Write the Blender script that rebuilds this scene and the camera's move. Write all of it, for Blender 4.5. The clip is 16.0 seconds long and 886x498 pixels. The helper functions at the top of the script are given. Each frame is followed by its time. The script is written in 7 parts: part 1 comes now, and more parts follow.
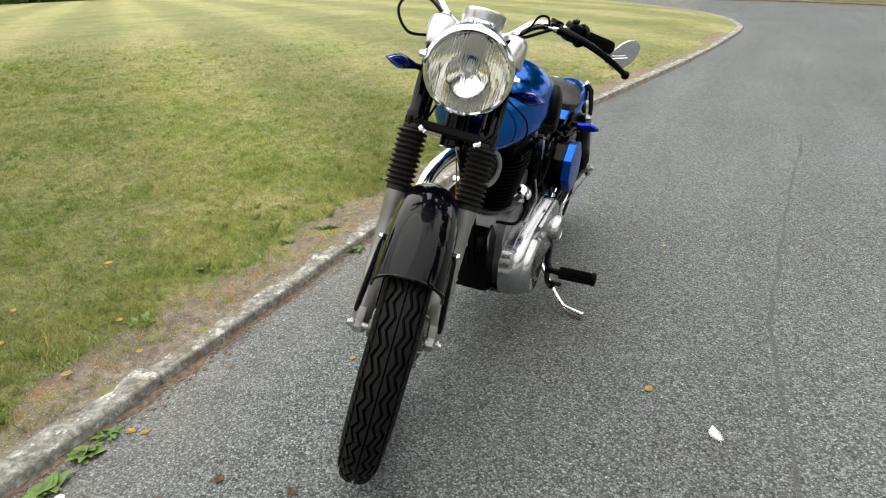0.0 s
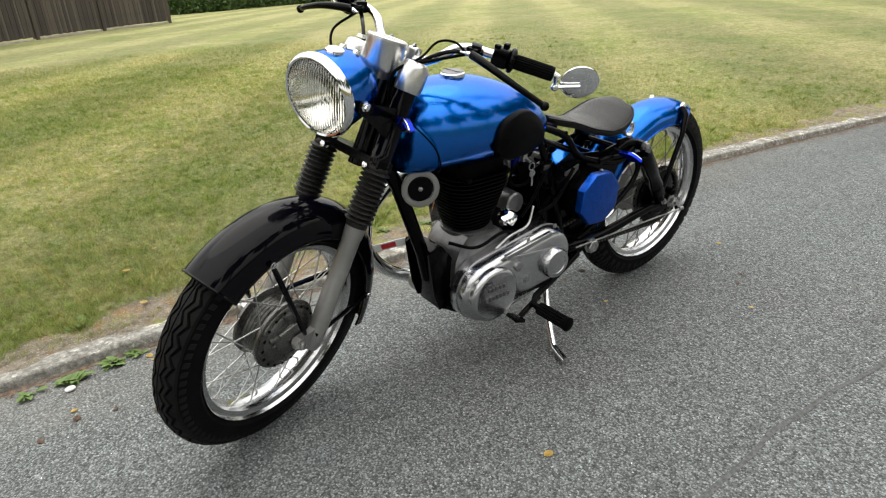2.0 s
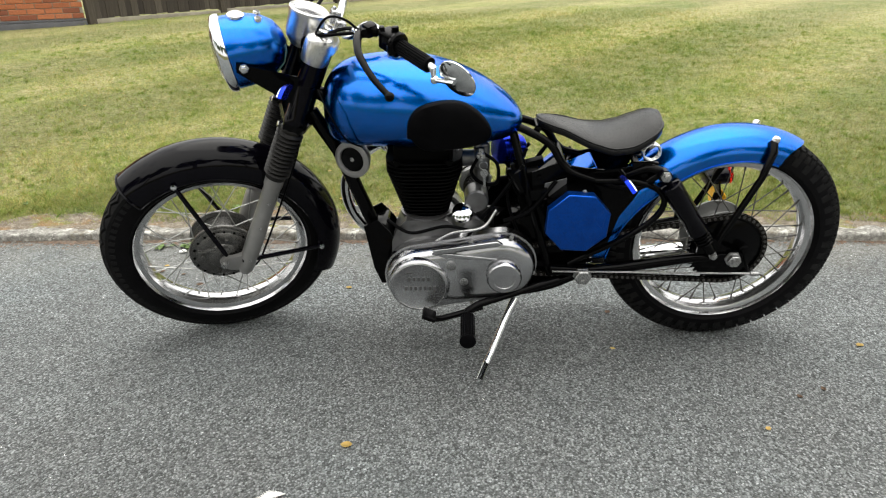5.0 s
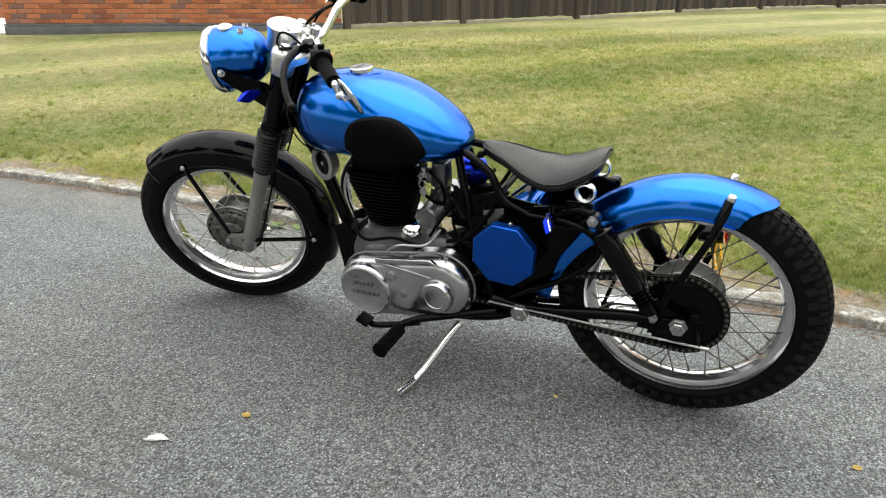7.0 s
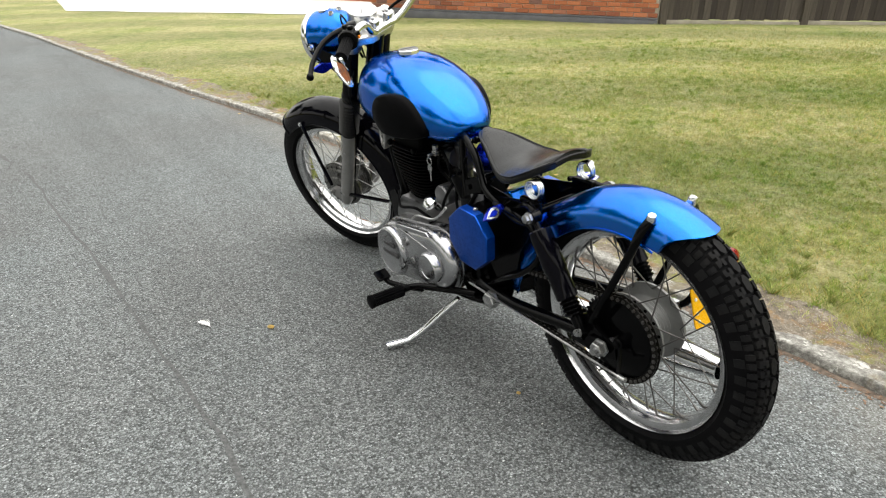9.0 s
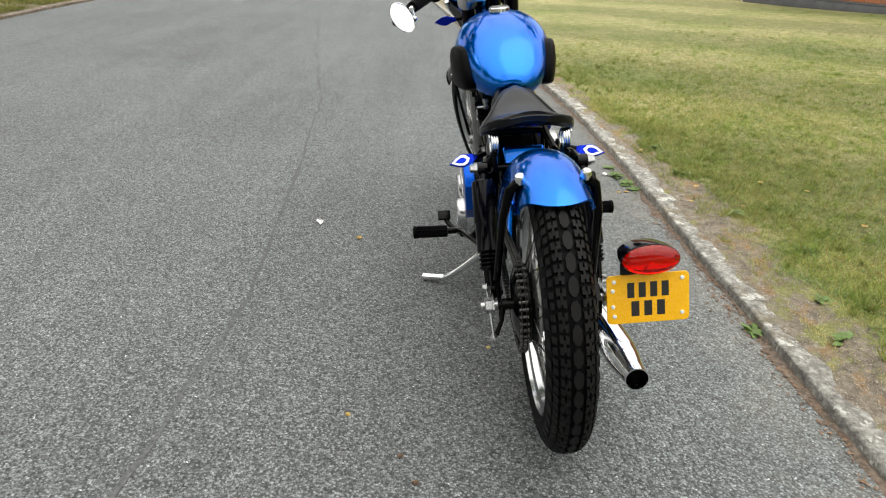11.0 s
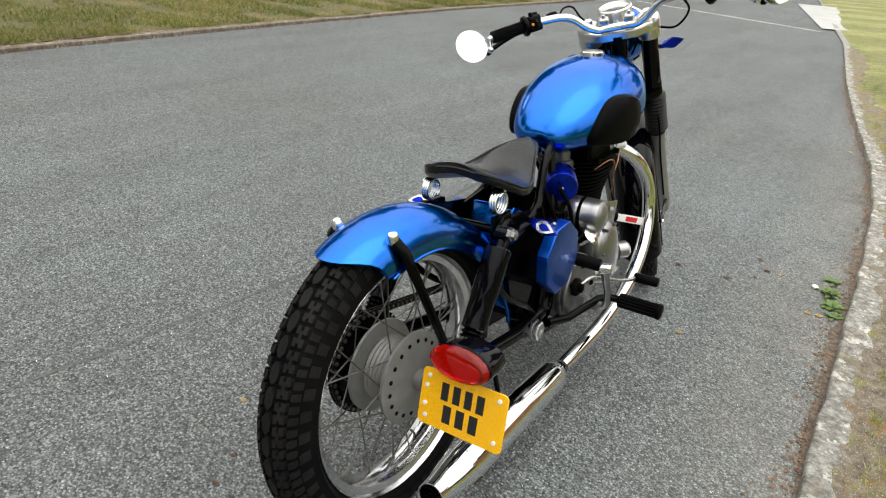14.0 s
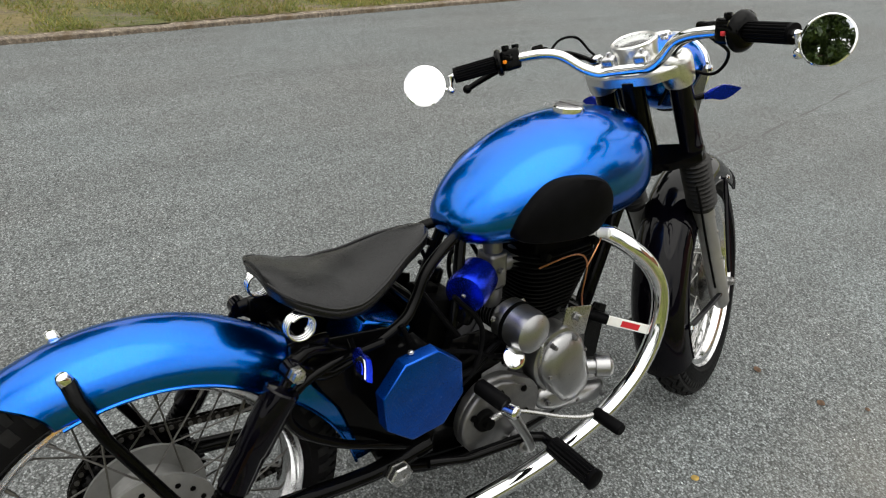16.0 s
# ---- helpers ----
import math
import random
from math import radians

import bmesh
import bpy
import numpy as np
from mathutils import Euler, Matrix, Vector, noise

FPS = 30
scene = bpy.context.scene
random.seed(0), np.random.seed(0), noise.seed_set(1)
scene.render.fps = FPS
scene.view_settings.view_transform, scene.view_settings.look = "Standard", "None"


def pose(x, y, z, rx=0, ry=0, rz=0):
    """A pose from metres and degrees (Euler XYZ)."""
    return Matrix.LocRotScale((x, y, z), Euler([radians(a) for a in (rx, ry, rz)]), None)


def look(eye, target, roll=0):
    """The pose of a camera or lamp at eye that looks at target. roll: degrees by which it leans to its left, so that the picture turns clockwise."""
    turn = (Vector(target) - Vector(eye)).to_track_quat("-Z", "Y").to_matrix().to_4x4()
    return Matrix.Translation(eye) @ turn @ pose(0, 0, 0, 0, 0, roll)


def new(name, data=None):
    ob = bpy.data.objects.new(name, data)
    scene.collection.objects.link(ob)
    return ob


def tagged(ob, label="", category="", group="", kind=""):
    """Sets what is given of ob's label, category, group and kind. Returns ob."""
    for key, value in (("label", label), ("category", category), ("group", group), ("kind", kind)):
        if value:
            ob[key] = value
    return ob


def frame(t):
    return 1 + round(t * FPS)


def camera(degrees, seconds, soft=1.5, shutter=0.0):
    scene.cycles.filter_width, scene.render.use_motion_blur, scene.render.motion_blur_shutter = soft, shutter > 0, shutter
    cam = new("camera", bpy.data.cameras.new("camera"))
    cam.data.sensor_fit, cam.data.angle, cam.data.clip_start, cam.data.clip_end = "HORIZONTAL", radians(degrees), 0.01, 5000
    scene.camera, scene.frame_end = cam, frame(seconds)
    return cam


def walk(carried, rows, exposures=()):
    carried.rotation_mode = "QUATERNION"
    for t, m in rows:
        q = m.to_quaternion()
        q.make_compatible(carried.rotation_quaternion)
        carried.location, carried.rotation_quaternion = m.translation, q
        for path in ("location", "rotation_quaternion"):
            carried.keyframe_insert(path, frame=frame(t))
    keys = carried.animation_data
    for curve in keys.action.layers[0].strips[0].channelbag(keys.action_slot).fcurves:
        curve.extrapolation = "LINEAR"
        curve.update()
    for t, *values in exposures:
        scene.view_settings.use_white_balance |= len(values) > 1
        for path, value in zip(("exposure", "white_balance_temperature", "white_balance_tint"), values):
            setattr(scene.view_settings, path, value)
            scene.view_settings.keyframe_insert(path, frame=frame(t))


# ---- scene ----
cam = camera(68.7, 16.0, 1.15)
PATH = [
    (0, (2.624, 0.686, 1.078), (0.947, -0.081, 0.302), -2.9),
    (0.5, (2.504, 0.874, 1.088), (0.976, -0.162, 0.319), -4.8),
    (1, (2.374, 1.118, 1.094), (0.985, -0.116, 0.354), -4.9),
    (1.5, (2.184, 1.307, 1.079), (0.954, -0.066, 0.301), -3.9),
    (2, (1.974, 1.496, 1.092), (0.903, -0.02, 0.346), -4.3),
    (2.5, (1.802, 1.681, 1.098), (0.966, 0.023, 0.355), -2.8),
    (3, (1.638, 1.764, 1.08), (0.907, 0.068, 0.314), -0.7),
    (3.5, (1.431, 1.805, 1.091), (0.897, 0.029, 0.343), -1.6),
    (4, (1.246, 1.826, 1.073), (0.839, 0.019, 0.32), -2.6),
    (4.2, (1.154, 1.839, 1.069), (0.847, 0.019, 0.299), -1.9),
    (6.3, (0.201, 1.799, 1.082), (0.738, 0.041, 0.294), -2.1),
    (6.5, (0.149, 1.783, 1.067), (0.75, 0.043, 0.286), -1.6),
    (7, (-0.061, 1.679, 1.088), (0.715, -0.006, 0.341), 0.2),
    (7.5, (-0.267, 1.616, 1.094), (0.68, 0.015, 0.358), -0.4),
    (8, (-0.521, 1.502, 1.093), (0.675, 0.093, 0.331), -0.3),
    (8.5, (-0.689, 1.348, 1.091), (0.607, 0.035, 0.319), 1.3),
    (9, (-0.83, 1.199, 1.092), (0.672, 0.129, 0.318), 1.1),
    (9.2, (-0.899, 1.118, 1.082), (0.673, 0.147, 0.316), 2.9),
    (11.3, (-1.296, 0.207, 1.065), (0.525, 0.205, 0.238), 2.8),
    (11.5, (-1.275, 0.123, 1.066), (0.561, 0.154, 0.275), 3.4),
    (12, (-1.261, -0.041, 1.089), (0.547, 0.254, 0.286), 2.8),
    (12.5, (-1.239, -0.228, 1.093), (0.51, 0.282, 0.268), 4.9),
    (13, (-1.148, -0.373, 1.098), (0.56, 0.267, 0.278), 4.2),
    (13.5, (-1.023, -0.493, 1.123), (0.632, 0.25, 0.28), 4.3),
    (14, (-0.877, -0.604, 1.152), (0.645, 0.348, 0.269), 6.5),
    (14.5, (-0.702, -0.716, 1.19), (0.719, 0.359, 0.282), 4.9),
    (15, (-0.493, -0.761, 1.248), (0.832, 0.37, 0.265), 5.7),
    (15.5, (-0.283, -0.785, 1.281), (0.98, 0.441, 0.331), 6.1),
    (16, (-0.067, -0.792, 1.29), (0.985, 0.572, 0.275), 4.9),
]
EXPOSURES = [(0, 0.93), (1.5, 0.92), (3.5, 1.08), (8.5, 1.15), (10, 1.05), (11.5, 0.88), (14, 0.87), (16, 0.79)]
walk(cam, [(t, look(eye, target, roll)) for t, eye, target, roll in PATH], EXPOSURES)

# ---- world and light ----
world = bpy.data.worlds.new("sky")
scene.world = world
world.use_nodes = True
wn, wl = world.node_tree.nodes, world.node_tree.links
wn.clear()
w_out, w_bg = wn.new("ShaderNodeOutputWorld"), wn.new("ShaderNodeBackground")
w_sky = wn.new("ShaderNodeTexSky")
w_sky.sky_type = "NISHITA"
w_sky.sun_disc = False
SUN_ELEV, SUN_AZ = 72.0, 258.0
w_sky.sun_elevation, w_sky.sun_rotation = radians(SUN_ELEV), radians(90 - SUN_AZ)
# broken white cloud over the whole sky
w_co, w_map = wn.new("ShaderNodeTexCoord"), wn.new("ShaderNodeMapping")
w_map.inputs["Scale"].default_value = (1, 1, 2.2)
w_no, w_ra, w_mix = wn.new("ShaderNodeTexNoise"), wn.new("ShaderNodeValToRGB"), wn.new("ShaderNodeMix")
w_no.inputs["Scale"].default_value, w_no.inputs["Detail"].default_value = 2.6, 9
w_ra.color_ramp.elements[0].position, w_ra.color_ramp.elements[1].position = 0.24, 0.44
w_mix.data_type = "RGBA"
CLOUD = 15.5
w_mix.inputs["B"].default_value = (CLOUD * 1.01, CLOUD, CLOUD * 0.95, 1)
wl.new(w_co.outputs["Generated"], w_map.inputs["Vector"])
wl.new(w_map.outputs["Vector"], w_no.inputs["Vector"])
wl.new(w_no.outputs["Fac"], w_ra.inputs["Fac"])
wl.new(w_ra.outputs["Color"], w_mix.inputs["Factor"])
wl.new(w_sky.outputs["Color"], w_mix.inputs["A"])
# an overcast sky is three times as bright overhead as at the horizon
w_sep, w_up, w_mul = wn.new("ShaderNodeSeparateXYZ"), wn.new("ShaderNodeMapRange"), wn.new("ShaderNodeVectorMath")
w_up.inputs["To Min"].default_value, w_up.inputs["To Max"].default_value = 0.36, 1.0
w_mul.operation = "SCALE"
wl.new(w_co.outputs["Generated"], w_sep.inputs["Vector"])
wl.new(w_sep.outputs["Z"], w_up.inputs["Value"])
wl.new(w_mix.outputs["Result"], w_mul.inputs[0])
wl.new(w_up.outputs["Result"], w_mul.inputs["Scale"])
wl.new(w_mul.outputs["Vector"], w_bg.inputs["Color"])
wl.new(w_bg.outputs["Background"], w_out.inputs["Surface"])
w_bg.inputs["Strength"].default_value = 0.1

sun_data = bpy.data.lights.new("sun", "SUN")
sun_data.energy, sun_data.angle, sun_data.color = 0.55, radians(60), (1.0, 0.96, 0.89)
sun = new("sun", sun_data)
sun.matrix_world = look((20 * math.cos(radians(SUN_AZ)) * math.cos(radians(SUN_ELEV)), 20 * math.sin(radians(SUN_AZ)) * math.cos(radians(SUN_ELEV)),
                         20 * math.sin(radians(SUN_ELEV))), (0, 0, 0))


# ---- materials ----
def nodes_of(name):
    m = bpy.data.materials.new(name)
    m.use_nodes = True
    t = m.node_tree
    b = t.nodes["Principled BSDF"]
    return m, t, b


def add(t, kind, **values):
    n = t.nodes.new("ShaderNode" + kind)
    for k, v in values.items():
        n.inputs[k.replace("_", " ")].default_value = v
    return n


def ramp(t, fac, stops):
    r = t.nodes.new("ShaderNodeValToRGB")
    e = r.color_ramp.elements
    while len(e) < len(stops):
        e.new(0.5)
    for el, (p, c) in zip(e, stops):
        el.position, el.color = p, (c[0], c[1], c[2], 1) if hasattr(c, "__len__") else (c, c, c, 1)
    t.links.new(fac, r.inputs["Fac"])
    return r.outputs["Color"]


def blend(t, fac, a, b, mode="MIX"):
    n = t.nodes.new("ShaderNodeMix")
    n.data_type, n.blend_type = "RGBA", mode
    for v, k in ((fac, "Factor"), (a, "A"), (b, "B")):
        if isinstance(v, (int, float)):
            n.inputs[k].default_value = v if k == "Factor" else (v, v, v, 1)
        elif isinstance(v, tuple):
            n.inputs[k].default_value = (*v, 1)
        else:
            t.links.new(v, n.inputs[k])
    return n.outputs["Result"]


def noise_tex(t, scale, detail=4, rough=0.55, coord="Object", stretch=None):
    co = t.nodes.new("ShaderNodeTexCoord").outputs[coord]
    if stretch:
        mp = add(t, "Mapping", Scale=stretch)
        t.links.new(co, mp.inputs["Vector"])
        co = mp.outputs["Vector"]
    n = add(t, "TexNoise", Scale=scale, Detail=detail, Roughness=rough)
    t.links.new(co, n.inputs["Vector"])
    return n.outputs["Fac"]


def bump(t, b, height, strength, dist=0.002):
    n = add(t, "Bump", Strength=strength, Distance=dist)
    t.links.new(height, n.inputs["Height"])
    t.links.new(n.outputs["Normal"], b.inputs["Normal"])


def simple(name, col, rough=0.5, metal=0.0, var=0.2, scale=25.0, grain=300.0, relief=0.15, rvar=0.12, coat=0.0, dust=0.0, spec=0.5):
    """A surface of one base colour with two scales of variation in tone and gloss and a fine relief."""
    m, t, b = nodes_of(name)
    big, fine = noise_tex(t, scale), noise_tex(t, grain, 2)
    lo, hi = tuple(c * (1 - var) for c in col), tuple(min(1, c * (1 + var)) for c in col)
    c = ramp(t, big, [(0.3, lo), (0.7, hi)])
    if dust:
        c = blend(t, ramp(t, noise_tex(t, scale * 0.6, 6), [(0.45, 0.0), (0.75, dust)]), c, (0.23, 0.2, 0.16))
    t.links.new(c, b.inputs["Base Color"])
    r = ramp(t, fine, [(0.3, max(0.02, rough - rvar)), (0.7, min(1, rough + rvar))])
    t.links.new(r, b.inputs["Roughness"])
    b.inputs["Metallic"].default_value = metal
    b.inputs["Specular IOR Level"].default_value = spec
    b.inputs["Coat Weight"].default_value = coat
    b.inputs["Coat Roughness"].default_value = 0.04
    if relief:
        bump(t, b, fine, relief, 0.0006)
    return m


def blue_paint():
    m, t, b = nodes_of("metallic_blue_paint")
    flake = add(t, "TexVoronoi", Scale=1500)
    t.links.new(t.nodes.new("ShaderNodeTexCoord").outputs["Object"], flake.inputs["Vector"])
    c = blend(t, 0.3, (0.0, 0.128, 0.53), ramp(t, flake.outputs["Color"], [(0.2, (0.0, 0.04, 0.32)), (0.9, (0.0, 0.17, 0.8))]))
    t.links.new(c, b.inputs["Base Color"])
    b.inputs["Metallic"].default_value, b.inputs["Roughness"].default_value = 1.0, 0.24
    b.inputs["Specular Tint"].default_value = (0.04, 0.52, 1.0, 1)
    b.inputs["Coat IOR"].default_value = 1.5
    b.inputs["Coat Weight"].default_value, b.inputs["Coat Roughness"].default_value = 0.55, 0.008
    bump(t, b, noise_tex(t, 60, 2), 0.02, 0.001)
    return m


def glassy(name, col, rough=0.02, trans=1.0, ior=1.45, ribs=False):
    m, t, b = nodes_of(name)
    b.inputs["Base Color"].default_value = (*col, 1)
    b.inputs["Roughness"].default_value, b.inputs["IOR"].default_value = rough, ior
    b.inputs["Transmission Weight"].default_value = trans
    if ribs:
        co = t.nodes.new("ShaderNodeTexCoord")
        w = add(t, "TexWave", Scale=48, Distortion=0.2, Detail=1)
        w.bands_direction = "Y"
        t.links.new(co.outputs["Object"], w.inputs["Vector"])
        bump(t, b, w.outputs["Fac"], 0.3, 0.0016)
    else:
        bump(t, b, noise_tex(t, 40, 2), 0.03, 0.001)
    return m


M_BLUE = blue_paint()
M_ANOD = simple("blue_anodised_metal", (0.004, 0.022, 0.42), 0.24, 0.9, 0.2, 60, 500, 0.05, 0.05)
M_BOXBLUE = simple("deep_blue_enamel", (0.0, 0.068, 0.42), 0.3, 0.9, 0.15, 30, 500, 0.05, 0.05, coat=0.2)
M_BLACK = simple("black_gloss_enamel", (0.0014, 0.0012, 0.0026), 0.05, 0.0, 0.3, 12, 250, 0.02, 0.02, dust=0.001, spec=0.15)
M_SATIN = simple("satin_black_paint", (0.0012, 0.0012, 0.0014), 0.13, 0.0, 0.3, 30, 300, 0.05, 0.05, dust=0.001, spec=0.09)
M_FIN = simple("black_heatproof_paint", (0.0016, 0.0016, 0.0016), 0.45, 0.0, 0.3, 30, 300, 0.2, 0.1, dust=0.003, spec=0.03)
M_RUBBER = simple("black_rubber", (0.0022, 0.0022, 0.0026), 0.42, 0.0, 0.25, 40, 350, 0.3, 0.1, dust=0.001, spec=0.03)
M_GAITER = simple("dusty_gaiter_rubber", (0.009, 0.0085, 0.008), 0.5, 0.0, 0.25, 40, 350, 0.2, 0.1, dust=0.015, spec=0.22)
M_TYRE = simple("tyre_rubber", (0.0032, 0.0032, 0.0036), 0.55, 0.0, 0.25, 18, 260, 0.3, 0.1, dust=0.004, spec=0.05)
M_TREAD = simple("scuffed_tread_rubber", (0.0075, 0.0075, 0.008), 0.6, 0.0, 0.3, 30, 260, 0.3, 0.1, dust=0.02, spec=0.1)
M_CHROME = simple("chrome_plate", (0.78, 0.79, 0.8), 0.07, 1.0, 0.04, 20, 200, 0.02, 0.03)
M_RIM = simple("chromed_steel_rim", (0.62, 0.62, 0.63), 0.16, 1.0, 0.1, 30, 300, 0.05, 0.06)
M_ALLOY = simple("polished_alloy", (0.47, 0.47, 0.485), 0.23, 1.0, 0.14, 9, 900, 0.0, 0.04)
M_SOFTALLOY = simple("soft_polished_alloy", (0.66, 0.655, 0.64), 0.3, 1.0, 0.06, 12, 700, 0.03, 0.05)
M_DULL = simple("satin_alloy", (0.33, 0.33, 0.335), 0.33, 1.0, 0.15, 12, 500, 0.08, 0.06)
M_CAST = simple("cast_aluminium", (0.175, 0.174, 0.178), 0.4, 0.9, 0.28, 18, 300, 0.25, 0.08, dust=0.03)
M_FORK = simple("painted_grey_alloy", (0.27, 0.265, 0.26), 0.36, 0.6, 0.1, 20, 300, 0.08, 0.06)
M_STEEL = simple("bare_steel", (0.4, 0.4, 0.4), 0.3, 1.0, 0.15, 60, 400, 0.1, 0.1)
M_SPOKE = simple("galvanised_spoke", (0.45, 0.45, 0.44), 0.35, 0.9, 0.2, 60, 400, 0.1, 0.1)
M_DARKSPOKE = simple("dull_spoke_steel", (0.12, 0.115, 0.11), 0.42, 0.9, 0.2, 60, 400, 0.1, 0.1)
M_LEATHER = simple("black_leather", (0.0028, 0.0028, 0.0034), 0.3, 0.0, 0.25, 25, 420, 0.4, 0.06, spec=0.24)
M_CHAIN = simple("oiled_chain_steel", (0.022, 0.02, 0.018), 0.3, 0.9, 0.35, 120, 500, 0.2, 0.1)
M_COPPER = simple("copper_wire", (0.45, 0.2, 0.1), 0.35, 1.0, 0.2, 60, 400, 0.1, 0.1)
M_MIRROR = simple("mirror_glass", (0.9, 0.91, 0.92), 0.015, 1.0, 0.01, 5, 20, 0.0, 0.005)
M_REFL = simple("lamp_reflector", (0.88, 0.87, 0.84), 0.05, 1.0, 0.03, 20, 80, 0.05, 0.02)
M_LENS = glassy("ribbed_headlamp_glass", (0.97, 0.97, 0.95), 0.03, 1.0, 1.45, True)
M_GLASS = glassy("clear_glass", (0.97, 0.98, 0.98))
M_RED = glassy("red_lamp_plastic", (0.92, 0.022, 0.006), 0.04, 0.92, 1.4)
M_AMBER = simple("amber_plastic", (0.75, 0.22, 0.01), 0.25, 0.0, 0.1, 40, 300, 0.1, 0.05)
M_PLATE = simple("yellow_plate_plastic", (0.85, 0.44, 0.004), 0.28, 0.0, 0.04, 20, 300, 0.05, 0.06)
M_INK = simple("black_plate_ink", (0.012, 0.012, 0.013), 0.35, 0.0, 0.2, 40, 300, 0.05, 0.06)
M_DIAL = simple("pale_dial_face", (0.7, 0.71, 0.71), 0.4, 0.0, 0.05, 40, 300, 0.05, 0.06)
M_WHITE = simple("white_label_paint", (0.8, 0.8, 0.78), 0.35, 0.0, 0.05, 40, 300, 0.05, 0.06)
M_REDINK = simple("red_label_ink", (0.55, 0.02, 0.03), 0.4, 0.0, 0.1, 40, 300, 0.05, 0.06)
M_GREYPAINT = simple("grey_painted_bracket", (0.1, 0.1, 0.105), 0.4, 0.3, 0.1, 40, 300, 0.1, 0.08)


def asphalt():
    m, t, b = nodes_of("worn_asphalt")
    co = t.nodes.new("ShaderNodeTexCoord").outputs["Object"]
    warp = add(t, "TexNoise", Scale=150.0, Detail=3.0)
    t.links.new(co, warp.inputs["Vector"])
    bent = add(t, "VectorMath")
    bent.operation = "MULTIPLY_ADD"
    bent.inputs[1].default_value = (0.007, 0.007, 0.007)
    t.links.new(warp.outputs["Color"], bent.inputs[0])
    t.links.new(co, bent.inputs[2])
    v, v2 = add(t, "TexVoronoi", Scale=195.0), add(t, "TexVoronoi", Scale=70.0)
    for n in (v, v2):
        t.links.new(bent.outputs["Vector"], n.inputs["Vector"])
    stone = ramp(t, v.outputs["Color"], [(0.0, (0.02, 0.021, 0.02)), (0.3, (0.085, 0.087, 0.084)), (0.65, (0.19, 0.193, 0.188)), (0.9, (0.32, 0.322, 0.315)), (0.97, (0.46, 0.46, 0.45)), (0.992, (0.8, 0.79, 0.75))])
    pit = ramp(t, v.outputs["Distance"], [(0.0, 1.3), (0.42, 1.0), (0.75, 0.12)])
    c = blend(t, 0.68, stone, pit, "MULTIPLY")
    c = blend(t, 0.45, c, ramp(t, noise_tex(t, 330, 3, 0.7), [(0.3, 0.5), (0.7, 1.6)]), "MULTIPLY")
    big = ramp(t, noise_tex(t, 0.55, 5, 0.6), [(0.3, (0.71, 0.72, 0.735)), (0.7, (0.88, 0.97, 1.02))])
    c = blend(t, 1.0, c, big, "MULTIPLY")
    streak = ramp(t, noise_tex(t, 1.0, 4, 0.6, stretch=(0.25, 2.6, 1)), [(0.35, 0.86), (0.65, 1.1)])
    c = blend(t, 1.0, c, streak, "MULTIPLY")
    sep = t.nodes.new("ShaderNodeSeparateXYZ")
    t.links.new(co, sep.inputs["Vector"])
    drift = add(t, "MapRange")
    for key, val in (("From Min", -0.3), ("From Max", -0.8), ("To Min", 0.0), ("To Max", 0.75)):
        drift.inputs[key].default_value = val
    t.links.new(sep.outputs["Y"], drift.inputs["Value"])
    dm = add(t, "Math")
    dm.operation = "MULTIPLY"
    t.links.new(drift.outputs["Result"], dm.inputs[0])
    t.links.new(ramp(t, noise_tex(t, 3.5, 6, 0.7), [(0.35, 0.15), (0.65, 1.0)]), dm.inputs[1])
    c = blend(t, dm.outputs["Value"], c, blend(t, 0.5, c, (0.3, 0.27, 0.22)))
    t.links.new(c, b.inputs["Base Color"])
    t.links.new(ramp(t, v2.outputs["Color"], [(0.2, 0.68), (0.9, 0.9)]), b.inputs["Roughness"])
    h = blend(t, 0.5, ramp(t, v.outputs["Distance"], [(0.0, 1.0), (0.7, 0.0)]), v2.outputs["Color"])
    bump(t, b, h, 0.95, 0.004)
    return m


def lawn_colour(t, dryness=(0.3, 0.56)):
    """Mown stripes, dry patches and moss: the turf's own colours."""
    co = t.nodes.new("ShaderNodeTexCoord").outputs["Object"]
    mp = add(t, "Mapping", Rotation=(0, 0, radians(41)))
    t.links.new(co, mp.inputs["Vector"])
    w = add(t, "TexWave", Scale=0.145, Distortion=0.9, Detail=3.0)
    w.inputs["Detail Scale"].default_value = 1.2
    w.bands_direction = "X"
    t.links.new(mp.outputs["Vector"], w.inputs["Vector"])
    patch = noise_tex(t, 0.8, 5, 0.65)
    fine = noise_tex(t, 30, 8, 0.85)
    green = ramp(t, fine, [(0.36, (0.1, 0.13, 0.026)), (0.5, (0.228, 0.258, 0.068)), (0.64, (0.385, 0.405, 0.145))])
    dry = ramp(t, fine, [(0.36, (0.19, 0.15, 0.065)), (0.5, (0.375, 0.33, 0.155)), (0.64, (0.57, 0.52, 0.31))])
    c = blend(t, ramp(t, patch, [(dryness[0], 0.0), (dryness[1], 0.85)]), green, dry)
    clump = ramp(t, noise_tex(t, 7, 4, 0.6), [(0.36, (0.76, 0.84, 0.7)), (0.62, (1.12, 1.08, 1.12))])
    c = blend(t, 0.85, c, clump, "MULTIPLY")
    return blend(t, 1.0, c, ramp(t, w.outputs["Fac"], [(0.2, (0.86, 0.93, 0.83)), (0.5, (0.98, 1.02, 0.96)), (0.8, (1.2, 1.22, 1.19))]), "MULTIPLY")


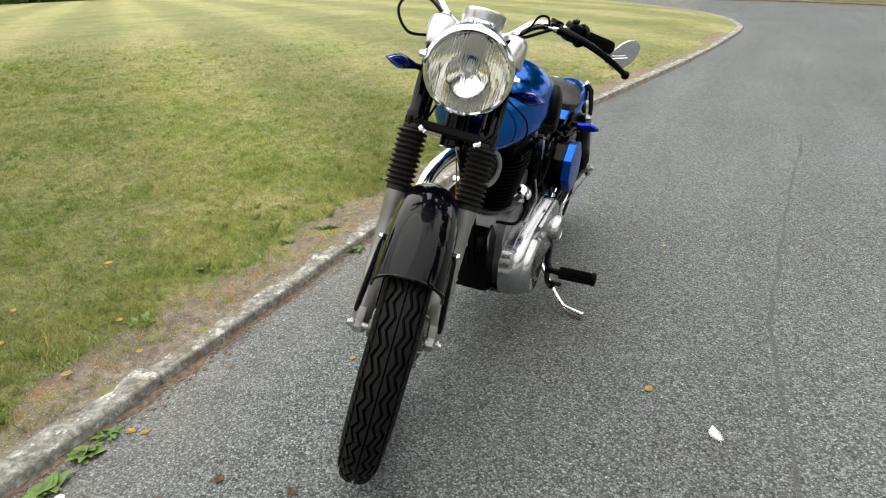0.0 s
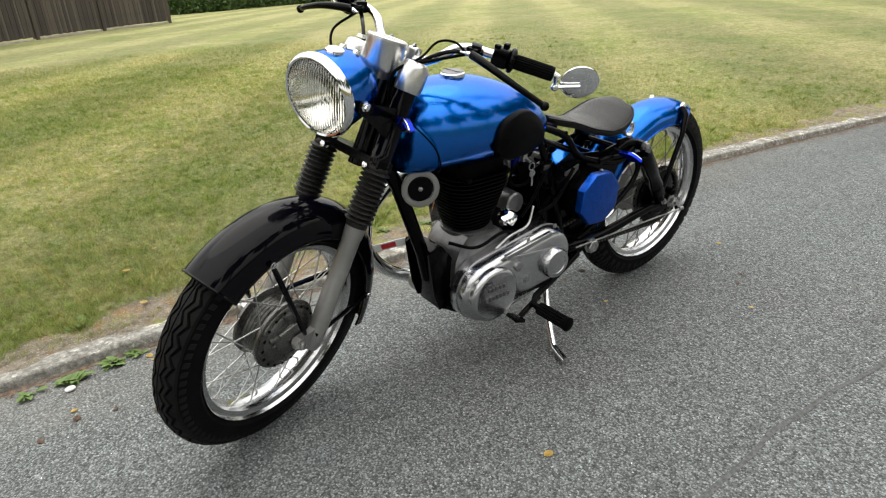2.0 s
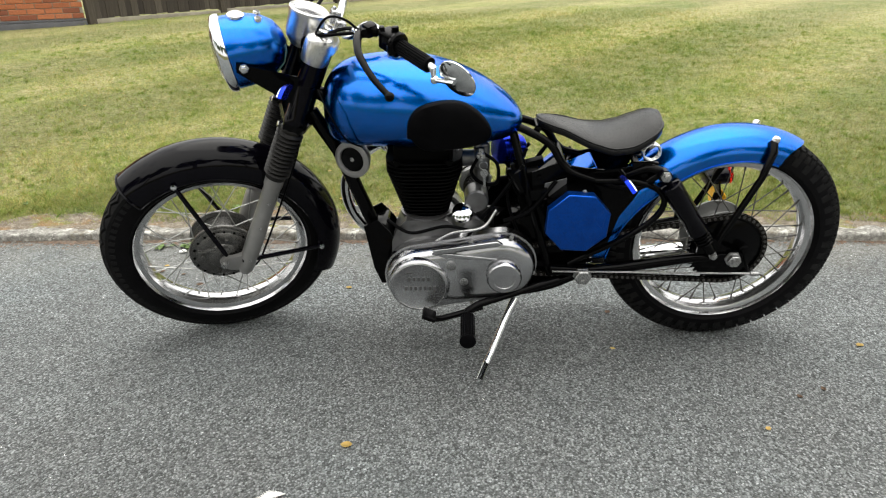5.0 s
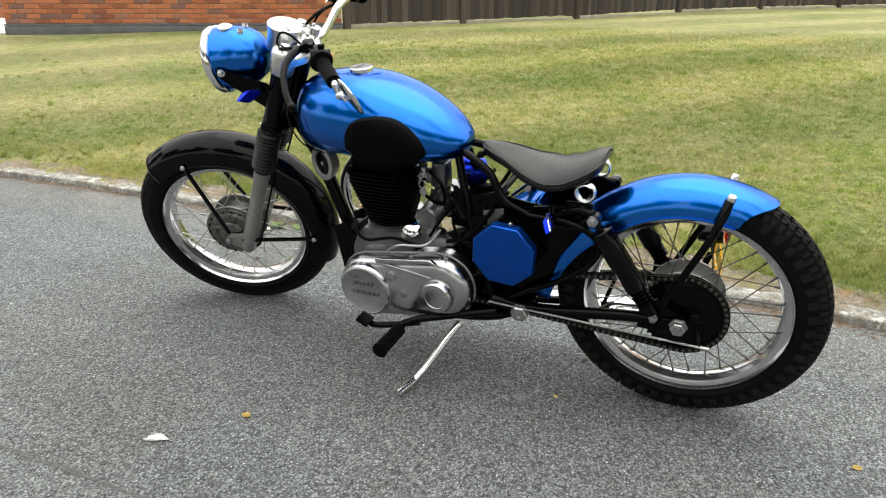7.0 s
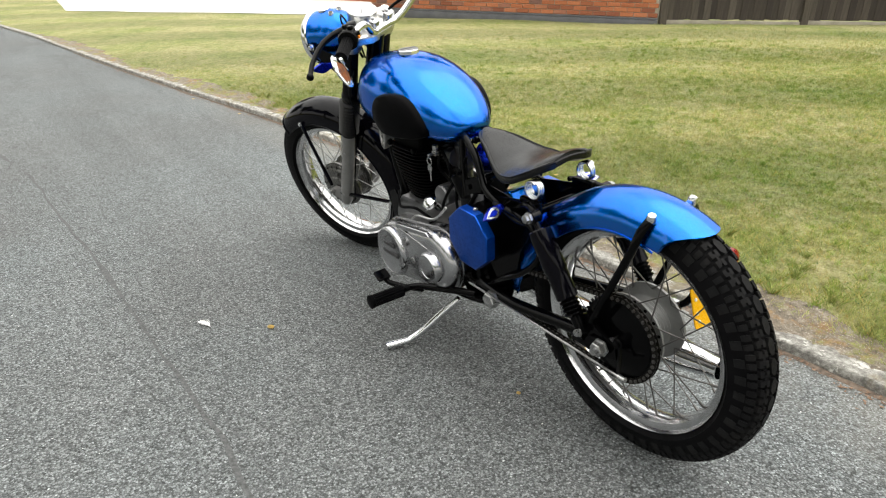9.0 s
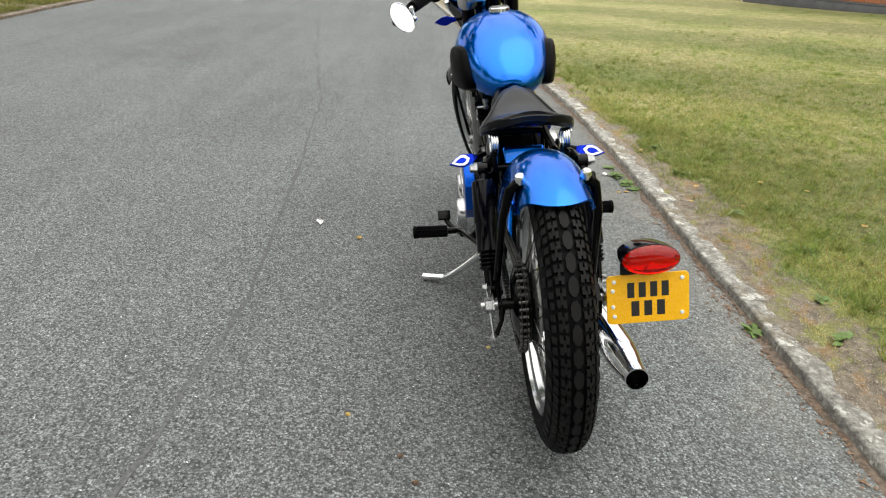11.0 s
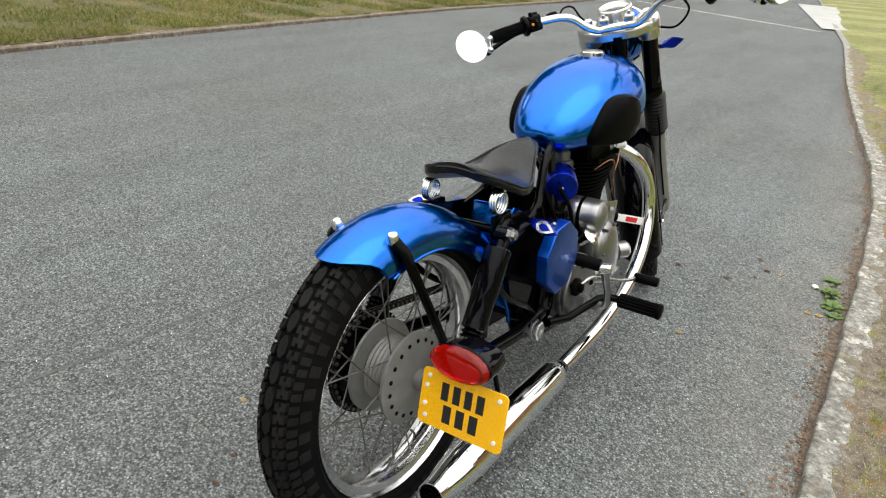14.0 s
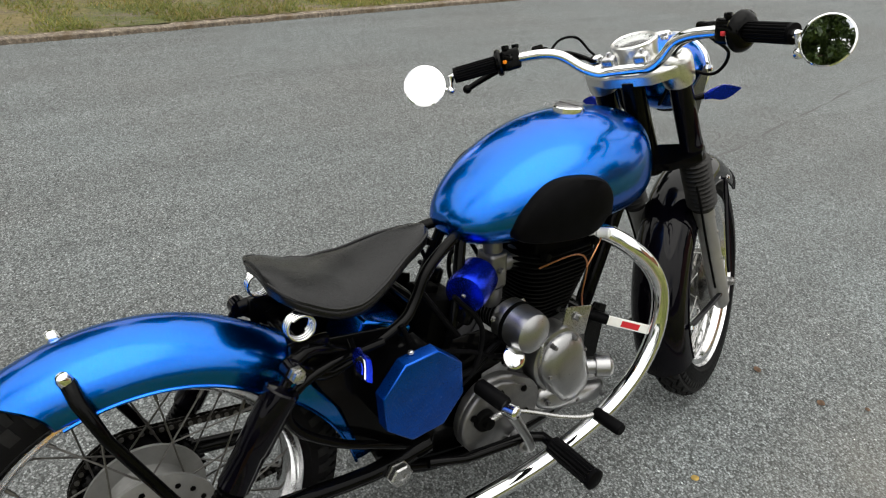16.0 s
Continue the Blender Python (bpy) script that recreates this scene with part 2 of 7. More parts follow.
def lawn_material(name="mown_lawn", dryness=(0.3, 0.56), tone=(1, 1, 1)):
    m, t, b = nodes_of(name)
    t.links.new(blend(t, 1.0, lawn_colour(t, dryness), tone, "MULTIPLY"), b.inputs["Base Color"])
    b.inputs["Roughness"].default_value = 0.9
    bump(t, b, noise_tex(t, 90, 6, 0.8), 1.0, 0.03)
    return m


def verge_material():
    """Rough turf: green and straw patches with bare brown earth showing through."""
    m, t, b = nodes_of("dry_verge")
    fine = noise_tex(t, 24, 6, 0.75)
    green = ramp(t, fine, [(0.3, (0.035, 0.045, 0.008)), (0.7, (0.13, 0.14, 0.03))])
    straw = ramp(t, fine, [(0.3, (0.1, 0.075, 0.025)), (0.7, (0.26, 0.2, 0.085))])
    earth = ramp(t, fine, [(0.3, (0.07, 0.05, 0.04)), (0.7, (0.2, 0.155, 0.125))])
    c = blend(t, ramp(t, noise_tex(t, 1.5, 5, 0.65), [(0.4, 0.0), (0.62, 0.9)]), green, straw)
    c = blend(t, ramp(t, noise_tex(t, 2.3, 6, 0.7, stretch=(0.5, 1.6, 1)), [(0.5, 0.0), (0.64, 0.9)]), c, earth)
    t.links.new(c, b.inputs["Base Color"])
    b.inputs["Roughness"].default_value = 0.9
    bump(t, b, noise_tex(t, 60, 5, 0.7), 0.9, 0.03)
    return m


def blade_material(name="grass_blades", tint=(1, 1, 1)):
    m, t, b = nodes_of(name)
    r = t.nodes.new("ShaderNodeNewGeometry").outputs["Random Per Island"]
    tone = ramp(t, r, [(0.0, (0.62, 0.8, 0.55)), (0.45, (0.95, 1.05, 0.85)), (0.8, (1.15, 1.12, 1.0)), (0.93, (1.35, 1.2, 1.15)), (1.0, (1.3, 0.9, 0.6))])
    c = blend(t, 1.0, blend(t, 1.0, lawn_colour(t), tone, "MULTIPLY"), tint, "MULTIPLY")
    t.links.new(c, b.inputs["Base Color"])
    b.inputs["Roughness"].default_value = 0.75
    b.inputs["Specular IOR Level"].default_value = 0.25
    tr = t.nodes.new("ShaderNodeBsdfTranslucent")
    t.links.new(c, tr.inputs["Color"])
    mx = t.nodes.new("ShaderNodeMixShader")
    mx.inputs["Fac"].default_value = 0.42
    t.links.new(b.outputs["BSDF"], mx.inputs[1])
    t.links.new(tr.outputs["BSDF"], mx.inputs[2])
    t.links.new(mx.outputs["Shader"], t.nodes["Material Output"].inputs["Surface"])
    return m


def dirt_material():
    """Dry grey-brown earth with mossy and leaf-litter patches."""
    m, t, b = nodes_of("dry_bare_earth")
    base = ramp(t, noise_tex(t, 26, 8, 0.8), [(0.32, (0.06, 0.046, 0.032)), (0.5, (0.18, 0.148, 0.11)), (0.68, (0.33, 0.29, 0.23))])
    moss = ramp(t, noise_tex(t, 60, 5, 0.7), [(0.3, (0.09, 0.1, 0.015)), (0.7, (0.3, 0.3, 0.075))])
    rust = ramp(t, noise_tex(t, 80, 5, 0.7), [(0.3, (0.12, 0.06, 0.02)), (0.7, (0.36, 0.22, 0.09))])
    c = blend(t, ramp(t, noise_tex(t, 6, 6, 0.7), [(0.52, 0.0), (0.6, 0.85)]), base, moss)
    c = blend(t, ramp(t, noise_tex(t, 9, 6, 0.7, stretch=(1, 1.3, 1)), [(0.53, 0.0), (0.62, 0.8)]), c, rust)
    c = blend(t, ramp(t, noise_tex(t, 190, 2, 0.5), [(0.62, 0.0), (0.68, 0.8)]), c, (0.5, 0.46, 0.39))
    t.links.new(c, b.inputs["Base Color"])
    b.inputs["Roughness"].default_value = 0.95
    bump(t, b, noise_tex(t, 90, 5, 0.75), 1.0, 0.012)
    return m


def kerb_material(name="lichened_concrete", tone=(1, 1, 1)):
    """Grey-brown concrete with pale lichen blotches."""
    m, t, b = nodes_of(name)
    base = ramp(t, noise_tex(t, 30, 8, 0.82), [(0.34, (0.075, 0.07, 0.06)), (0.48, (0.21, 0.2, 0.18)), (0.62, (0.43, 0.42, 0.38))])
    spots = ramp(t, noise_tex(t, 17, 4, 0.7), [(0.585, 0.0), (0.62, 0.9)])
    c = blend(t, spots, base, ramp(t, noise_tex(t, 120, 3, 0.6), [(0.3, (0.4, 0.39, 0.35)), (0.7, (0.68, 0.67, 0.62))]))
    moss = ramp(t, noise_tex(t, 5, 6, 0.75), [(0.55, 0.0), (0.66, 0.75)])
    c = blend(t, moss, c, (0.17, 0.135, 0.075))
    t.links.new(blend(t, 1.0, c, tone, "MULTIPLY"), b.inputs["Base Color"])
    b.inputs["Roughness"].default_value = 0.9
    bump(t, b, noise_tex(t, 90, 7, 0.8), 1.0, 0.008)
    return m


M_TUSSOCK = blade_material("tussock_blades", (0.72, 0.88, 0.6))
M_VERGE, M_VERGEBLADE = verge_material(), blade_material("verge_blades", (0.62, 0.6, 0.55))
# the lawn sheet's tone puts the blades' self-shade into its colour
M_ASPHALT, M_LAWN, M_BLADE = asphalt(), lawn_material(tone=(0.86, 0.86, 0.84)), blade_material()
M_WEED = simple("weed_leaf", (0.075, 0.13, 0.02), 0.6, 0.0, 0.4, 30, 200, 0.2)
M_DIRT = dirt_material()
M_SILT = simple("brown_leaf_mould", (0.11, 0.084, 0.064), 0.95, 0.0, 0.6, 60, 220, 0.9, 0.04)
M_JOINT = simple("dark_asphalt_joint", (0.075, 0.077, 0.077), 0.9, 0.0, 0.5, 90, 300, 0.9, 0.05)
M_DRUM = simple("polished_grey_drum", (0.13, 0.127, 0.122), 0.3, 0.9, 0.3, 18, 300, 0.15, 0.08)
M_HUB = simple("grey_painted_hub", (0.2, 0.2, 0.195), 0.5, 0.5, 0.15, 20, 300, 0.15, 0.08)
M_KERB, M_KERBFAR = kerb_material(), kerb_material("stained_far_concrete", (0.62, 0.52, 0.44))
M_CONC = simple("pale_concrete_drive", (0.62, 0.61, 0.57), 0.9, 0.0, 0.08, 2, 60, 0.3, 0.05)
M_APRON = simple("grey_concrete_apron", (0.4, 0.4, 0.39), 0.9, 0.0, 0.12, 1.5, 60, 0.3, 0.05)
M_MARK = simple("faded_white_road_paint", (0.5, 0.5, 0.48), 0.8, 0.0, 0.25, 8, 90, 0.4, 0.05)
M_LEAF = simple("dead_leaf", (0.15, 0.09, 0.055), 0.8, 0.0, 0.6, 50, 300, 0.3)
M_YLEAF = simple("yellow_fallen_leaf", (0.5, 0.35, 0.1), 0.7, 0.0, 0.3, 50, 300, 0.3)
M_FEATHER = simple("white_feather_down", (0.75, 0.74, 0.72), 0.9, 0.0, 0.1, 90, 400, 0.3)
M_MORTAR = simple("grey_mortar", (0.36, 0.32, 0.27), 0.95, 0.0, 0.2, 8, 150, 0.6, 0.04)
M_PLINTH = simple("slate_grey_plinth", (0.1, 0.1, 0.11), 0.7, 0.0, 0.2, 6, 150, 0.4)
M_BARK = simple("tree_bark", (0.11, 0.085, 0.06), 0.95, 0.0, 0.35, 9, 60, 1.0, 0.03)
M_GRAVELBOARD = simple("weathered_gravel_board", (0.3, 0.27, 0.22), 0.9, 0.0, 0.25, 5, 90, 0.5)


def piecewise(name, stops, rough, rel=0.5, grain=120, stretch=None, island=False):
    """One tone per piece, drawn at random, with grain inside it."""
    m, t, b = nodes_of(name)
    r = t.nodes.new("ShaderNodeNewGeometry").outputs["Random Per Island"] if island else t.nodes.new("ShaderNodeObjectInfo").outputs["Random"]
    c = ramp(t, r, stops)
    g = noise_tex(t, grain, 4, 0.65, stretch=stretch)
    c = blend(t, 1.0, c, ramp(t, g, [(0.25, 0.6), (0.75, 1.25)]), "MULTIPLY")
    t.links.new(c, b.inputs["Base Color"])
    b.inputs["Roughness"].default_value = rough
    bump(t, b, g, rel, 0.003)
    return m


BRICKS = [(0.0, (0.23, 0.075, 0.04)), (0.35, (0.4, 0.13, 0.055)), (0.7, (0.48, 0.17, 0.075)), (0.88, (0.33, 0.14, 0.09)), (1.0, (0.14, 0.085, 0.08))]
M_BRICK = piecewise("red_facing_brick", BRICKS, 0.9, 0.6, 60)
M_BRICKJ = piecewise("red_facing_brick_upper", BRICKS, 0.9, 0.6, 60, island=True)
M_BOARD = piecewise("dark_creosoted_board", [(0.0, (0.028, 0.021, 0.017)), (0.6, (0.05, 0.039, 0.031)), (1.0, (0.085, 0.07, 0.057))], 0.85, 0.6, 9, (6, 6, 0.5))
M_HEDGE = piecewise("hedge_leaf", [(0.0, (0.02, 0.045, 0.008)), (0.6, (0.05, 0.1, 0.016)), (1.0, (0.1, 0.17, 0.03))], 0.6, 0.2, 30, island=True)
M_CLOVER = piecewise("clover_leaf", [(0.0, (0.055, 0.1, 0.012)), (0.6, (0.12, 0.18, 0.025)), (1.0, (0.22, 0.27, 0.05))], 0.6, 0.1, 60, island=True)
M_TREELEAF = piecewise("tree_leaf", [(0.0, (0.02, 0.04, 0.008)), (0.6, (0.045, 0.085, 0.015)), (1.0, (0.09, 0.14, 0.03))], 0.55, 0.2, 30, island=True)


# ---- mesh helpers ----
def axis_at(p, d, up=(0, 0, 1)):
    """A frame at p whose z axis runs along d."""
    z = Vector(d).normalized()
    u = Vector(up)
    if abs(z.dot(u.normalized())) > 0.98:
        u = Vector((1, 0, 0))
    x = u.cross(z).normalized()
    y = z.cross(x)
    return Matrix.Translation(p) @ Matrix((x, y, z)).transposed().to_4x4()


def bm_():
    return bmesh.new()


def ring_faces(bm, a, b):
    n = len(a)
    for i in range(n):
        bm.faces.new((a[i], a[(i + 1) % n], b[(i + 1) % n], b[i]))


def loft(bm, rings, cap=True):
    rows = [[bm.verts.new(p) for p in r] for r in rings]
    for a, b in zip(rows, rows[1:]):
        ring_faces(bm, a, b)
    if cap:
        bm.faces.new(rows[0][::-1])
        bm.faces.new(rows[-1])
    return bm


def spline(pts, steps=6):
    """Catmull-Rom through the points."""
    p = [Vector(q) for q in pts]
    p = [2 * p[0] - p[1]] + p + [2 * p[-1] - p[-2]]
    out = []
    for i in range(1, len(p) - 2):
        for k in range(steps):
            t = k / steps
            a, b, c, d = p[i - 1], p[i], p[i + 1], p[i + 2]
            out.append(0.5 * ((2 * b) + (c - a) * t + (2 * a - 5 * b + 4 * c - d) * t * t + (3 * b - a - 3 * c + d) * t ** 3))
    out.append(p[-2])
    return out


def ribbed(bm, prof, m, ribs=18, depth=0.0025, plain=()):
    """Like lathe, but the surface carries ribs along its length, save on the profile points listed as plain."""
    n = ribs * 4
    rings = []
    for i, (r, h) in enumerate(prof):
        ring = []
        for k in range(n):
            q = r + (0 if i in plain else depth * (1 if k % 4 in (1, 2) else 0))
            a = 2 * math.pi * k / n
            ring.append(m @ Vector((q * math.cos(a), q * math.sin(a), h)))
        rings.append(ring)
    return loft(bm, rings)


def tube(bm, pts, r, n=10, smooth=0, cap=True):
    """A round bar along the points; r is one radius or one for each point."""
    pts = spline(pts, smooth) if smooth else [Vector(p) for p in pts]
    radii = [r] * len(pts) if isinstance(r, (int, float)) else [float(q) for q in np.interp(np.linspace(0, 1, len(pts)), np.linspace(0, 1, len(r)), r)]
    rings, x = [], None
    for i, p in enumerate(pts):
        d = (pts[min(i + 1, len(pts) - 1)] - pts[max(i - 1, 0)]).normalized()
        if x is None:
            x = d.orthogonal().normalized()
        x = (x - d * x.dot(d)).normalized()
        y = d.cross(x)
        rings.append([p + radii[i] * (math.cos(a) * x + math.sin(a) * y) for a in (2 * math.pi * k / n for k in range(n))])
    return loft(bm, rings, cap)


def lathe(bm, prof, m, n=24, cap=True):
    """Turns (radius, height) round the z axis of the frame m."""
    rings = [[m @ Vector((max(r, 1e-4) * math.cos(2 * math.pi * k / n), max(r, 1e-4) * math.sin(2 * math.pi * k / n), h)) for k in range(n)] for r, h in prof]
    return loft(bm, rings, cap)


def bevelled(bm, faces_edges, w, seg=2):
    if w > 0:
        bmesh.ops.bevel(bm, geom=faces_edges, offset=w, segments=seg, affect="EDGES", profile=0.6)


def box(bm, size, m, bev=0.0, seg=2):
    b2 = bm_()
    bmesh.ops.create_cube(b2, size=1, matrix=Matrix.Diagonal((*size, 1)))
    bevelled(b2, b2.edges[:], bev, seg)
    return merge(bm, b2, m)


def merge(bm, b2, m=Matrix()):
    me = bpy.data.meshes.new("tmp")
    b2.transform(m)
    b2.to_mesh(me)
    b2.free()
    bm.from_mesh(me)
    bpy.data.meshes.remove(me)
    return bm


def prism(bm, outline, h, m, bev=0.0, seg=2):
    """A flat outline given thickness h along +z of the frame m; the far rim is rounded."""
    b2 = bm_()
    lo = [b2.verts.new((x, y, 0)) for x, y in outline]
    hi = [b2.verts.new((x, y, h)) for x, y in outline]
    ring_faces(b2, lo, hi)
    b2.faces.new(lo[::-1])
    top = b2.faces.new(hi)
    if bev:
        bevelled(b2, top.edges[:], bev, seg)
    return merge(bm, b2, m)


def circle(r, n=24, cx=0.0, cy=0.0):
    return [(cx + r * math.cos(2 * math.pi * k / n), cy + r * math.sin(2 * math.pi * k / n)) for k in range(n)]


def to_mesh(bm, name, sharp=38):
    bmesh.ops.recalc_face_normals(bm, faces=bm.faces[:])
    me = bpy.data.meshes.new(name)
    bm.to_mesh(me)
    bm.free()
    me.polygons.foreach_set("use_smooth", [True] * len(me.polygons))
    me.set_sharp_from_angle(angle=radians(sharp))
    return me


def part(name, bm, material, parent=None, label="", m=None, sharp=38):
    """Links a bmesh as one mesh object under a thing or a part."""
    me = to_mesh(bm, name, sharp)
    me.materials.append(material)
    ob = new(name, me)
    if parent is not None:
        ob.parent = parent
    if m is not None:
        ob.matrix_basis = m
    if label:
        ob["label"] = label
    return ob


def split_parts(name, bm, material, parent, label="", m=None):
    """Each loose body of the bmesh becomes a part of its own."""
    bm.verts.index_update()
    bm.faces.index_update()
    bm.verts.ensure_lookup_table()
    seen = set()
    for v0 in bm.verts:
        if v0.index in seen:
            continue
        todo, group = [v0], []
        seen.add(v0.index)
        while todo:
            v = todo.pop()
            group.append(v)
            for e in v.link_edges:
                w = e.other_vert(v)
                if w.index not in seen:
                    seen.add(w.index)
                    todo.append(w)
        b2 = bm_()
        made = {v: b2.verts.new(v.co) for v in group}
        for f in sorted({f for v in group for f in v.link_faces}, key=lambda f: f.index):
            b2.faces.new([made[v] for v in f.verts])
        part(name, b2, material, parent, label, m)
    bm.free()


def piece(name, me, parent, m):
    ob = new(name, me)
    ob.parent = parent
    ob.matrix_basis = m
    return ob


def arrays_mesh(name, verts, faces, material, smooth=False):
    me = bpy.data.meshes.new(name)
    me.from_pydata(verts, [], faces)
    me.materials.append(material)
    if smooth:
        me.polygons.foreach_set("use_smooth", [True] * len(me.polygons))
    return me


# ---- road, kerb and lawn ----
KX = [-40, -28, -20.8, -14.3, -12.4, -10.4, -9.4, -7.1, -5.4, -4.1, -3.0, -1.8, -1.0, 3.0, 4.1, 5.9, 8.2, 13.0, 17.0, 40]
KY = [-16, -8, -3.1, -0.1, 0.45, 0.72, 0.67, 0.36, 0.08, -0.19, -0.41, -0.63, -0.74, -0.78, -0.71, -0.47, -0.2, 0.25, 0.8, 4.0]
FX = [-40, -30, -24, -19.5, -18, -15.4, -10, -5, 0, 2.5, 4.7, 8.5, 14, 40]
FY = [-12, -9, -4, 0.6, 1.9, 3.6, 4.75, 4.7, 4.62, 4.92, 5.15, 5.45, 5.6, 9.0]
_kx = np.linspace(-40, 40, 1601)
_soft = np.ones(13) / 13
_ky = np.convolve(np.pad(np.interp(_kx, KX, KY), 6, mode="edge"), _soft, mode="valid")
_fy = np.convolve(np.pad(np.interp(_kx, FX, FY), 6, mode="edge"), _soft, mode="valid")
LD = [-1, 0.0, 0.1, 0.4, 1.4, 3.4, 5.0, 8.0, 15.0, 38.0, 90.0]
LZ = [0.024, 0.024, 0.033, 0.066, 0.17, 0.26, 0.35, 0.45, 0.58, 0.8, 1.0]
# the lawn swells gently behind its edge
_ld = np.linspace(-1, 90, 1821)
_lz = np.interp(_ld, LD, LZ)
_lw = np.clip((_ld - 0.6) / 1.0, 0, 1)
LD, LZ = _ld, (1 - _lw) * _lz + _lw * np.convolve(np.pad(_lz, 20, mode="edge"), np.ones(41) / 41, mode="valid")


def kerb_y(x):
    return np.interp(x, _kx, _ky)


def far_y(x):
    return np.interp(x, _kx, _fy)


def lawn_z(x, y):
    d = kerb_y(x) - y
    return np.interp(d, LD, LZ) + 0.008 * np.sin(x * 1.7 + y) * np.clip(d, 0, 1)


def strip(name, xs, cols, material, z):
    """A sheet: for each x a row of y values, at the height z(x, y)."""
    verts, faces, n = [], [], len(cols(xs[0]))
    for x in xs:
        verts += [(float(x), float(y), float(z(x, y))) for y in cols(x)]
    for i in range(len(xs) - 1):
        for j in range(n - 1):
            a = i * n + j
            faces.append((a, a + 1, a + n + 1, a + n))
    me = arrays_mesh(name, verts, faces, material, True)
    return tagged(new(name, me), kind="structure")


xs_fine = np.unique(np.concatenate([np.linspace(-40, -6, 60), np.linspace(-6, 8, 141), np.linspace(8, 40, 60)]))
road = strip("road", xs_fine, lambda x: np.linspace(kerb_y(x) - 0.02, far_y(x) + 0.02, 24), M_ASPHALT, lambda x, y: 0.0)
tagged(road, "worn grey asphalt road with pale aggregate", "road")
lawn = strip("lawn", xs_fine, lambda x: kerb_y(x) - 0.085 - np.concatenate([[0, 0.05, 0.1, 0.16, 0.24, 0.34], np.linspace(0.5, 6, 24), np.linspace(7, 80, 30)]), M_LAWN, lawn_z)
tagged(lawn, "mown lawn with pale dry stripes and patches", "lawn")
verge = strip("verge", xs_fine, lambda x: far_y(x) + 0.1 + np.concatenate([[0], np.linspace(0.1, 60, 20)]), M_VERGE, lambda x, y: 0.036 + 0.025 * min(3, y - far_y(x)))
tagged(verge, "dry grass verge across the road", "verge")
g = bm_()
bmesh.ops.create_circle(g, cap_ends=True, radius=900, segments=64, matrix=Matrix.Translation((0, 0, -0.08)))
tagged(part("ground", g, M_LAWN), "grassy ground reaching the horizon", "ground", kind="structure")
def earth_width(x):
    return 0.17 + 0.07 * np.sin(x * 1.3 + 0.5) + 0.03 * np.sin(x * 5.3) + 0.025 * np.sin(x * 11.7 + 2) + 0.02 * np.sin(x * 23.1)


g = bm_()
dirt_v = []
for x in np.linspace(-9, 13, 441):
    yk, w = float(kerb_y(x)), float(earth_width(x))
    row = [g.verts.new((x, yk - min(0.088, max(0.025, 0.05 + 0.03 * noise.noise((x * 6, 0, 2)) + 0.016 * noise.noise((x * 23, 0, 5)))), 0.0335 + 0.002 * noise.noise((x * 9, 4, 0))))]
    for f in (0.12, 0.3, 0.5, 0.75, 1.0):
        y = yk - 0.09 - w * f
        row.append(g.verts.new((x, y, float(lawn_z(x, y)) + (0.005 + 0.006 * noise.noise((x * 7, y * 7, 0)) if f < 1 else -0.006))))
    dirt_v.append(row)
for a, b in zip(dirt_v, dirt_v[1:]):
    for j in range(5):
        g.faces.new((a[j], a[j + 1], b[j + 1], b[j]))
tagged(part("earth_strip", g, M_DIRT), "bare dry earth strip behind the kerb", "soil", kind="structure")
g = bm_()
silt = []
for x in np.linspace(-6, 10, 401):
    yk = float(kerb_y(x))
    w = 0.03 + 0.03 * noise.noise((x * 2.3, 7, 1)) + 0.02 * noise.noise((x * 11, 2, 1))
    silt.append([g.verts.new((x, yk - 0.01, 0.004)), g.verts.new((x, yk + max(0.004, w * 0.6), 0.004)), g.verts.new((x, yk + max(0.006, w), -0.002))])
for a, b in zip(silt, silt[1:]):
    for j in range(2):
        g.faces.new((a[j], b[j], b[j + 1], a[j + 1]))
tagged(part("gutter_silt", g, M_SILT), "brown silt and leaf mould along the kerb", "silt", kind="structure")
def resample(pts, n):
    p = np.array(pts, float)
    d = np.concatenate([[0], np.cumsum(np.hypot(*np.diff(p, axis=0).T))])
    q = np.linspace(0, d[-1], n)
    return np.stack([np.interp(q, d, p[:, 0]), np.interp(q, d, p[:, 1])], 1)


drive_a = resample([(17.9, -0.9), (16.9, -1.3), (15.9, -2.1), (15.2, -2.65), (14.1, -3.3), (12.8, -4.3), (11.9, -4.75), (11.3, -5.2), (10.95, -5.5)], 30)
drive_b = resample([(30, -1.8), (27, -2.4), (24.5, -3.4), (22.8, -4.3), (13.5, -8.5)], 30)
g = bm_()
dv = []
for p, q in zip(drive_a, drive_b):
    row = [p + (q - p) * f for f in np.linspace(0, 1, 14)]
    dv.append([g.verts.new((v[0], v[1], float(lawn_z(v[0], v[1])) + 0.012)) for v in row])
for a, b in zip(dv, dv[1:]):
    for k in range(13):
        g.faces.new((a[k], a[k + 1], b[k + 1], b[k]))
tagged(part("driveway", g, M_CONC), "pale concrete driveway beside the lawn", "driveway", kind="structure")
g = bm_()
av = [g.verts.new(p) for p in ((16.4, 1.0, 0.02), (16.9, -1.35, 0.15), (27, -2.45, 0.25), (27, 3.0, 0.02))]
g.faces.new(av)
tagged(part("driveway_apron", g, M_APRON), "grey concrete crossing at the driveway", "driveway", kind="structure")
g = bm_()
joint = []
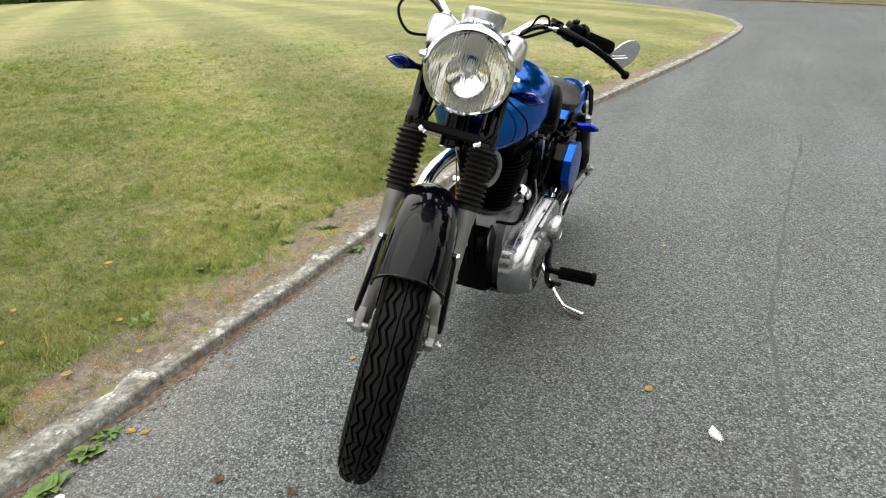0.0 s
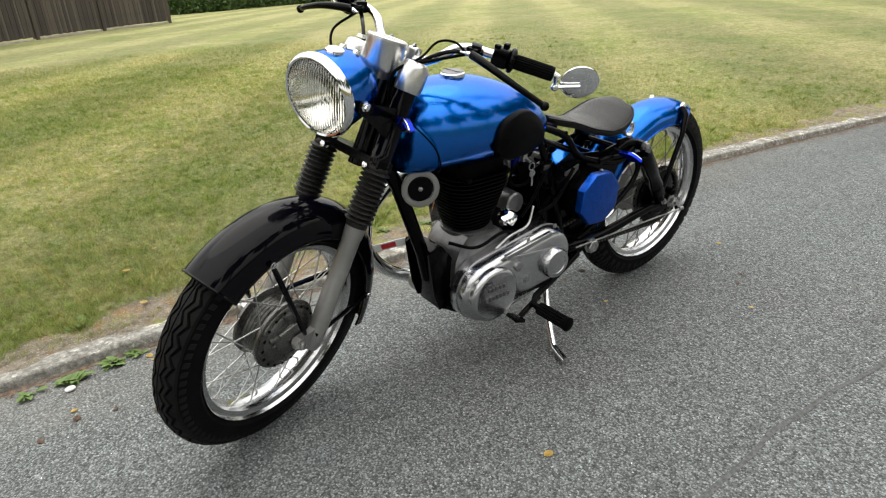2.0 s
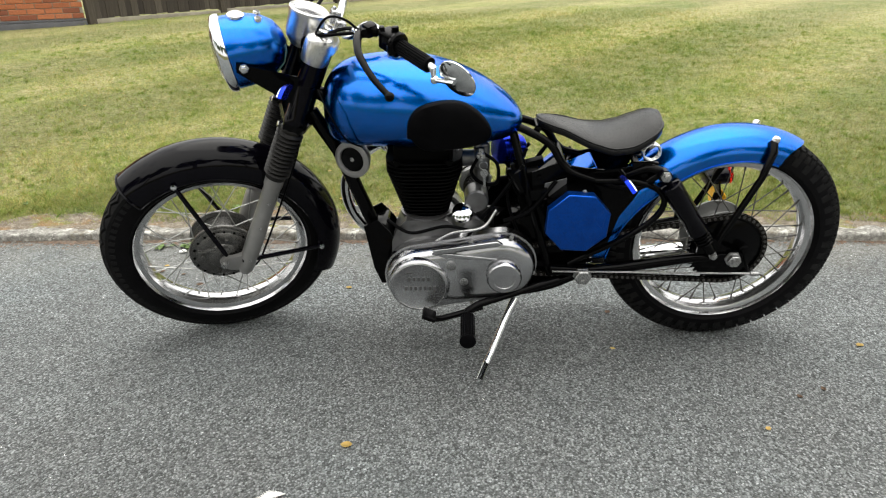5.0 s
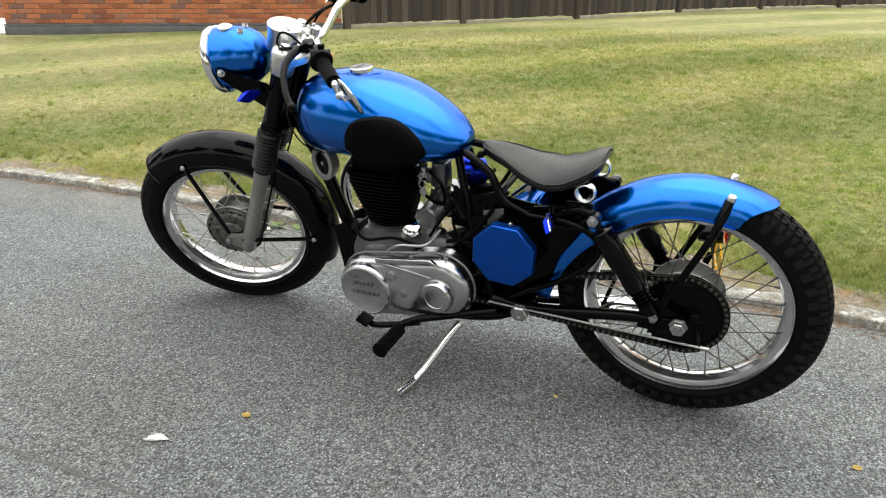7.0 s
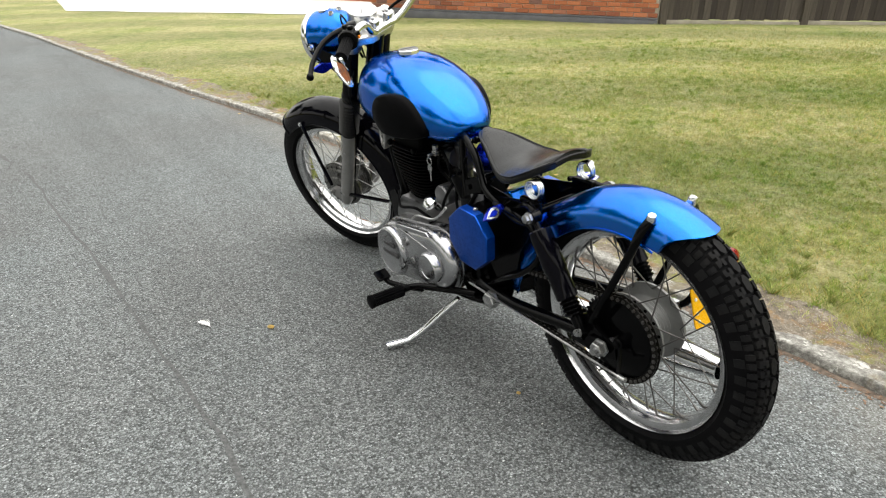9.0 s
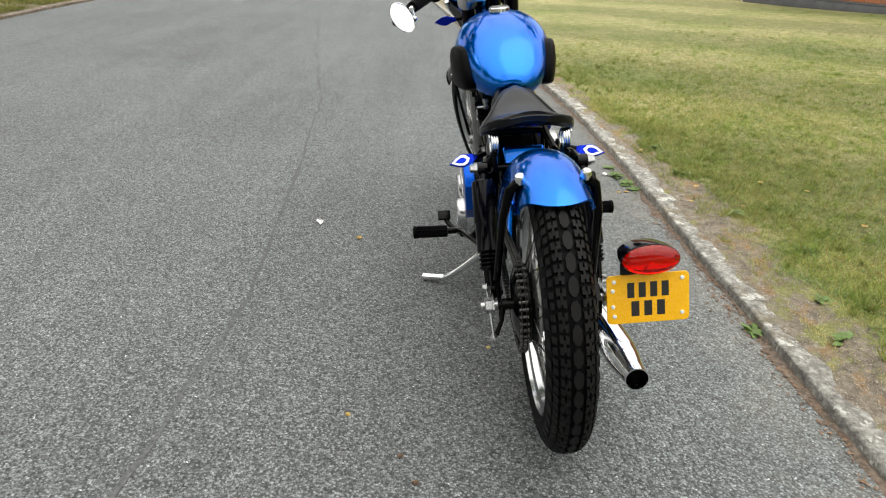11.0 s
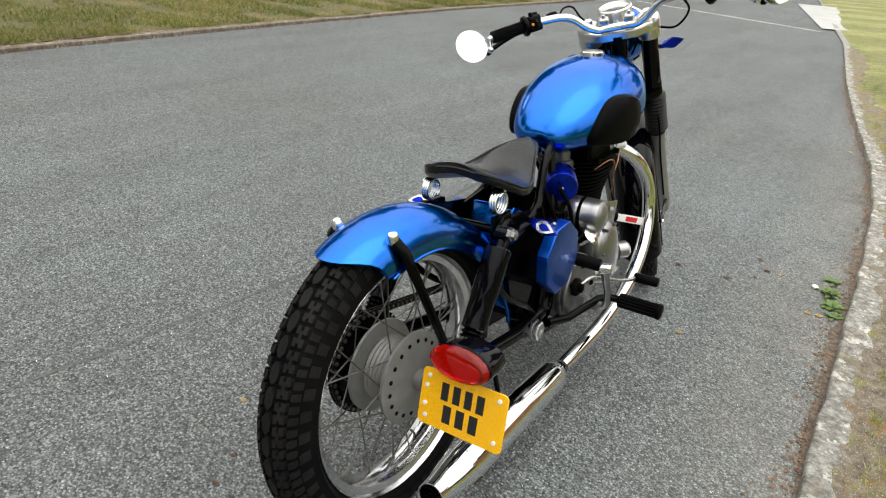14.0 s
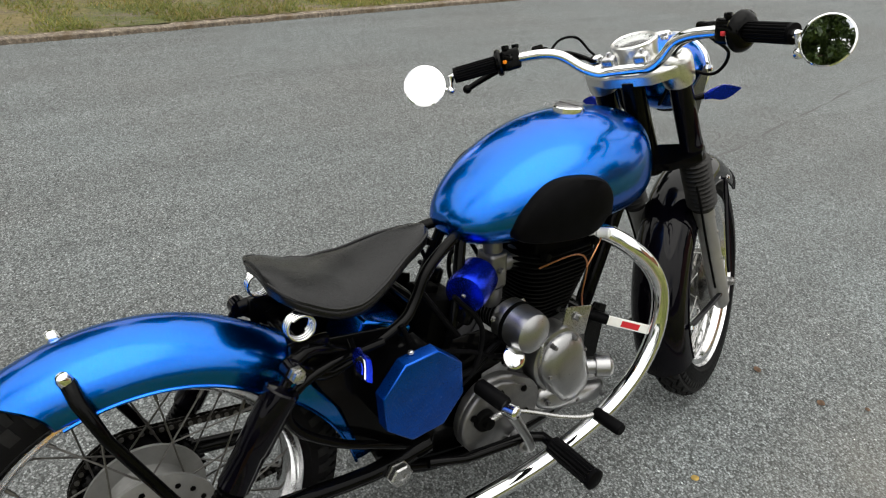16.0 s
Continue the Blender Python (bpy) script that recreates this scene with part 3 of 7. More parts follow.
for x in np.linspace(-2.2, 10, 245):
    yc = float(np.interp(x, [-2.2, -0.4, 0.57, 3.4, 4.5, 6.2, 8.8, 10], [1.12, 0.96, 0.87, 1.06, 1.24, 1.52, 1.88, 2.05])) + 0.012 * noise.noise((x * 5, 0, 0)) + 0.03 * noise.noise((x * 0.8, 3, 0))
    w = max(0.0, 0.006 + 0.012 * noise.noise((x * 3.1, 1, 5)))
    joint.append([g.verts.new((x, yc - w, 0.0012)), g.verts.new((x, yc + w, 0.0012))])
for a, b in zip(joint, joint[1:]):
    g.faces.new((a[0], b[0], b[1], a[1]))
tagged(part("road_joint", g, M_JOINT), "dark worn joint line in the asphalt", "road joint", kind="structure")
g = bm_()
mk = [g.verts.new(p) for p in ((15.55, 0.9, 0.005), (16.35, 5.3, 0.005), (16.47, 5.3, 0.005), (15.67, 0.9, 0.005))]
g.faces.new(mk)
tagged(part("road_marking", g, M_MARK), "faded white line across the road", "road marking", kind="structure")


# ---- the motorcycle: x ahead, y to its left, z up from the tyre's foot; it leans on its side stand ----
LEAN, STEER = 7.0, 20.5
bike = tagged(new("motorcycle"), "blue custom single-cylinder motorcycle leaning on its side stand", "motorcycle")
bike.matrix_basis = pose(0, -0.008, 0, -LEAN, 0, 0)
RAKE = radians(25)
HEAD = Vector((1.4014, 0, 0.2857))
UPAX = Vector((-math.sin(RAKE), 0, math.cos(RAKE)))
FWD = Vector((math.cos(RAKE), 0, math.sin(RAKE)))
TURN = pose(0.006, -0.0085, 0.78, -3.2, 0, 0) @ pose(0, 0, -0.78) @ Matrix.Translation(HEAD) @ Matrix.Rotation(radians(STEER), 4, UPAX) @ Matrix.Translation(-HEAD)
RW, FW = Vector((0.002, 0, 0.336)), Vector((1.487, 0, 0.328))
YAX = (0, 1, 0)


def fork_at(z, side=0.0, ahead=0.03):
    """The point of the fork leg at height z."""
    base = HEAD + FWD * ahead
    k = (z - base.z) / UPAX.z
    p = base + UPAX * k
    return Vector((p.x, side, p.z))


# wheels
def tyre_profile(R, w, hgt):
    return lambda v: (R - hgt) + hgt * max(0.0, 1 - abs(v / w) ** 2.7) ** (1 / 2.3)


def tread_patch(bm, prof, phis, lo, hi, h, steps=2):
    """One raised rubber patch from angle to angle between two lateral edges."""
    def at(phi, v, up):
        r = prof(v) + up
        return (r * math.cos(phi), v, r * math.sin(phi))
    top, bot = [], []
    for phi, a, b in zip(phis, lo, hi):
        vs = [a + (b - a) * k / steps for k in range(steps + 1)]
        top.append([bm.verts.new(at(phi, v, h)) for v in vs])
        bot.append((bm.verts.new(at(phi, a, -0.001)), bm.verts.new(at(phi, b, -0.001))))
    for i in range(len(phis) - 1):
        for k in range(steps):
            bm.faces.new((top[i][k], top[i][k + 1], top[i + 1][k + 1], top[i + 1][k]))
        bm.faces.new((bot[i][0], top[i][0], top[i + 1][0], bot[i + 1][0]))
        bm.faces.new((top[i][-1], bot[i][1], bot[i + 1][1], top[i + 1][-1]))
    for i in (0, -1):
        bm.faces.new([bot[i][0], *top[i], bot[i][1]] if i else [bot[i][1], *top[i][::-1], bot[i][0]])


def tyre(R, w, hgt):
    """The smooth carcass under the tread."""
    bm, H = bm_(), 0.0085
    prof = tyre_profile(R - H, w, hgt - H)
    ins = [(R - hgt - 0.004, -w * 0.62), (R - hgt + 0.004, -w * 0.78)]
    vs = [w * math.sin(radians(a)) for a in range(-84, 85, 8)]
    sec = ins + [(prof(v), v) for v in vs] + [(r, -v) for r, v in ins[::-1]]
    n = 96
    rings = [[Vector((r * math.cos(p), v, r * math.sin(p))) for r, v in sec] for p in (2 * math.pi * k / n for k in range(n))]
    rows = [[bm.verts.new(q) for q in r] for r in rings]
    for i in range(n):
        a, b = rows[i], rows[(i + 1) % n]
        for k in range(len(sec) - 1):
            bm.faces.new((a[k], a[k + 1], b[k + 1], b[k]))
    return bm


def tread(R, w, hgt, front):
    """The raised rubber: zigzag ribs in front, lozenges and notched blocks behind."""
    bm, H = bm_(), 0.0085
    prof = tyre_profile(R - H, w, hgt - H)
    full = [2 * math.pi * k / 240 for k in range(241)]
    if front:
        zig = lambda p, off: 0.0052 * (2 * abs((p / (2 * math.pi) * 40 + off) % 1 * 2 - 1) - 1)
        cuts = [(0.0018, 0.009), (0.0152, 0.0222), (0.0286, 0.0345)]
        for s in (1, -1):
            for j, (a, b) in enumerate(cuts):
                lo = [s * (a + (zig(p, 0) if j else 0)) for p in full]
                hi = [s * (b + (zig(p, 0) if j < 2 else 0)) for p in full]
                tread_patch(bm, prof, full, lo, hi, H, 1)
            for k in range(80):
                p0 = 2 * math.pi * k / 80
                tread_patch(bm, prof, [p0, p0 + 0.045], [s * 0.0385, s * 0.0395], [s * 0.0425, s * 0.043], H * 0.8, 1)
    else:
        N = 48
        st = 2 * math.pi / N
        for k in range(N):
            p = k * st
            tread_patch(bm, prof, [p, p + st * 0.22, p + st * 0.62, p + st * 0.84], [-0.0032, -0.0088, -0.0088, -0.0032], [0.0032, 0.0088, 0.0088, 0.0032], H, 1)
            for s in (1, -1):
                for a, b, o, ln in ((0.0145, 0.0208, 0.45, 0.33), (0.0145, 0.0208, 0.95, 0.33), (0.0206, 0.0248, 0.62, 0.52), (0.0246, 0.0308, 0.43, 0.33), (0.0246, 0.0308, 0.93, 0.33),
                                    (0.0352, 0.0415, 0.55, 0.3), (0.0352, 0.0415, 1.03, 0.3), (0.045, 0.0485, 0.8, 0.5)):
                    q = p + o * st
                    tread_patch(bm, prof, [q, q + ln * st], [s * a] * 2, [s * b] * 2, H * (0.96 if a == 0.0206 else 1), 1)
    return bm


def rim(k_=1.0):
    bm = bm_()
    sec = [(0.2545, 0.041), (0.257, 0.038), (0.2535, 0.0335), (0.245, 0.032), (0.236, 0.028), (0.232, 0.02), (0.2275, 0.012), (0.2265, 0.0)]
    sec = sec + [(r, -v) for r, v in sec[-2::-1]]
    sec += [(0.238, -0.016), (0.235, 0.0), (0.238, 0.016)]
    sec = [(r * k_, v) for r, v in sec]
    n = 72
    rows = [[bm.verts.new((r * math.cos(p), v, r * math.sin(p))) for r, v in sec] for p in (2 * math.pi * k / n for k in range(n))]
    for i in range(n):
        ring_faces(bm, rows[i], rows[(i + 1) % n])
    return bm


def add_spokes(wheel, mat, flange, r_hub, ratio=36):
    """Laced wire spokes with nipples, each an object on one shared mesh."""
    pts = []
    for k in range(ratio):
        side = 1 if k % 2 else -1
        a = 2 * math.pi * k / ratio
        cross = 0.62 if (k // 2) % 2 else -0.62
        hub = Vector((r_hub * math.cos(a + cross), side * flange, r_hub * math.sin(a + cross)))
        out = Vector((0.231 * math.cos(a), side * 0.007, 0.231 * math.sin(a)))
        pts.append((hub, out))
    ln = (pts[0][1] - pts[0][0]).length
    b = bm_()
    lathe(b, [(0.0017, 0), (0.0017, ln - 0.02), (0.0032, ln - 0.019), (0.0032, ln)], Matrix(), 6)
    me = to_mesh(b, "spoke")
    me.materials.append(mat)
    for hub, out in pts:
        piece("spoke", me, wheel, axis_at(hub, out - hub))


def front_wheel():
    w = part("front_wheel", rim(0.977), M_RIM, bike, "chromed steel wheel rim", TURN @ Matrix.Translation(FW) @ Matrix.Rotation(0.3, 4, "Y"))
    ty = part("tyre", tyre(0.335, 0.0485, 0.087), M_TYRE, w, "black ribbed zigzag road tyre")
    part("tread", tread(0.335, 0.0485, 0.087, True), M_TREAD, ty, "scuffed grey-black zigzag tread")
    b = bm_()
    m = axis_at((0, 0, 0), YAX)
    lathe(b, [(0.02, -0.062), (0.03, -0.05), (0.08, -0.046), (0.095, -0.04), (0.095, -0.033), (0.083, -0.028)] + [(0.083 + 0.0035 * (k % 2), -0.022 + 0.005 * k) for k in range(10)] + [(0.083, 0.027), (0.095, 0.031), (0.097, 0.034), (0.097, 0.042), (0.09, 0.046)], m, 44)
    part("drum_hub", b, M_DRUM, w, "ribbed cast alloy drum")
    b = bm_()
    lathe(b, [(0.091, 0.044), (0.091, 0.049), (0.087, 0.052), (0.08, 0.0525), (0.076, 0.057), (0.06, 0.061), (0.045, 0.062), (0.041, 0.067), (0.03, 0.071), (0.02, 0.073)], m, 44)
    tube(b, [(-0.03, 0.064, 0.03), (0.03, 0.066, 0.045)], 0.006, 8)
    tube(b, [(0.02, 0.062, -0.05), (-0.05, 0.064, -0.045)], 0.005, 8)
    for a in (0.5, 2.2, 3.9, 5.4):
        lathe(b, [(0.006, 0.058), (0.006, 0.067), (0.004, 0.069)], axis_at((0.06 * math.cos(a), 0, 0.06 * math.sin(a)), YAX), 8)
    tube(b, [(0.01, 0.062, 0.03), (0.055, 0.06, 0.05)], [0.009, 0.006], 8)
    tube(b, [(-0.02, 0.06, -0.035), (-0.06, 0.058, -0.045)], [0.008, 0.005], 8)
    part("brake_plate", b, M_DRUM, w, "cast brake plate with lever")
    b = bm_()
    for k in range(18):
        a = 2 * math.pi * k / 18
        lathe(b, [(0.0038, 0.05), (0.0038, 0.0545), (0.002, 0.0555)], axis_at((0.0838 * math.cos(a), 0, 0.0838 * math.sin(a)), YAX), 8)
    split_parts("plate_rivet", b, M_FIN, w, "dark rivet round the brake plate")
    b = bm_()
    lathe(b, [(0.008, -0.112), (0.008, 0.112)], m, 12)
    for s in (-1, 1):
        lathe(b, [(0.0125, 0.094), (0.0125, 0.105)], axis_at((0, 0, 0), (0, s, 0)), 6)
    part("axle", b, M_STEEL, w, "steel axle with nuts")
    add_spokes(w, M_SPOKE, 0.036, 0.09)


def sprocket_outline(teeth, r0, r1):
    o = []
    for k in range(teeth):
        for f, r in ((0, r0), (0.28, r0), (0.42, r1), (0.58, r1), (0.72, r0)):
            a = 2 * math.pi * (k + f) / teeth
            o.append((r * math.cos(a), r * math.sin(a)))
    return o


def rear_wheel():
    w = part("rear_wheel", rim(), M_RIM, bike, "chromed steel wheel rim", Matrix.Translation(RW))
    ty = part("tyre", tyre(0.336, 0.0505, 0.081), M_TYRE, w, "black block-tread tyre")
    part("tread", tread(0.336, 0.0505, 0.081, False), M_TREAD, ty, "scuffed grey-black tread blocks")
    b = bm_()
    m = axis_at((0, 0, 0), YAX)
    lathe(b, [(0.022, -0.085), (0.022, -0.066), (0.04, -0.062), (0.074, -0.056), (0.097, -0.05), (0.097, -0.044), (0.07, -0.04)] + [(0.066 + 0.004 * (k % 2), -0.036 + 0.005 * k) for k in range(13)] + [(0.07, 0.026), (0.099, 0.029), (0.099, 0.035), (0.05, 0.04)], m, 44)
    part("drum_hub", b, M_HUB, w, "ribbed grey alloy hub with flanges")
    b = bm_()
    for k in range(18):
        a = 2 * math.pi * k / 18
        lathe(b, [(0.0048, 0), (0.0048, 0.0014)], axis_at((0.0785 * math.cos(a), -0.0545, 0.0785 * math.sin(a)), (0, -1, 0)), 8)
        lathe(b, [(0.0042, 0), (0.0042, 0.0022)], axis_at((0.092 * math.cos(a), 0.0345, 0.092 * math.sin(a)), (0, 1, 0)), 8)
    split_parts("spoke_hole", b, M_FIN, w, "dark spoke hole")
    b = bm_()
    prism(b, sprocket_outline(44, 0.101, 0.109), 0.006, axis_at((0, 0.062, 0), YAX), 0.001, 1)
    lathe(b, [(0.09, 0.046), (0.098, 0.06), (0.094, 0.07), (0.06, 0.082), (0.03, 0.086)], m, 36)
    part("rear_sprocket", b, M_SATIN, w, "black toothed sprocket")
    b = bm_()
    lathe(b, [(0.009, -0.15), (0.009, 0.155)], m, 12)
    for s in (-1, 1):
        lathe(b, [(0.023, 0.125), (0.023, 0.129), (0.0185, 0.13), (0.0185, 0.144), (0.016, 0.146)], axis_at((0, 0, 0), (0, s, 0)), 6)
    part("axle", b, M_STEEL, w, "steel axle with nuts")
    add_spokes(w, M_DARKSPOKE, 0.046, 0.079)


def mudguard(name, centre, r, half, drop, a0, a1, material, label, m=None, flare=0.0, rake=0.0, spread=0.0):
    """A thin rolled guard round part of a wheel, with a turned lip."""
    bm = bm_()
    sec = []
    for k in range(17):
        a = math.pi * k / 16
        sec.append((-half * math.cos(a) ** (1), drop * math.sin(a) ** 0.85 - drop))
    n = 48
    rows = []
    for i in range(n + 1):
        ph = radians(a0 + (a1 - a0) * i / n)
        ends = min(i, n - i) / n
        tight = 1.0 - flare * max(0, 0.12 - ends) / 0.12
        out = spread * max(0.0, 1 - i / n / 0.5) ** 1.4
        row = [(v * tight, r + out + d * tight) for v, d in sec]
        inner = [(v * 0.965, q - 0.003) for v, q in row[::-1]]
        back = [ph - radians(rake) * (i / n) ** 3 * (abs(v) / half) ** 2.2 for v, q in row + inner]
        rows.append([bm.verts.new((q * math.cos(a), v, q * math.sin(a))) for (v, q), a in zip(row + inner, back)])
    for a, b in zip(rows, rows[1:]):
        ring_faces(bm, a, b)
    bm.faces.new(rows[0][::-1])
    bm.faces.new(rows[-1])
    for s in (-1, 1):
        lip = []
        for k in range(40):
            p, q = radians(a0 + (a1 - rake - a0) * k / 39), r - drop + spread * max(0.0, 1 - k / 39 / 0.5) ** 1.4
            lip.append((math.cos(p) * q, s * half, math.sin(p) * q))
        tube(bm, lip, 0.003, 6)
    return part(name, bm, material, bike, label, (m or Matrix()) @ Matrix.Translation(centre))


def bolt(bm, p, d, r=0.006, h=0.005, n=6):
    lathe(bm, [(r * 1.35, 0), (r * 1.35, 0.0015), (r, 0.0015), (r, h), (r * 0.7, h + 0.001)], axis_at(p, d), n)


front_wheel()
rear_wheel()
fg = mudguard("front_mudguard", FW, 0.359, 0.07, 0.078, 53, 206, M_BLACK, "gloss black front mudguard", TURN)
b = bm_()
tube(b, [((0.359 - 0.078 + 0.078 * math.sin(math.pi * k / 16) ** 0.85) * math.cos(radians(53)), -0.071 * math.cos(math.pi * k / 16),
          (0.359 - 0.078 + 0.078 * math.sin(math.pi * k / 16) ** 0.85) * math.sin(radians(53))) for k in range(17)], 0.0035, 6)
part("rolled_lip", b, M_BLACK, fg)
for s in (1, -1):
    for a, q in ((76, (-0.012, 0.03)), (185, (-0.05, 0.0))):
        top = Vector((0.288 * math.cos(radians(a)), s * 0.073, 0.288 * math.sin(radians(a))))
        low = Vector((q[0], s * 0.1, q[1]))
        b = bm_()
        d = (low - top).normalized()
        tube(b, [top, top + d * 0.03, low - d * 0.02, low], [0.005, 0.007, 0.007, 0.005], 8)
        part("stay", b, M_BLACK, fg, "black mudguard stay")
        b = bm_()
        bolt(b, top + Vector((0, s * 0.004, 0)), (0, s, 0), 0.0065, 0.006)
        part("bolt", b, M_CHROME, fg, "bright bolt head")
rg = mudguard("rear_mudguard", RW - Vector((0, 0, 0.007)), 0.354, 0.08, 0.076, -3, 119, M_BLUE, "metallic blue rear mudguard", None, 0.06, 11, 0.065)
for s in (1, -1):
    b = bm_()
    p0, p1, p2 = Vector((-0.066, s * 0.064, 0.328)), Vector((-0.04, s * 0.1, 0.24)), Vector((0.045, s * 0.112, 0.05))
    tube(b, [p0, p0 + Vector((0.005, s * 0.022, -0.022)), p1, p2], [0.011, 0.011, 0.009, 0.009], 10)
    part("stay", b, M_SATIN, rg, "black mudguard stay")
    b = bm_()
    lathe(b, [(0.011, 0), (0.011, 0.012), (0.008, 0.018), (0.003, 0.02)], axis_at(p0 - Vector((0.0, 0, 0.004)), (-0.25, s * 0.2, 0.9)), 14)
    part("acorn_nut", b, M_CHROME, rg, "domed chrome nut")


# front fork, yokes, lamp and bars: drawn straight ahead, then turned with the steering
def on_fork(name, b, mat, label="", sharp=38):
    return part(name, b, mat, bike, label, TURN, sharp)


for s in (1, -1):
    y = s * 0.086
    b = bm_()
    lo, up = fork_at(0.275, y), fork_at(0.612, y)
    tube(b, [lo, fork_at(0.29, y), fork_at(0.33, y), fork_at(0.43, y), fork_at(0.435, y), fork_at(0.562, y), fork_at(0.566, y), up], [0.016, 0.023, 0.025, 0.025, 0.0238, 0.0238, 0.026, 0.026], 20)
    prism(b, [(-0.016, -0.012), (0.02, -0.016), (0.05, -0.006), (0.07, 0.01), (0.073, 0.028), (0.056, 0.04), (0.026, 0.036), (-0.01, 0.046)], 0.018, Matrix.Translation(fork_at(0.302, y - 0.009)) @ Matrix.Rotation(radians(-90), 4, "X") @ Matrix.Diagonal((1, -1, 1, 1)), 0.004)
    leg = on_fork("fork_leg", b, M_FORK, "grey alloy fork lower leg")
    b = bm_()
    n = 11
    pr = []
    for k in range(n):
        z = 0.0125 * k
        pr += [(0.0265, z), (0.0345, z + 0.0035), (0.0365, z + 0.0055), (0.0345, z + 0.0075), (0.0265, z + 0.0115)]
    lathe(b, [(0.0275, -0.012), (0.0275, 0)] + pr + [(0.0275, 0.138), (0.0275, 0.146), (0.025, 0.15)], axis_at(fork_at(0.602, y), UPAX), 24)
    part("gaiter", b, M_GAITER, leg, "ribbed black rubber gaiter", None, 60)
    b = bm_()
    lathe(b, [(0.024, 0), (0.0265, 0.005), (0.0265, 0.035), (0.0252, 0.037), (0.0252, 0.2), (0.027, 0.205)], axis_at(fork_at(0.735, y), UPAX), 22)
    part("shroud", b, M_BLACK, leg, "black upper fork tube")
    b = bm_()
    for z in (0.33, 0.44, 0.52):
        bolt(b, fork_at(z, y) + Vector((-0.0, s * 0.021, 0)), (0, s, 0), 0.005, 0.004)
    split_parts("stay_bolt", b, M_STEEL, leg)

b = bm_()
yl = fork_at(0.738, 0, 0.0)
prism(b, [(-0.112, 0.01), (-0.1, -0.004), (-0.05, -0.03), (0.05, -0.03), (0.1, -0.004), (0.112, 0.01), (0.112, 0.04), (0.1, 0.056), (0.06, 0.05), (-0.06, 0.05), (-0.1, 0.056), (-0.112, 0.04)], 0.022, Matrix.Translation(yl) @ Matrix((Vector((0, 1, 0)), FWD, -UPAX)).transposed().to_4x4(), 0.005)
tube(b, [fork_at(0.70, 0, 0.0), fork_at(0.95, 0, 0.0)], 0.02, 14)
on_fork("lower_yoke", b, M_SATIN, "black fork bottom yoke")
b = bm_()
for s in (1, -1):
    bolt(b, fork_at(0.738, s * 0.068, 0.048), FWD, 0.008, 0.016)
split_parts("pinch_bolt", b, M_CHROME, bike, "bright pinch bolt", TURN)
# polished top yoke with its two fork caps
b = bm_()
yt = fork_at(0.925, 0, 0.0)
MT = Matrix.Translation(yt) @ Matrix((Vector((0, -1, 0)), FWD, UPAX)).transposed().to_4x4()
prism(b, [(-0.112, 0.01), (-0.095, -0.008), (-0.05, -0.03), (0.05, -0.03), (0.095, -0.008), (0.112, 0.01), (0.116, 0.035), (0.1, 0.055), (0.05, 0.05), (-0.05, 0.05), (-0.1, 0.055), (-0.116, 0.035)], 0.026, MT, 0.008, 3)
for s in (1, -1):
    lathe(b, [(0.031, -0.036), (0.033, -0.032), (0.035, -0.012), (0.035, 0.018), (0.032, 0.029), (0.025, 0.035), (0.012, 0.037)], axis_at(fork_at(0.94, s * 0.086), UPAX), 28)
top_yoke = on_fork("top_yoke", b, M_SOFTALLOY, "polished alloy fork top yoke")
for s in (1, -1):
    b = bm_()
    bolt(b, fork_at(0.976, s * 0.086), UPAX, 0.013, 0.008)
    part("fork_cap_nut", b, M_CHROME, top_yoke, "chrome fork cap nut")
    b = bm_()
    c = fork_at(0.965, s * 0.036, -0.02)
    box(b, (0.03, 0.026, 0.036), axis_at(c, UPAX), 0.007, 3)
    bolt(b, c + UPAX * 0.018 + FWD * 0.008, UPAX, 0.005, 0.006)
    part("bar_clamp", b, M_ALLOY, top_yoke, "alloy handlebar clamp")
b = bm_()
lathe(b, [(0.02, 0.026), (0.02, 0.034), (0.014, 0.036)], axis_at(yt, UPAX), 6)
lathe(b, [(0.011, 0.034), (0.011, 0.043)], axis_at(yt + FWD * -0.028 + Vector((0, 0.02, 0)), UPAX), 12)
part("steering_nut", b, M_CHROME, top_yoke, "chrome steering head nut")

# headlamp
LAMPC = Vector((1.35, 0, 0.919))
LD_ = Vector((1, 0, -0.1)).normalized()
ML = axis_at(LAMPC, LD_)
b = bm_()
lathe(b, [(0.004, -0.155), (0.03, -0.15), (0.055, -0.135), (0.074, -0.108), (0.084, -0.075), (0.0885, -0.04), (0.089, -0.012), (0.087, -0.012), (0.086, -0.04), (0.07, -0.105)], ML, 40, False)
lamp = on_fork("headlamp", b, M_BLUE, "metallic blue headlamp shell")
b = bm_()
lathe(b, [(0.0895, -0.014), (0.0945, -0.012), (0.0965, -0.004), (0.0945, 0.006), (0.089, 0.011), (0.085, 0.009), (0.085, 0.0), (0.089, -0.004)], ML, 44, False)
part("lamp_rim", b, M_CHROME, lamp, "chrome headlamp rim")
b = bm_()
lathe(b, [(0.012, -0.06), (0.03, -0.054), (0.055, -0.036), (0.075, -0.012), (0.086, 0.003)], ML, 40, False)
part("reflector", b, M_REFL, lamp, "silvered lamp reflector")
b = bm_()
lathe(b, [(0.006, -0.062), (0.009, -0.05), (0.009, -0.03), (0.005, -0.02)], ML, 14)
part("bulb", b, M_DIAL, lamp, "unlit lamp bulb")
b = bm_()
lathe(b, [(0.086, 0.005), (0.075, 0.014), (0.055, 0.021), (0.03, 0.025), (0.002, 0.026)], ML, 40)
lens = part("lamp_lens", b, M_LENS, lamp, "clear ribbed headlamp glass")
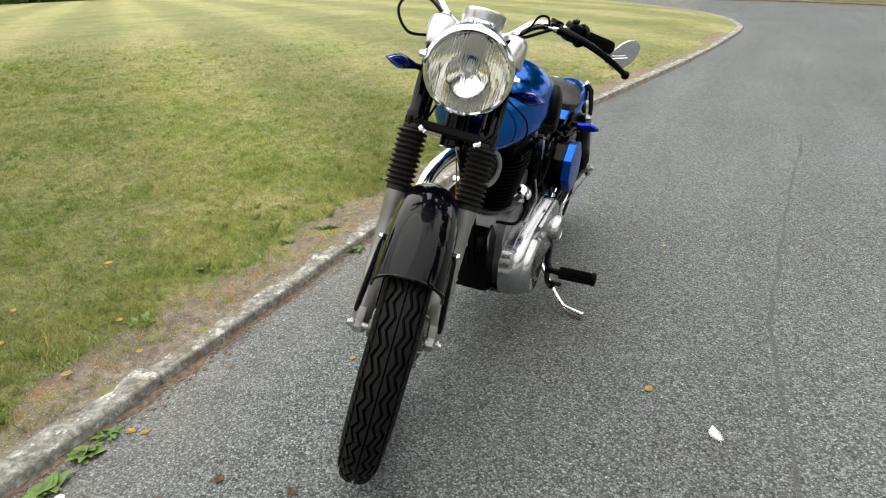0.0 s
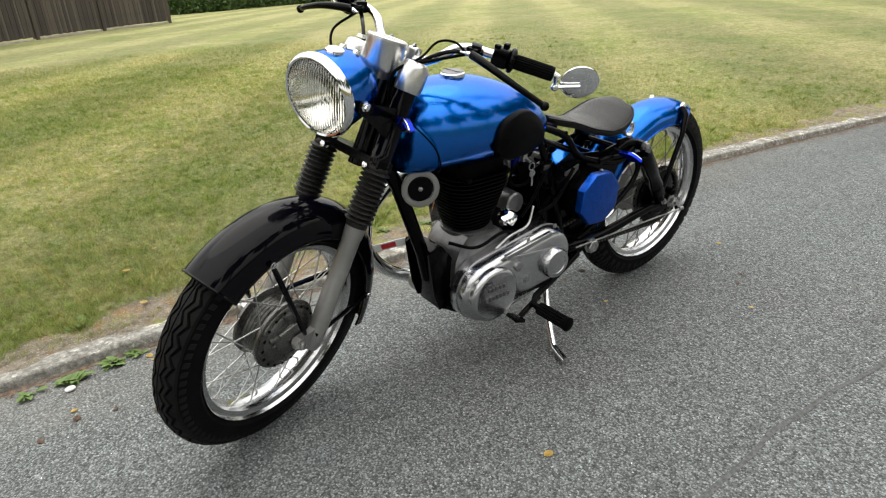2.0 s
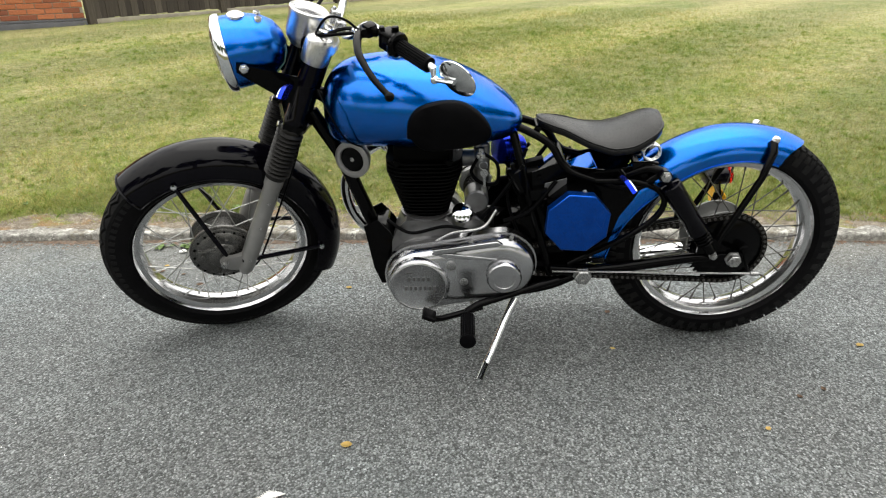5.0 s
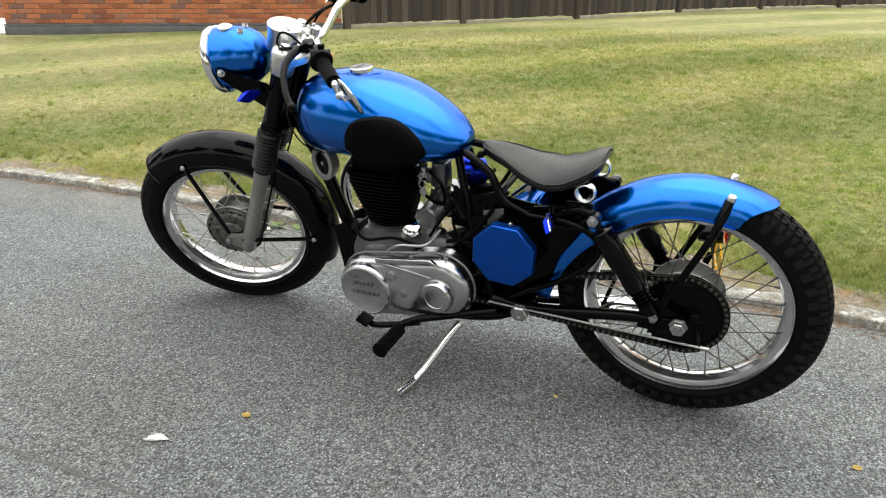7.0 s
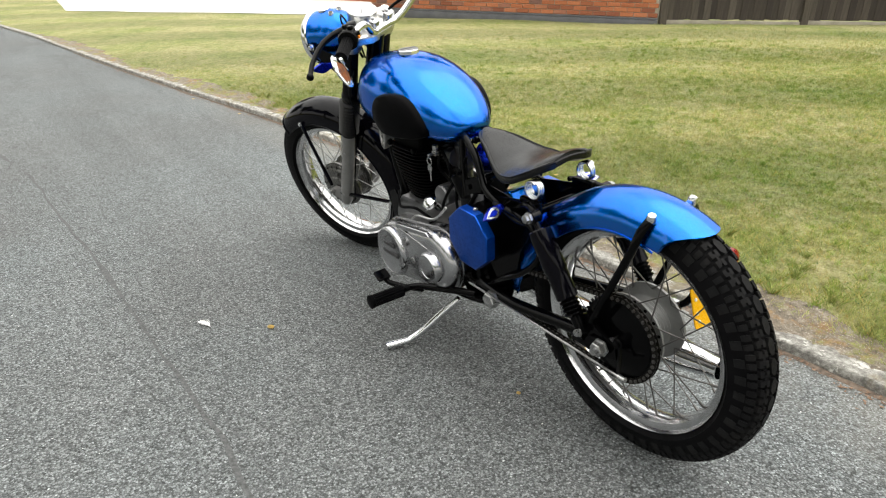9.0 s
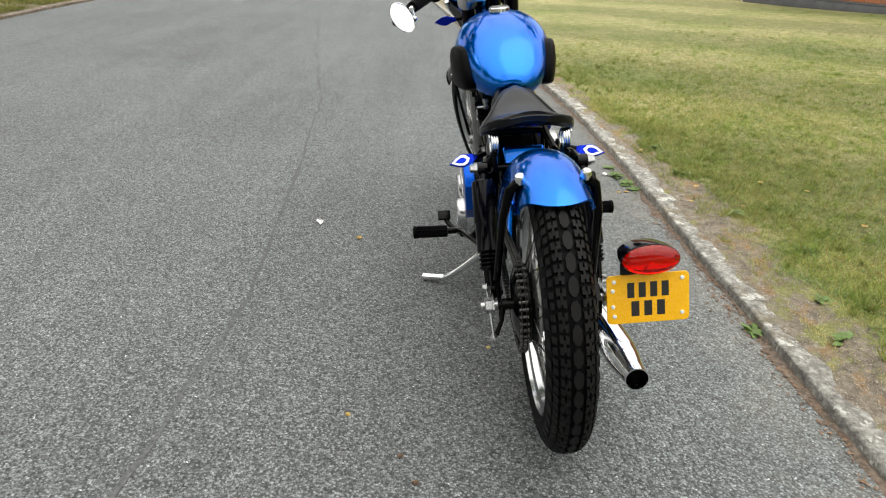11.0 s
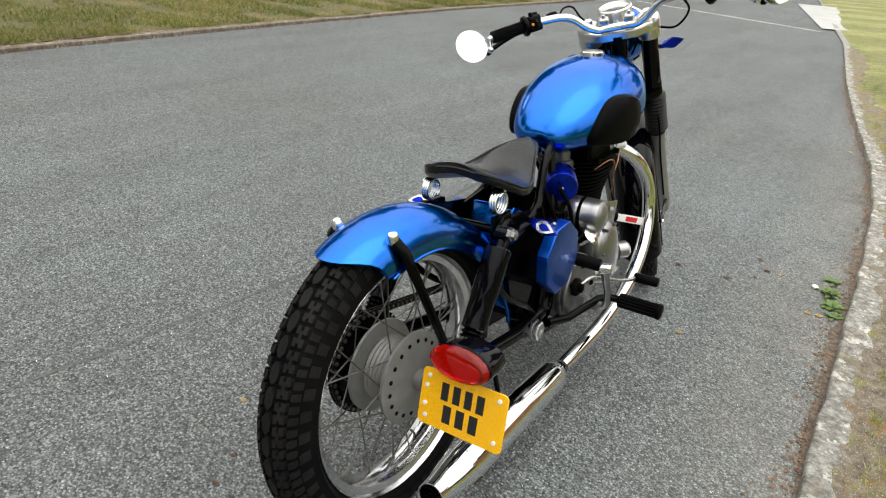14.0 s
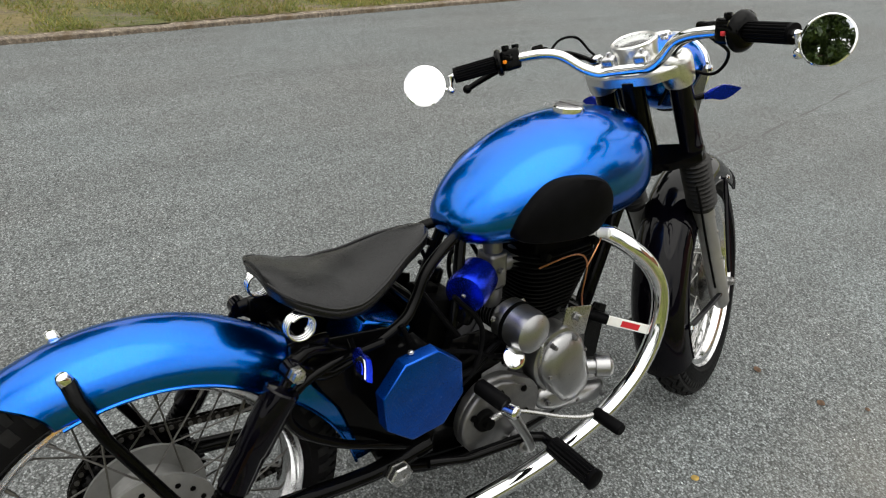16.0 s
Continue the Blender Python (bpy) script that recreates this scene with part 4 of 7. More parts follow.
lens.visible_shadow = False
for k, (dx, dy, r) in enumerate(((-0.045, 0.0, 0.021), (-0.095, 0.02, 0.009), (-0.095, -0.02, 0.009))):
    b = bm_()
    zt = math.sqrt((0.088 if k == 0 else 0.0775) ** 2 - dy ** 2) - 0.1 * dx
    lathe(b, [(r, -0.006), (r, 0.003), (r * 0.8, 0.006), (r * 0.3, 0.005)], axis_at(LAMPC + Vector((dx, dy, zt)), (-0.1 if k == 0 else -0.35, dy * 6, 1)), 18)
    unit = part("warning_lamp" if k else "ammeter", b, M_CHROME, lamp, "chrome-rimmed ammeter" if k == 0 else "small chrome warning lamp")
    b = bm_()
    lathe(b, [(r * 0.72, 0.005), (r * 0.72, 0.0068), (r * 0.1, 0.0072)], axis_at(LAMPC + Vector((dx, dy, zt)), (-0.1 if k == 0 else -0.35, dy * 6, 1)), 18)
    part("ammeter_dial" if k == 0 else "jewel", b, M_DIAL if k == 0 else M_INK, unit, "pale dial" if k == 0 else "dark lamp jewel")
for s in (1, -1):
    b = bm_()
    pts = [(1.325, 0.0, 0.935), (1.33, 0.0, 0.912), (1.2, 0.0, 0.795), (1.165, 0, 0.845), (1.19, 0, 0.88)]
    prism(b, [(p[0], p[2]) for p in pts], 0.004, Matrix.Translation((0, s * 0.095 + 0.002, 0)) @ Matrix.Rotation(radians(90), 4, "X"), 0.001, 1)
    tube(b, [fork_at(0.83, s * 0.086), (1.2, s * 0.095, 0.83)], 0.012, 10)
    on_fork("headlamp_bracket", b, M_SATIN, "black headlamp ear")
    b = bm_()
    lathe(b, [(0.012, 0), (0.012, 0.003), (0.0085, 0.004), (0.0085, 0.012), (0.005, 0.014)], axis_at((1.311, s * 0.097, 0.921), (0, s, 0)), 6)
    part("lamp_bolt", b, M_CHROME, lamp, "chrome headlamp bolt")

# speedometer
b = bm_()
SD = Vector((-0.34, 0, 1)).normalized()
SC = Vector((1.147, 0.004, 0.95))
MS = axis_at(SC, SD) @ Matrix.Scale(1.04, 4)
lathe(b, [(0.03, -0.03), (0.043, -0.012), (0.046, 0.0), (0.046, 0.046), (0.048, 0.05), (0.048, 0.058), (0.044, 0.061), (0.041, 0.058)], MS, 36, False)
lathe(b, [(0.03, -0.03), (0.0, -0.031)], MS, 36, False)
speedo = on_fork("speedometer", b, M_SOFTALLOY, "polished alloy speedometer pod")
b = bm_()
lathe(b, [(0.0, 0.053), (0.0425, 0.053), (0.0425, 0.055), (0.0, 0.055)], MS, 30, False)
part("dial", b, M_DIAL, speedo, "pale dial face")
b = bm_()
for k in range(11):
    a = radians(-130 + 26 * k)
    box(b, (0.002, 0.007, 0.0008), MS @ Matrix.Rotation(a, 4, "Z") @ Matrix.Translation((0, 0.035, 0.0555)))
box(b, (0.002, 0.03, 0.001), MS @ Matrix.Rotation(2.2, 4, "Z") @ Matrix.Translation((0, 0.013, 0.0562)))
part("dial_marks", b, M_INK, speedo, "dark dial marks and needle")
b = bm_()
lathe(b, [(0.042, 0.0585), (0.02, 0.061), (0.001, 0.0615)], MS, 30)
gl = part("dial_glass", b, M_GLASS, speedo, "clear dial glass")
gl.visible_shadow = False

# handlebar and controls
BAR = [(1.055, 0.0, 0.951), (1.055, 0.032, 0.951), (1.05, 0.056, 0.951), (1.034, 0.086, 0.966), (1.012, 0.122, 0.996), (1.0, 0.155, 1.005), (0.988, 0.195, 1.005), (0.968, 0.25, 1.0), (0.92, 0.34, 0.986)]
full_bar = [(x, -y, z) for x, y, z in BAR[:0:-1]] + BAR
b = bm_()
tube(b, full_bar, 0.0112, 14, 5)
bars = on_fork("handlebar", b, M_CHROME, "chrome swept handlebar")
for s in (1, -1):
    P0, P1 = Vector((BAR[7][0], s * BAR[7][1], BAR[7][2])), Vector((BAR[8][0], s * BAR[8][1], BAR[8][2]))
    d = (P1 - P0).normalized()
    b = bm_()
    L = (P1 - P0).length
    ribbed(b, [(0.0125, 0.0), (0.021, 0.0005), (0.021, 0.006), (0.0155, 0.008), (0.0155, L - 0.004), (0.0175, L - 0.002), (0.0175, L + 0.004), (0.012, L + 0.005)], axis_at(P0, d), 18, 0.0022, (0, 1, 2, 5, 6, 7))
    part("grip", b, M_RUBBER, bars, "ribbed black rubber grip")
    b = bm_()
    box(b, (0.036, 0.046, 0.04), axis_at(P0 - d * 0.025, d), 0.008, 3)
    box(b, (0.016, 0.012, 0.012), Matrix.Translation(P0 - d * 0.02 + Vector((-0.012, 0, 0.026))), 0.003)
    box(b, (0.012, 0.014, 0.01), Matrix.Translation(P0 - d * 0.03 + Vector((0.012, 0, 0.026))), 0.003)
    box(b, (0.014, 0.02, 0.014), Matrix.Translation(P0 - d * 0.03 + Vector((-0.025, 0, 0.004))), 0.003)
    if s > 0:
        lathe(b, [(0.02, -0.006), (0.028, -0.003), (0.03, 0.002), (0.028, 0.008), (0.02, 0.012)], axis_at(P0, d), 24)
    else:
        lathe(b, [(0.02, -0.006), (0.034, -0.003), (0.037, 0.002), (0.036, 0.008), (0.03, 0.014), (0.021, 0.019)], axis_at(P0, d), 28)
    split_parts("switch_housing", b, M_SATIN, bars, "black switch housing")
    b = bm_()
    box(b, (0.006, 0.008, 0.008), Matrix.Translation(P0 - d * 0.028 + Vector((-0.034, 0, -0.004))), 0.002)
    part("horn_button", b, M_AMBER if s > 0 else M_REDINK, bars, "small coloured switch button")
    b = bm_()
    Q = P0 - d * 0.082
    box(b, (0.03, 0.03, 0.026), axis_at(Q + Vector((0.008, 0, 0)), d), 0.006)
    piv = Q + Vector((0.034, s * 0.008, -0.004))
    box(b, (0.03, 0.022, 0.016), axis_at(Q + Vector((0.02, 0, -0.002)), (1, 0, -0.1)), 0.004)
    part("lever_perch", b, M_SATIN, bars, "black lever perch")
    b = bm_()
    lev = [piv, piv + Vector((0.012, s * 0.035, -0.002)), piv + Vector((0.018, s * 0.085, -0.012)), piv + Vector((0.004, s * 0.15, -0.036)), piv + Vector((-0.02, s * 0.198, -0.06))]
    tube(b, lev, [0.011, 0.01, 0.0085, 0.0075, 0.007], 12, 4)
    bmesh.ops.create_uvsphere(b, u_segments=12, v_segments=8, radius=0.011, matrix=Matrix.Translation(lev[-1]))
    part("lever", b, M_SATIN, bars, "black ball-ended lever")
    b = bm_()
    lathe(b, [(0.006, 0), (0.006, 0.016), (0.0035, 0.018), (0.0035, 0.03)], axis_at(piv - Vector((0.0, 0, 0)), (0.3, -s, 0.0)), 10)
    part("cable_adjuster", b, M_CHROME, bars, "bright cable adjuster")
    # bar-end mirror
    b = bm_()
    MC = Vector((0.872, s * 0.397, 0.971))
    nrm = Vector((-0.9, -0.66, 0.38) if s > 0 else (-0.95, 0.12, 0.19)).normalized()
    k_ = 1.0 if s > 0 else 0.85
    lathe(b, [(k_ * r, h) for r, h in ((0.001, -0.0065), (0.025, -0.0055), (0.042, -0.003), (0.0475, 0.0), (0.0475, 0.003), (0.0445, 0.004))], axis_at(MC, nrm), 36, False)
    stem = [P1 + d * 0.004, P1 + d * 0.014, P1 + d * 0.014 + Vector((-0.004, 0, -0.03)), MC - nrm * 0.012]
    tube(b, stem, [0.009, 0.009, 0.006, 0.005], 10)
    bmesh.ops.create_uvsphere(b, u_segments=12, v_segments=8, radius=0.01, matrix=Matrix.Translation(stem[2]))
    part("bar_end_mirror", b, M_CHROME, bars, "round chrome bar-end mirror")
    b = bm_()
    lathe(b, [(k_ * 0.0445, 0.0022), (k_ * 0.03, 0.0026), (0.001, 0.0028)], axis_at(MC, nrm), 36)
    part("mirror_glass", b, M_MIRROR, bars, "round mirror glass")


def indicator(name_parent, base, tip, m=None, face=(1, 0, 0)):
    """A pointed blue aluminium turn lamp on a short stalk with a clear window."""
    base, tip = Vector(base), Vector(tip)
    d = (tip - base).normalized()
    L = (tip - base).length
    f = Vector(face)
    f = (f - d * f.dot(d)).normalized()
    M = Matrix.Translation(base) @ Matrix((d, f.cross(d), f)).transposed().to_4x4()
    b = bm_()
    o = [(0.0, -0.006), (L * 0.2, -0.008), (L * 0.38, -0.0145), (L * 0.55, -0.0165), (L * 0.75, -0.011), (L, 0.0), (L * 0.75, 0.011), (L * 0.55, 0.0165), (L * 0.38, 0.0145), (L * 0.2, 0.008), (0.0, 0.006)]
    prism(b, o, 0.011, M @ Matrix.Translation((0, 0, -0.01)), 0.002)
    body = part("indicator", b, M_ANOD, name_parent, "blue anodised pointed indicator", m)
    b = bm_()
    tube(b, [base - d * 0.022, base + d * 0.004], 0.007, 10)
    part("stalk", b, M_SATIN, body, "black indicator stalk")
    b = bm_()
    leaf = [(0.28, 0.0), (0.4, -0.0115), (0.56, -0.0145), (0.75, -0.009), (0.95, 0.0), (0.75, 0.009), (0.56, 0.0145), (0.4, 0.0115)]
    prism(b, [(L * u, v) for u, v in leaf], 0.003, M @ Matrix.Translation((0, 0, 0.0008)), 0.0008, 1)
    part("lens", b, M_RIM, body, "bright leaf-shaped lens frame")
    b = bm_()
    prism(b, [(L * (0.6 + (u - 0.6) * 0.62), v * 0.55) for u, v in leaf], 0.003, M @ Matrix.Translation((0, 0, 0.0022)), 0.0008, 1)
    part("lens_centre", b, M_ANOD, body, "dark blue lens centre")
    return body


for s in (1, -1):
    indicator(bike, (1.215, s * 0.115, 0.868), (1.25, s * 0.185, 0.878), TURN, (1, 0, 0.2))
    indicator(bike, (0.332, s * 0.125, 0.59), (0.314, s * 0.2, 0.578), None, (-0.9, s * 0.1, 0.5))

# cables
def cable(pts, r=0.003, m=None, mat=None, label="black control cable"):
    b = bm_()
    tube(b, pts, r, 7, 7)
    return part("control_cable", b, mat or M_RUBBER, bike, label, m)


cable([(1.03, 0.165, 1.0), (1.065, 0.15, 1.03), (1.1, 0.125, 1.03), (1.125, 0.105, 0.995), (1.13, 0.06, 0.95), (1.14, 0.04, 0.86)], 0.003, TURN)
cable([(1.03, 0.175, 1.005), (1.1, 0.12, 0.985), (1.16, 0.06, 0.955), (1.15, 0.04, 0.86)], 0.004, TURN)
cable([(1.0, 0.19, 1.0), (1.06, 0.13, 1.0), (1.12, 0.07, 0.96)], 0.005, TURN, M_SATIN, "black taped wiring along the bar")
cable([(1.02, -0.18, 1.0), (1.09, -0.2, 0.96), (1.13, -0.16, 0.92), (1.16, -0.08, 0.93), (1.17, -0.03, 0.86)], 0.0035, TURN)
cable([(1.0, -0.19, 1.0), (1.07, -0.12, 0.99), (1.13, -0.06, 0.95)], 0.005, TURN, M_SATIN, "black taped wiring along the bar")
cable([(1.2, 0.1, 0.76), (1.225, 0.1, 0.66), (1.27, 0.09, 0.55), (1.355, 0.088, 0.37), (1.4, 0.075, 0.285), (1.44, 0.072, 0.29)], 0.003, TURN)
cable([(1.24, -0.05, 0.8), (1.225, -0.092, 0.66), (1.3, -0.09, 0.5), (1.37, -0.09, 0.35)], 0.003, TURN)
cable([(1.12, 0.09, 0.82), (1.08, 0.14, 0.76), (1.05, 0.13, 0.7), (1.02, 0.08, 0.66)], 0.0022)


# fuel tank
def tank():
    X = [1.122, 1.112, 1.09, 1.05, 0.99, 0.92, 0.85, 0.78, 0.72, 0.67, 0.63, 0.605, 0.594]
    W = [0.035, 0.06, 0.092, 0.122, 0.143, 0.152, 0.151, 0.141, 0.126, 0.106, 0.082, 0.055, 0.03]
    T = [0.80, 0.822, 0.85, 0.872, 0.882, 0.884, 0.877, 0.858, 0.832, 0.802, 0.77, 0.743, 0.725]
    B = [0.69, 0.668, 0.655, 0.65, 0.648, 0.647, 0.647, 0.648, 0.65, 0.656, 0.666, 0.68, 0.695]
    dense = np.array(spline(list(zip(X, W, T, B)), 5))
    f = lambda col, x: float(np.interp(-x, -dense[:, 0], dense[:, col]))
    W, T, B = 1, 2, 3
    xs = dense[:, 0]
    rings = []
    for x in xs:
        w, t, bt = f(W, x), f(T, x), f(B, x)
        c = bt + (t - bt) * 0.4
        ring = []
        for k in range(64):
            a = 2 * math.pi * k / 64
            ca, sa = math.cos(a), math.sin(a)
            up = sa >= 0
            e = 2.4 if up else 2.5
            q = (abs(ca) ** e + abs(sa) ** e) ** (-1 / e)
            yy = w * ca * q * (1.0 if up else 1 - 0.2 * abs(sa * q))
            zz = c + sa * q * ((t - c) if up else (c - bt))
            ring.append((x, yy, zz))
        rings.append(ring)
    b = bm_()
    loft(b, rings)
    tk = part("fuel_tank", b, M_BLUE, bike, "metallic blue teardrop fuel tank", None, 60)
    b = bm_()
    lathe(b, [(0.036, -0.004), (0.036, 0.006), (0.033, 0.007), (0.033, 0.018), (0.03, 0.021), (0.012, 0.0225), (0.0, 0.0225)], axis_at((0.915, 0.0, 0.873), (0.03, 0, 1)), 32)
    cap = part("filler_cap", b, M_CHROME, tk, "round chrome filler cap")
    b = bm_()
    lathe(b, [(0.03, 0.0), (0.028, 0.002), (0.0, 0.0025)], axis_at((0.915, 0.0, 0.8945), (0.03, 0, 1)), 28)
    box(b, (0.05, 0.008, 0.004), axis_at((0.915, 0.0, 0.897), (0.03, 0, 1)), 0.0015)
    part("cap_disc", b, M_CAST, cap, "dull cap centre")
    for s in (1, -1):
        b = bm_()
        o = spline([(0.893, 0.712), (0.888, 0.755), (0.865, 0.787), (0.82, 0.8), (0.765, 0.798), (0.722, 0.776), (0.688, 0.738), (0.678, 0.703), (0.7, 0.684), (0.76, 0.676), (0.85, 0.678), (0.893, 0.712)][:-1] + [(0.893, 0.72)], 4)
        o = [(p.x, p.y) for p in [Vector((q[0], q[1], 0)) for q in o][:-1]]
        cx, cz = 0.79, 0.742
        rings = []
        for sc, dy in ((1.0, -0.03), (1.0, 0.006), (0.975, 0.014), (0.92, 0.018), (0.6, 0.0195), (0.05, 0.02)):
            ring = []
            for x, z in o:
                px, pz = cx + (x - cx) * sc, cz + (z - cz) * sc
                w, t, bt = f(W, px), f(T, px), f(B, px)
                c = bt + (t - bt) * 0.4
                v = max(0, min(1, (pz - c) / (t - c)))
                yy = w * (1 - v ** 2.5) ** (1 / 2.5) if v > 0 else w * (1 - 0.05 * (c - pz) / (c - bt))
                ring.append((px, s * (max(yy, 0.1) * 0.985 + dy), pz))
            rings.append(ring)
        loft(b, rings)
        part("knee_pad", b, M_RUBBER, tk, "black rubber knee pad")


tank()

# frame
b = bm_()
tube(b, [fork_at(0.93, 0, -0.002), fork_at(0.70, 0, -0.002)], 0.027, 18)
tube(b, [(1.16, 0, 0.80), (1.0, 0, 0.70), (0.62, 0, 0.69)], 0.019, 14)
tube(b, [(1.165, 0, 0.735), (1.1, 0, 0.62), (1.02, 0, 0.39), (1.0, 0, 0.3)], 0.02, 14)
frame_part = part("frame", b, M_SATIN, bike, "black tubular steel frame")
for s in (1, -1):
    b = bm_()
    tube(b, [(0.64, s * 0.02, 0.7), (0.585, s * 0.045, 0.69), (0.52, s * 0.062, 0.655), (0.485, s * 0.072, 0.605), (0.44, s * 0.085, 0.575), (0.3, s * 0.1, 0.545), (0.235, s * 0.105, 0.585)], 0.0108, 12, 5)
    part("seat_rail", b, M_SATIN, frame_part, "black seat rail")
    b = bm_()
    tube(b, [(0.62, s * 0.03, 0.69), (0.585, s * 0.06, 0.56), (0.54, s * 0.075, 0.4), (0.5, s * 0.08, 0.26)], 0.0115, 12, 3)
    part("seat_post", b, M_SATIN, frame_part)
    b = bm_()
    tube(b, [(0.4, s * 0.1, 0.565), (0.3, s * 0.108, 0.566), (0.235, s * 0.112, 0.545), (0.212, s * 0.114, 0.505), (0.235, s * 0.114, 0.455), (0.3, s * 0.112, 0.4), (0.38, s * 0.105, 0.35), (0.45, s * 0.09, 0.3)], 0.0085, 12, 5)
    part("rear_stay", b, M_SATIN, frame_part)
    b = bm_()
    prism(b, [(1.04, 0.41), (1.0, 0.43), (0.965, 0.39), (0.93, 0.33), (0.925, 0.25), (0.95, 0.22), (1.0, 0.215), (1.02, 0.27)], 0.006, Matrix.Translation((0, s * 0.056 + 0.003, 0)) @ Matrix.Rotation(radians(90), 4, "X"), 0.001, 1)
    part("engine_plate", b, M_SATIN, frame_part, "black engine mounting plate")
    b = bm_()
    tube(b, [(0.5, s * 0.085, 0.28), (0.36, s * 0.098, 0.285), (0.14, s * 0.108, 0.325), (0.06, s * 0.112, 0.335)], [0.02, 0.017, 0.015, 0.015], 14, 4)
    prism(b, [(0.1, 0.305), (0.1, 0.375), (0.06, 0.395), (0.02, 0.365), (-0.03, 0.345), (-0.035, 0.315), (0.03, 0.3)], 0.009, Matrix.Translation((0, s * 0.112 + 0.0045, 0)) @ Matrix.Rotation(radians(90), 4, "X"), 0.002, 1)
    sw = part("swinging_arm", b, M_SATIN, bike, "black swinging arm leg")
    b = bm_()
    lathe(b, [(0.014, -0.012), (0.027, -0.01), (0.027, -0.004), (0.0245, -0.003), (0.0245, 0.008), (0.021, 0.011), (0.01, 0.0112), (0.009, 0.008), (0.002, 0.008)], axis_at((0.412, s * 0.123, 0.276), (0, s, 0)), 6)
    part("pivot_cap", b, M_STEEL, sw, "bright pivot washer and nut")
    b = bm_()
    prism(b, [(-0.017, 0), (-0.005, -0.016), (0.02, -0.016), (0.034, 0), (0.02, 0.016), (-0.005, 0.016)], 0.004, Matrix.Translation((0.02, s * 0.121, 0.333)) @ Matrix.Rotation(radians(-90 * s), 4, "X"), 0.001, 1)
    bolt(b, (0.058, s * 0.118, 0.352), (0, s, 0), 0.008, 0.008)
    part("chain_adjuster", b, M_SATIN, sw, "black adjuster plate")
    # upper guard bracket and shock
    b = bm_()
    tube(b, [(0.33, s * 0.085, 0.565), (0.27, s * 0.1, 0.6), (0.225, s * 0.112, 0.594)], 0.012, 10, 3)
    box(b, (0.07, 0.016, 0.05), Matrix.Translation((0.27, s * 0.09, 0.59)), 0.006)
    part("shock_bracket", b, M_SATIN, frame_part, "black shock absorber bracket")
    p0, p1 = Vector((0.226, s * 0.122, 0.59)), Vector((0.062, s * 0.126, 0.352))
    d = (p1 - p0).normalized()
    L = (p1 - p0).length
    b = bm_()
    lathe(b, [(0.009, 0.0), (0.009, 0.03), (0.026, 0.032), (0.0285, 0.035), (0.0285, 0.136), (0.0264, 0.139), (0.0264, 0.205), (0.023, 0.208)], axis_at(p0, d), 24)
    lathe(b, [(0.012, -0.013), (0.017, -0.012), (0.017, 0.012), (0.012, 0.013)], axis_at(p0, YAX), 20)
    shock = part("shock_absorber", b, M_BLACK, bike, "gloss black shrouded shock absorber")
    b = bm_()
    pr = [(0.021, 0.206)]
    for k in range(4):
        pr += [(0.018, 0.21 + 0.01 * k), (0.023, 0.213 + 0.01 * k), (0.023, 0.216 + 0.01 * k)]
    lathe(b, pr + [(0.015, 0.252), (0.013, L)], axis_at(p0, d), 20)
    part("spring_foot", b, M_SATIN, shock)
    b = bm_()
    lathe(b, [(0.014, 0), (0.014, 0.012), (0.0105, 0.013), (0.0105, 0.021), (0.006, 0.023)], axis_at(p0 + Vector((0, s * 0.008, 0.002)), (0, s, 0)), 6)
    bolt(b, p1 + Vector((0, s * 0.01, 0)), (0, s, 0), 0.009, 0.01)
    split_parts("shock_bolt", b, M_STEEL, shock, "steel mounting bolt")
for s in (1, -1):
    b = bm_()
    tube(b, [(0.42, s * 0.085, 0.262), (0.52, s * 0.082, 0.215), (0.7, s * 0.075, 0.185), (0.9, s * 0.065, 0.19), (0.98, s * 0.055, 0.225)], 0.0135, 12, 4)
    part("lower_rail", b, M_SATIN, frame_part, "black lower frame rail")
b = bm_()
box(b, (0.05, 0.16, 0.02), Matrix.Translation((0.46, 0, 0.285)), 0.006)
tube(b, [(0.27, -0.1, 0.575), (0.27, 0.1, 0.575)], 0.01, 10)
tube(b, [(0.485, -0.072, 0.605), (0.485, 0.072, 0.605)], 0.01, 10)
split_parts("cross_member", b, M_SATIN, frame_part)

for s in (1, -1):
    b = bm_()
    # black plate, cut wider to stand in for shade on the mudguard's front
    prism(b, [(0.42, 0.58), (0.3, 0.6), (0.262, 0.585), (0.266, 0.545), (0.288, 0.5), (0.32, 0.45), (0.345, 0.36), (0.42, 0.32), (0.47, 0.4), (0.46, 0.54)], 0.004, Matrix.Translation((0, s * 0.083 + 0.002, 0)) @ Matrix.Rotation(radians(90), 4, "X"), 0.001, 1)
    bolt(b, (0.33, s * 0.085, 0.545), (0, s, 0), 0.005, 0.003)
    part("guard_plate_and_shade", b, M_SATIN, frame_part, "gloss black plate beside the mudguard, widened to stand for shade")
    b = bm_()
    prism(b, [(0.405, 0.25), (0.48, 0.2), (0.6, 0.185), (0.66, 0.24), (0.66, 0.38), (0.6, 0.43), (0.53, 0.45), (0.46, 0.42), (0.4, 0.36), (0.385, 0.3)], 0.006, Matrix.Translation((0, s * 0.055 + 0.003, 0)) @ Matrix.Rotation(radians(90), 4, "X"), 0.001, 1)
    part("rear_engine_plate", b, M_SATIN, frame_part, "black rear engine plate")
b = bm_()
box(b, (0.12, 0.09, 0.012), pose(0.56, 0, 0.445, 0, 8, 0), 0.003)
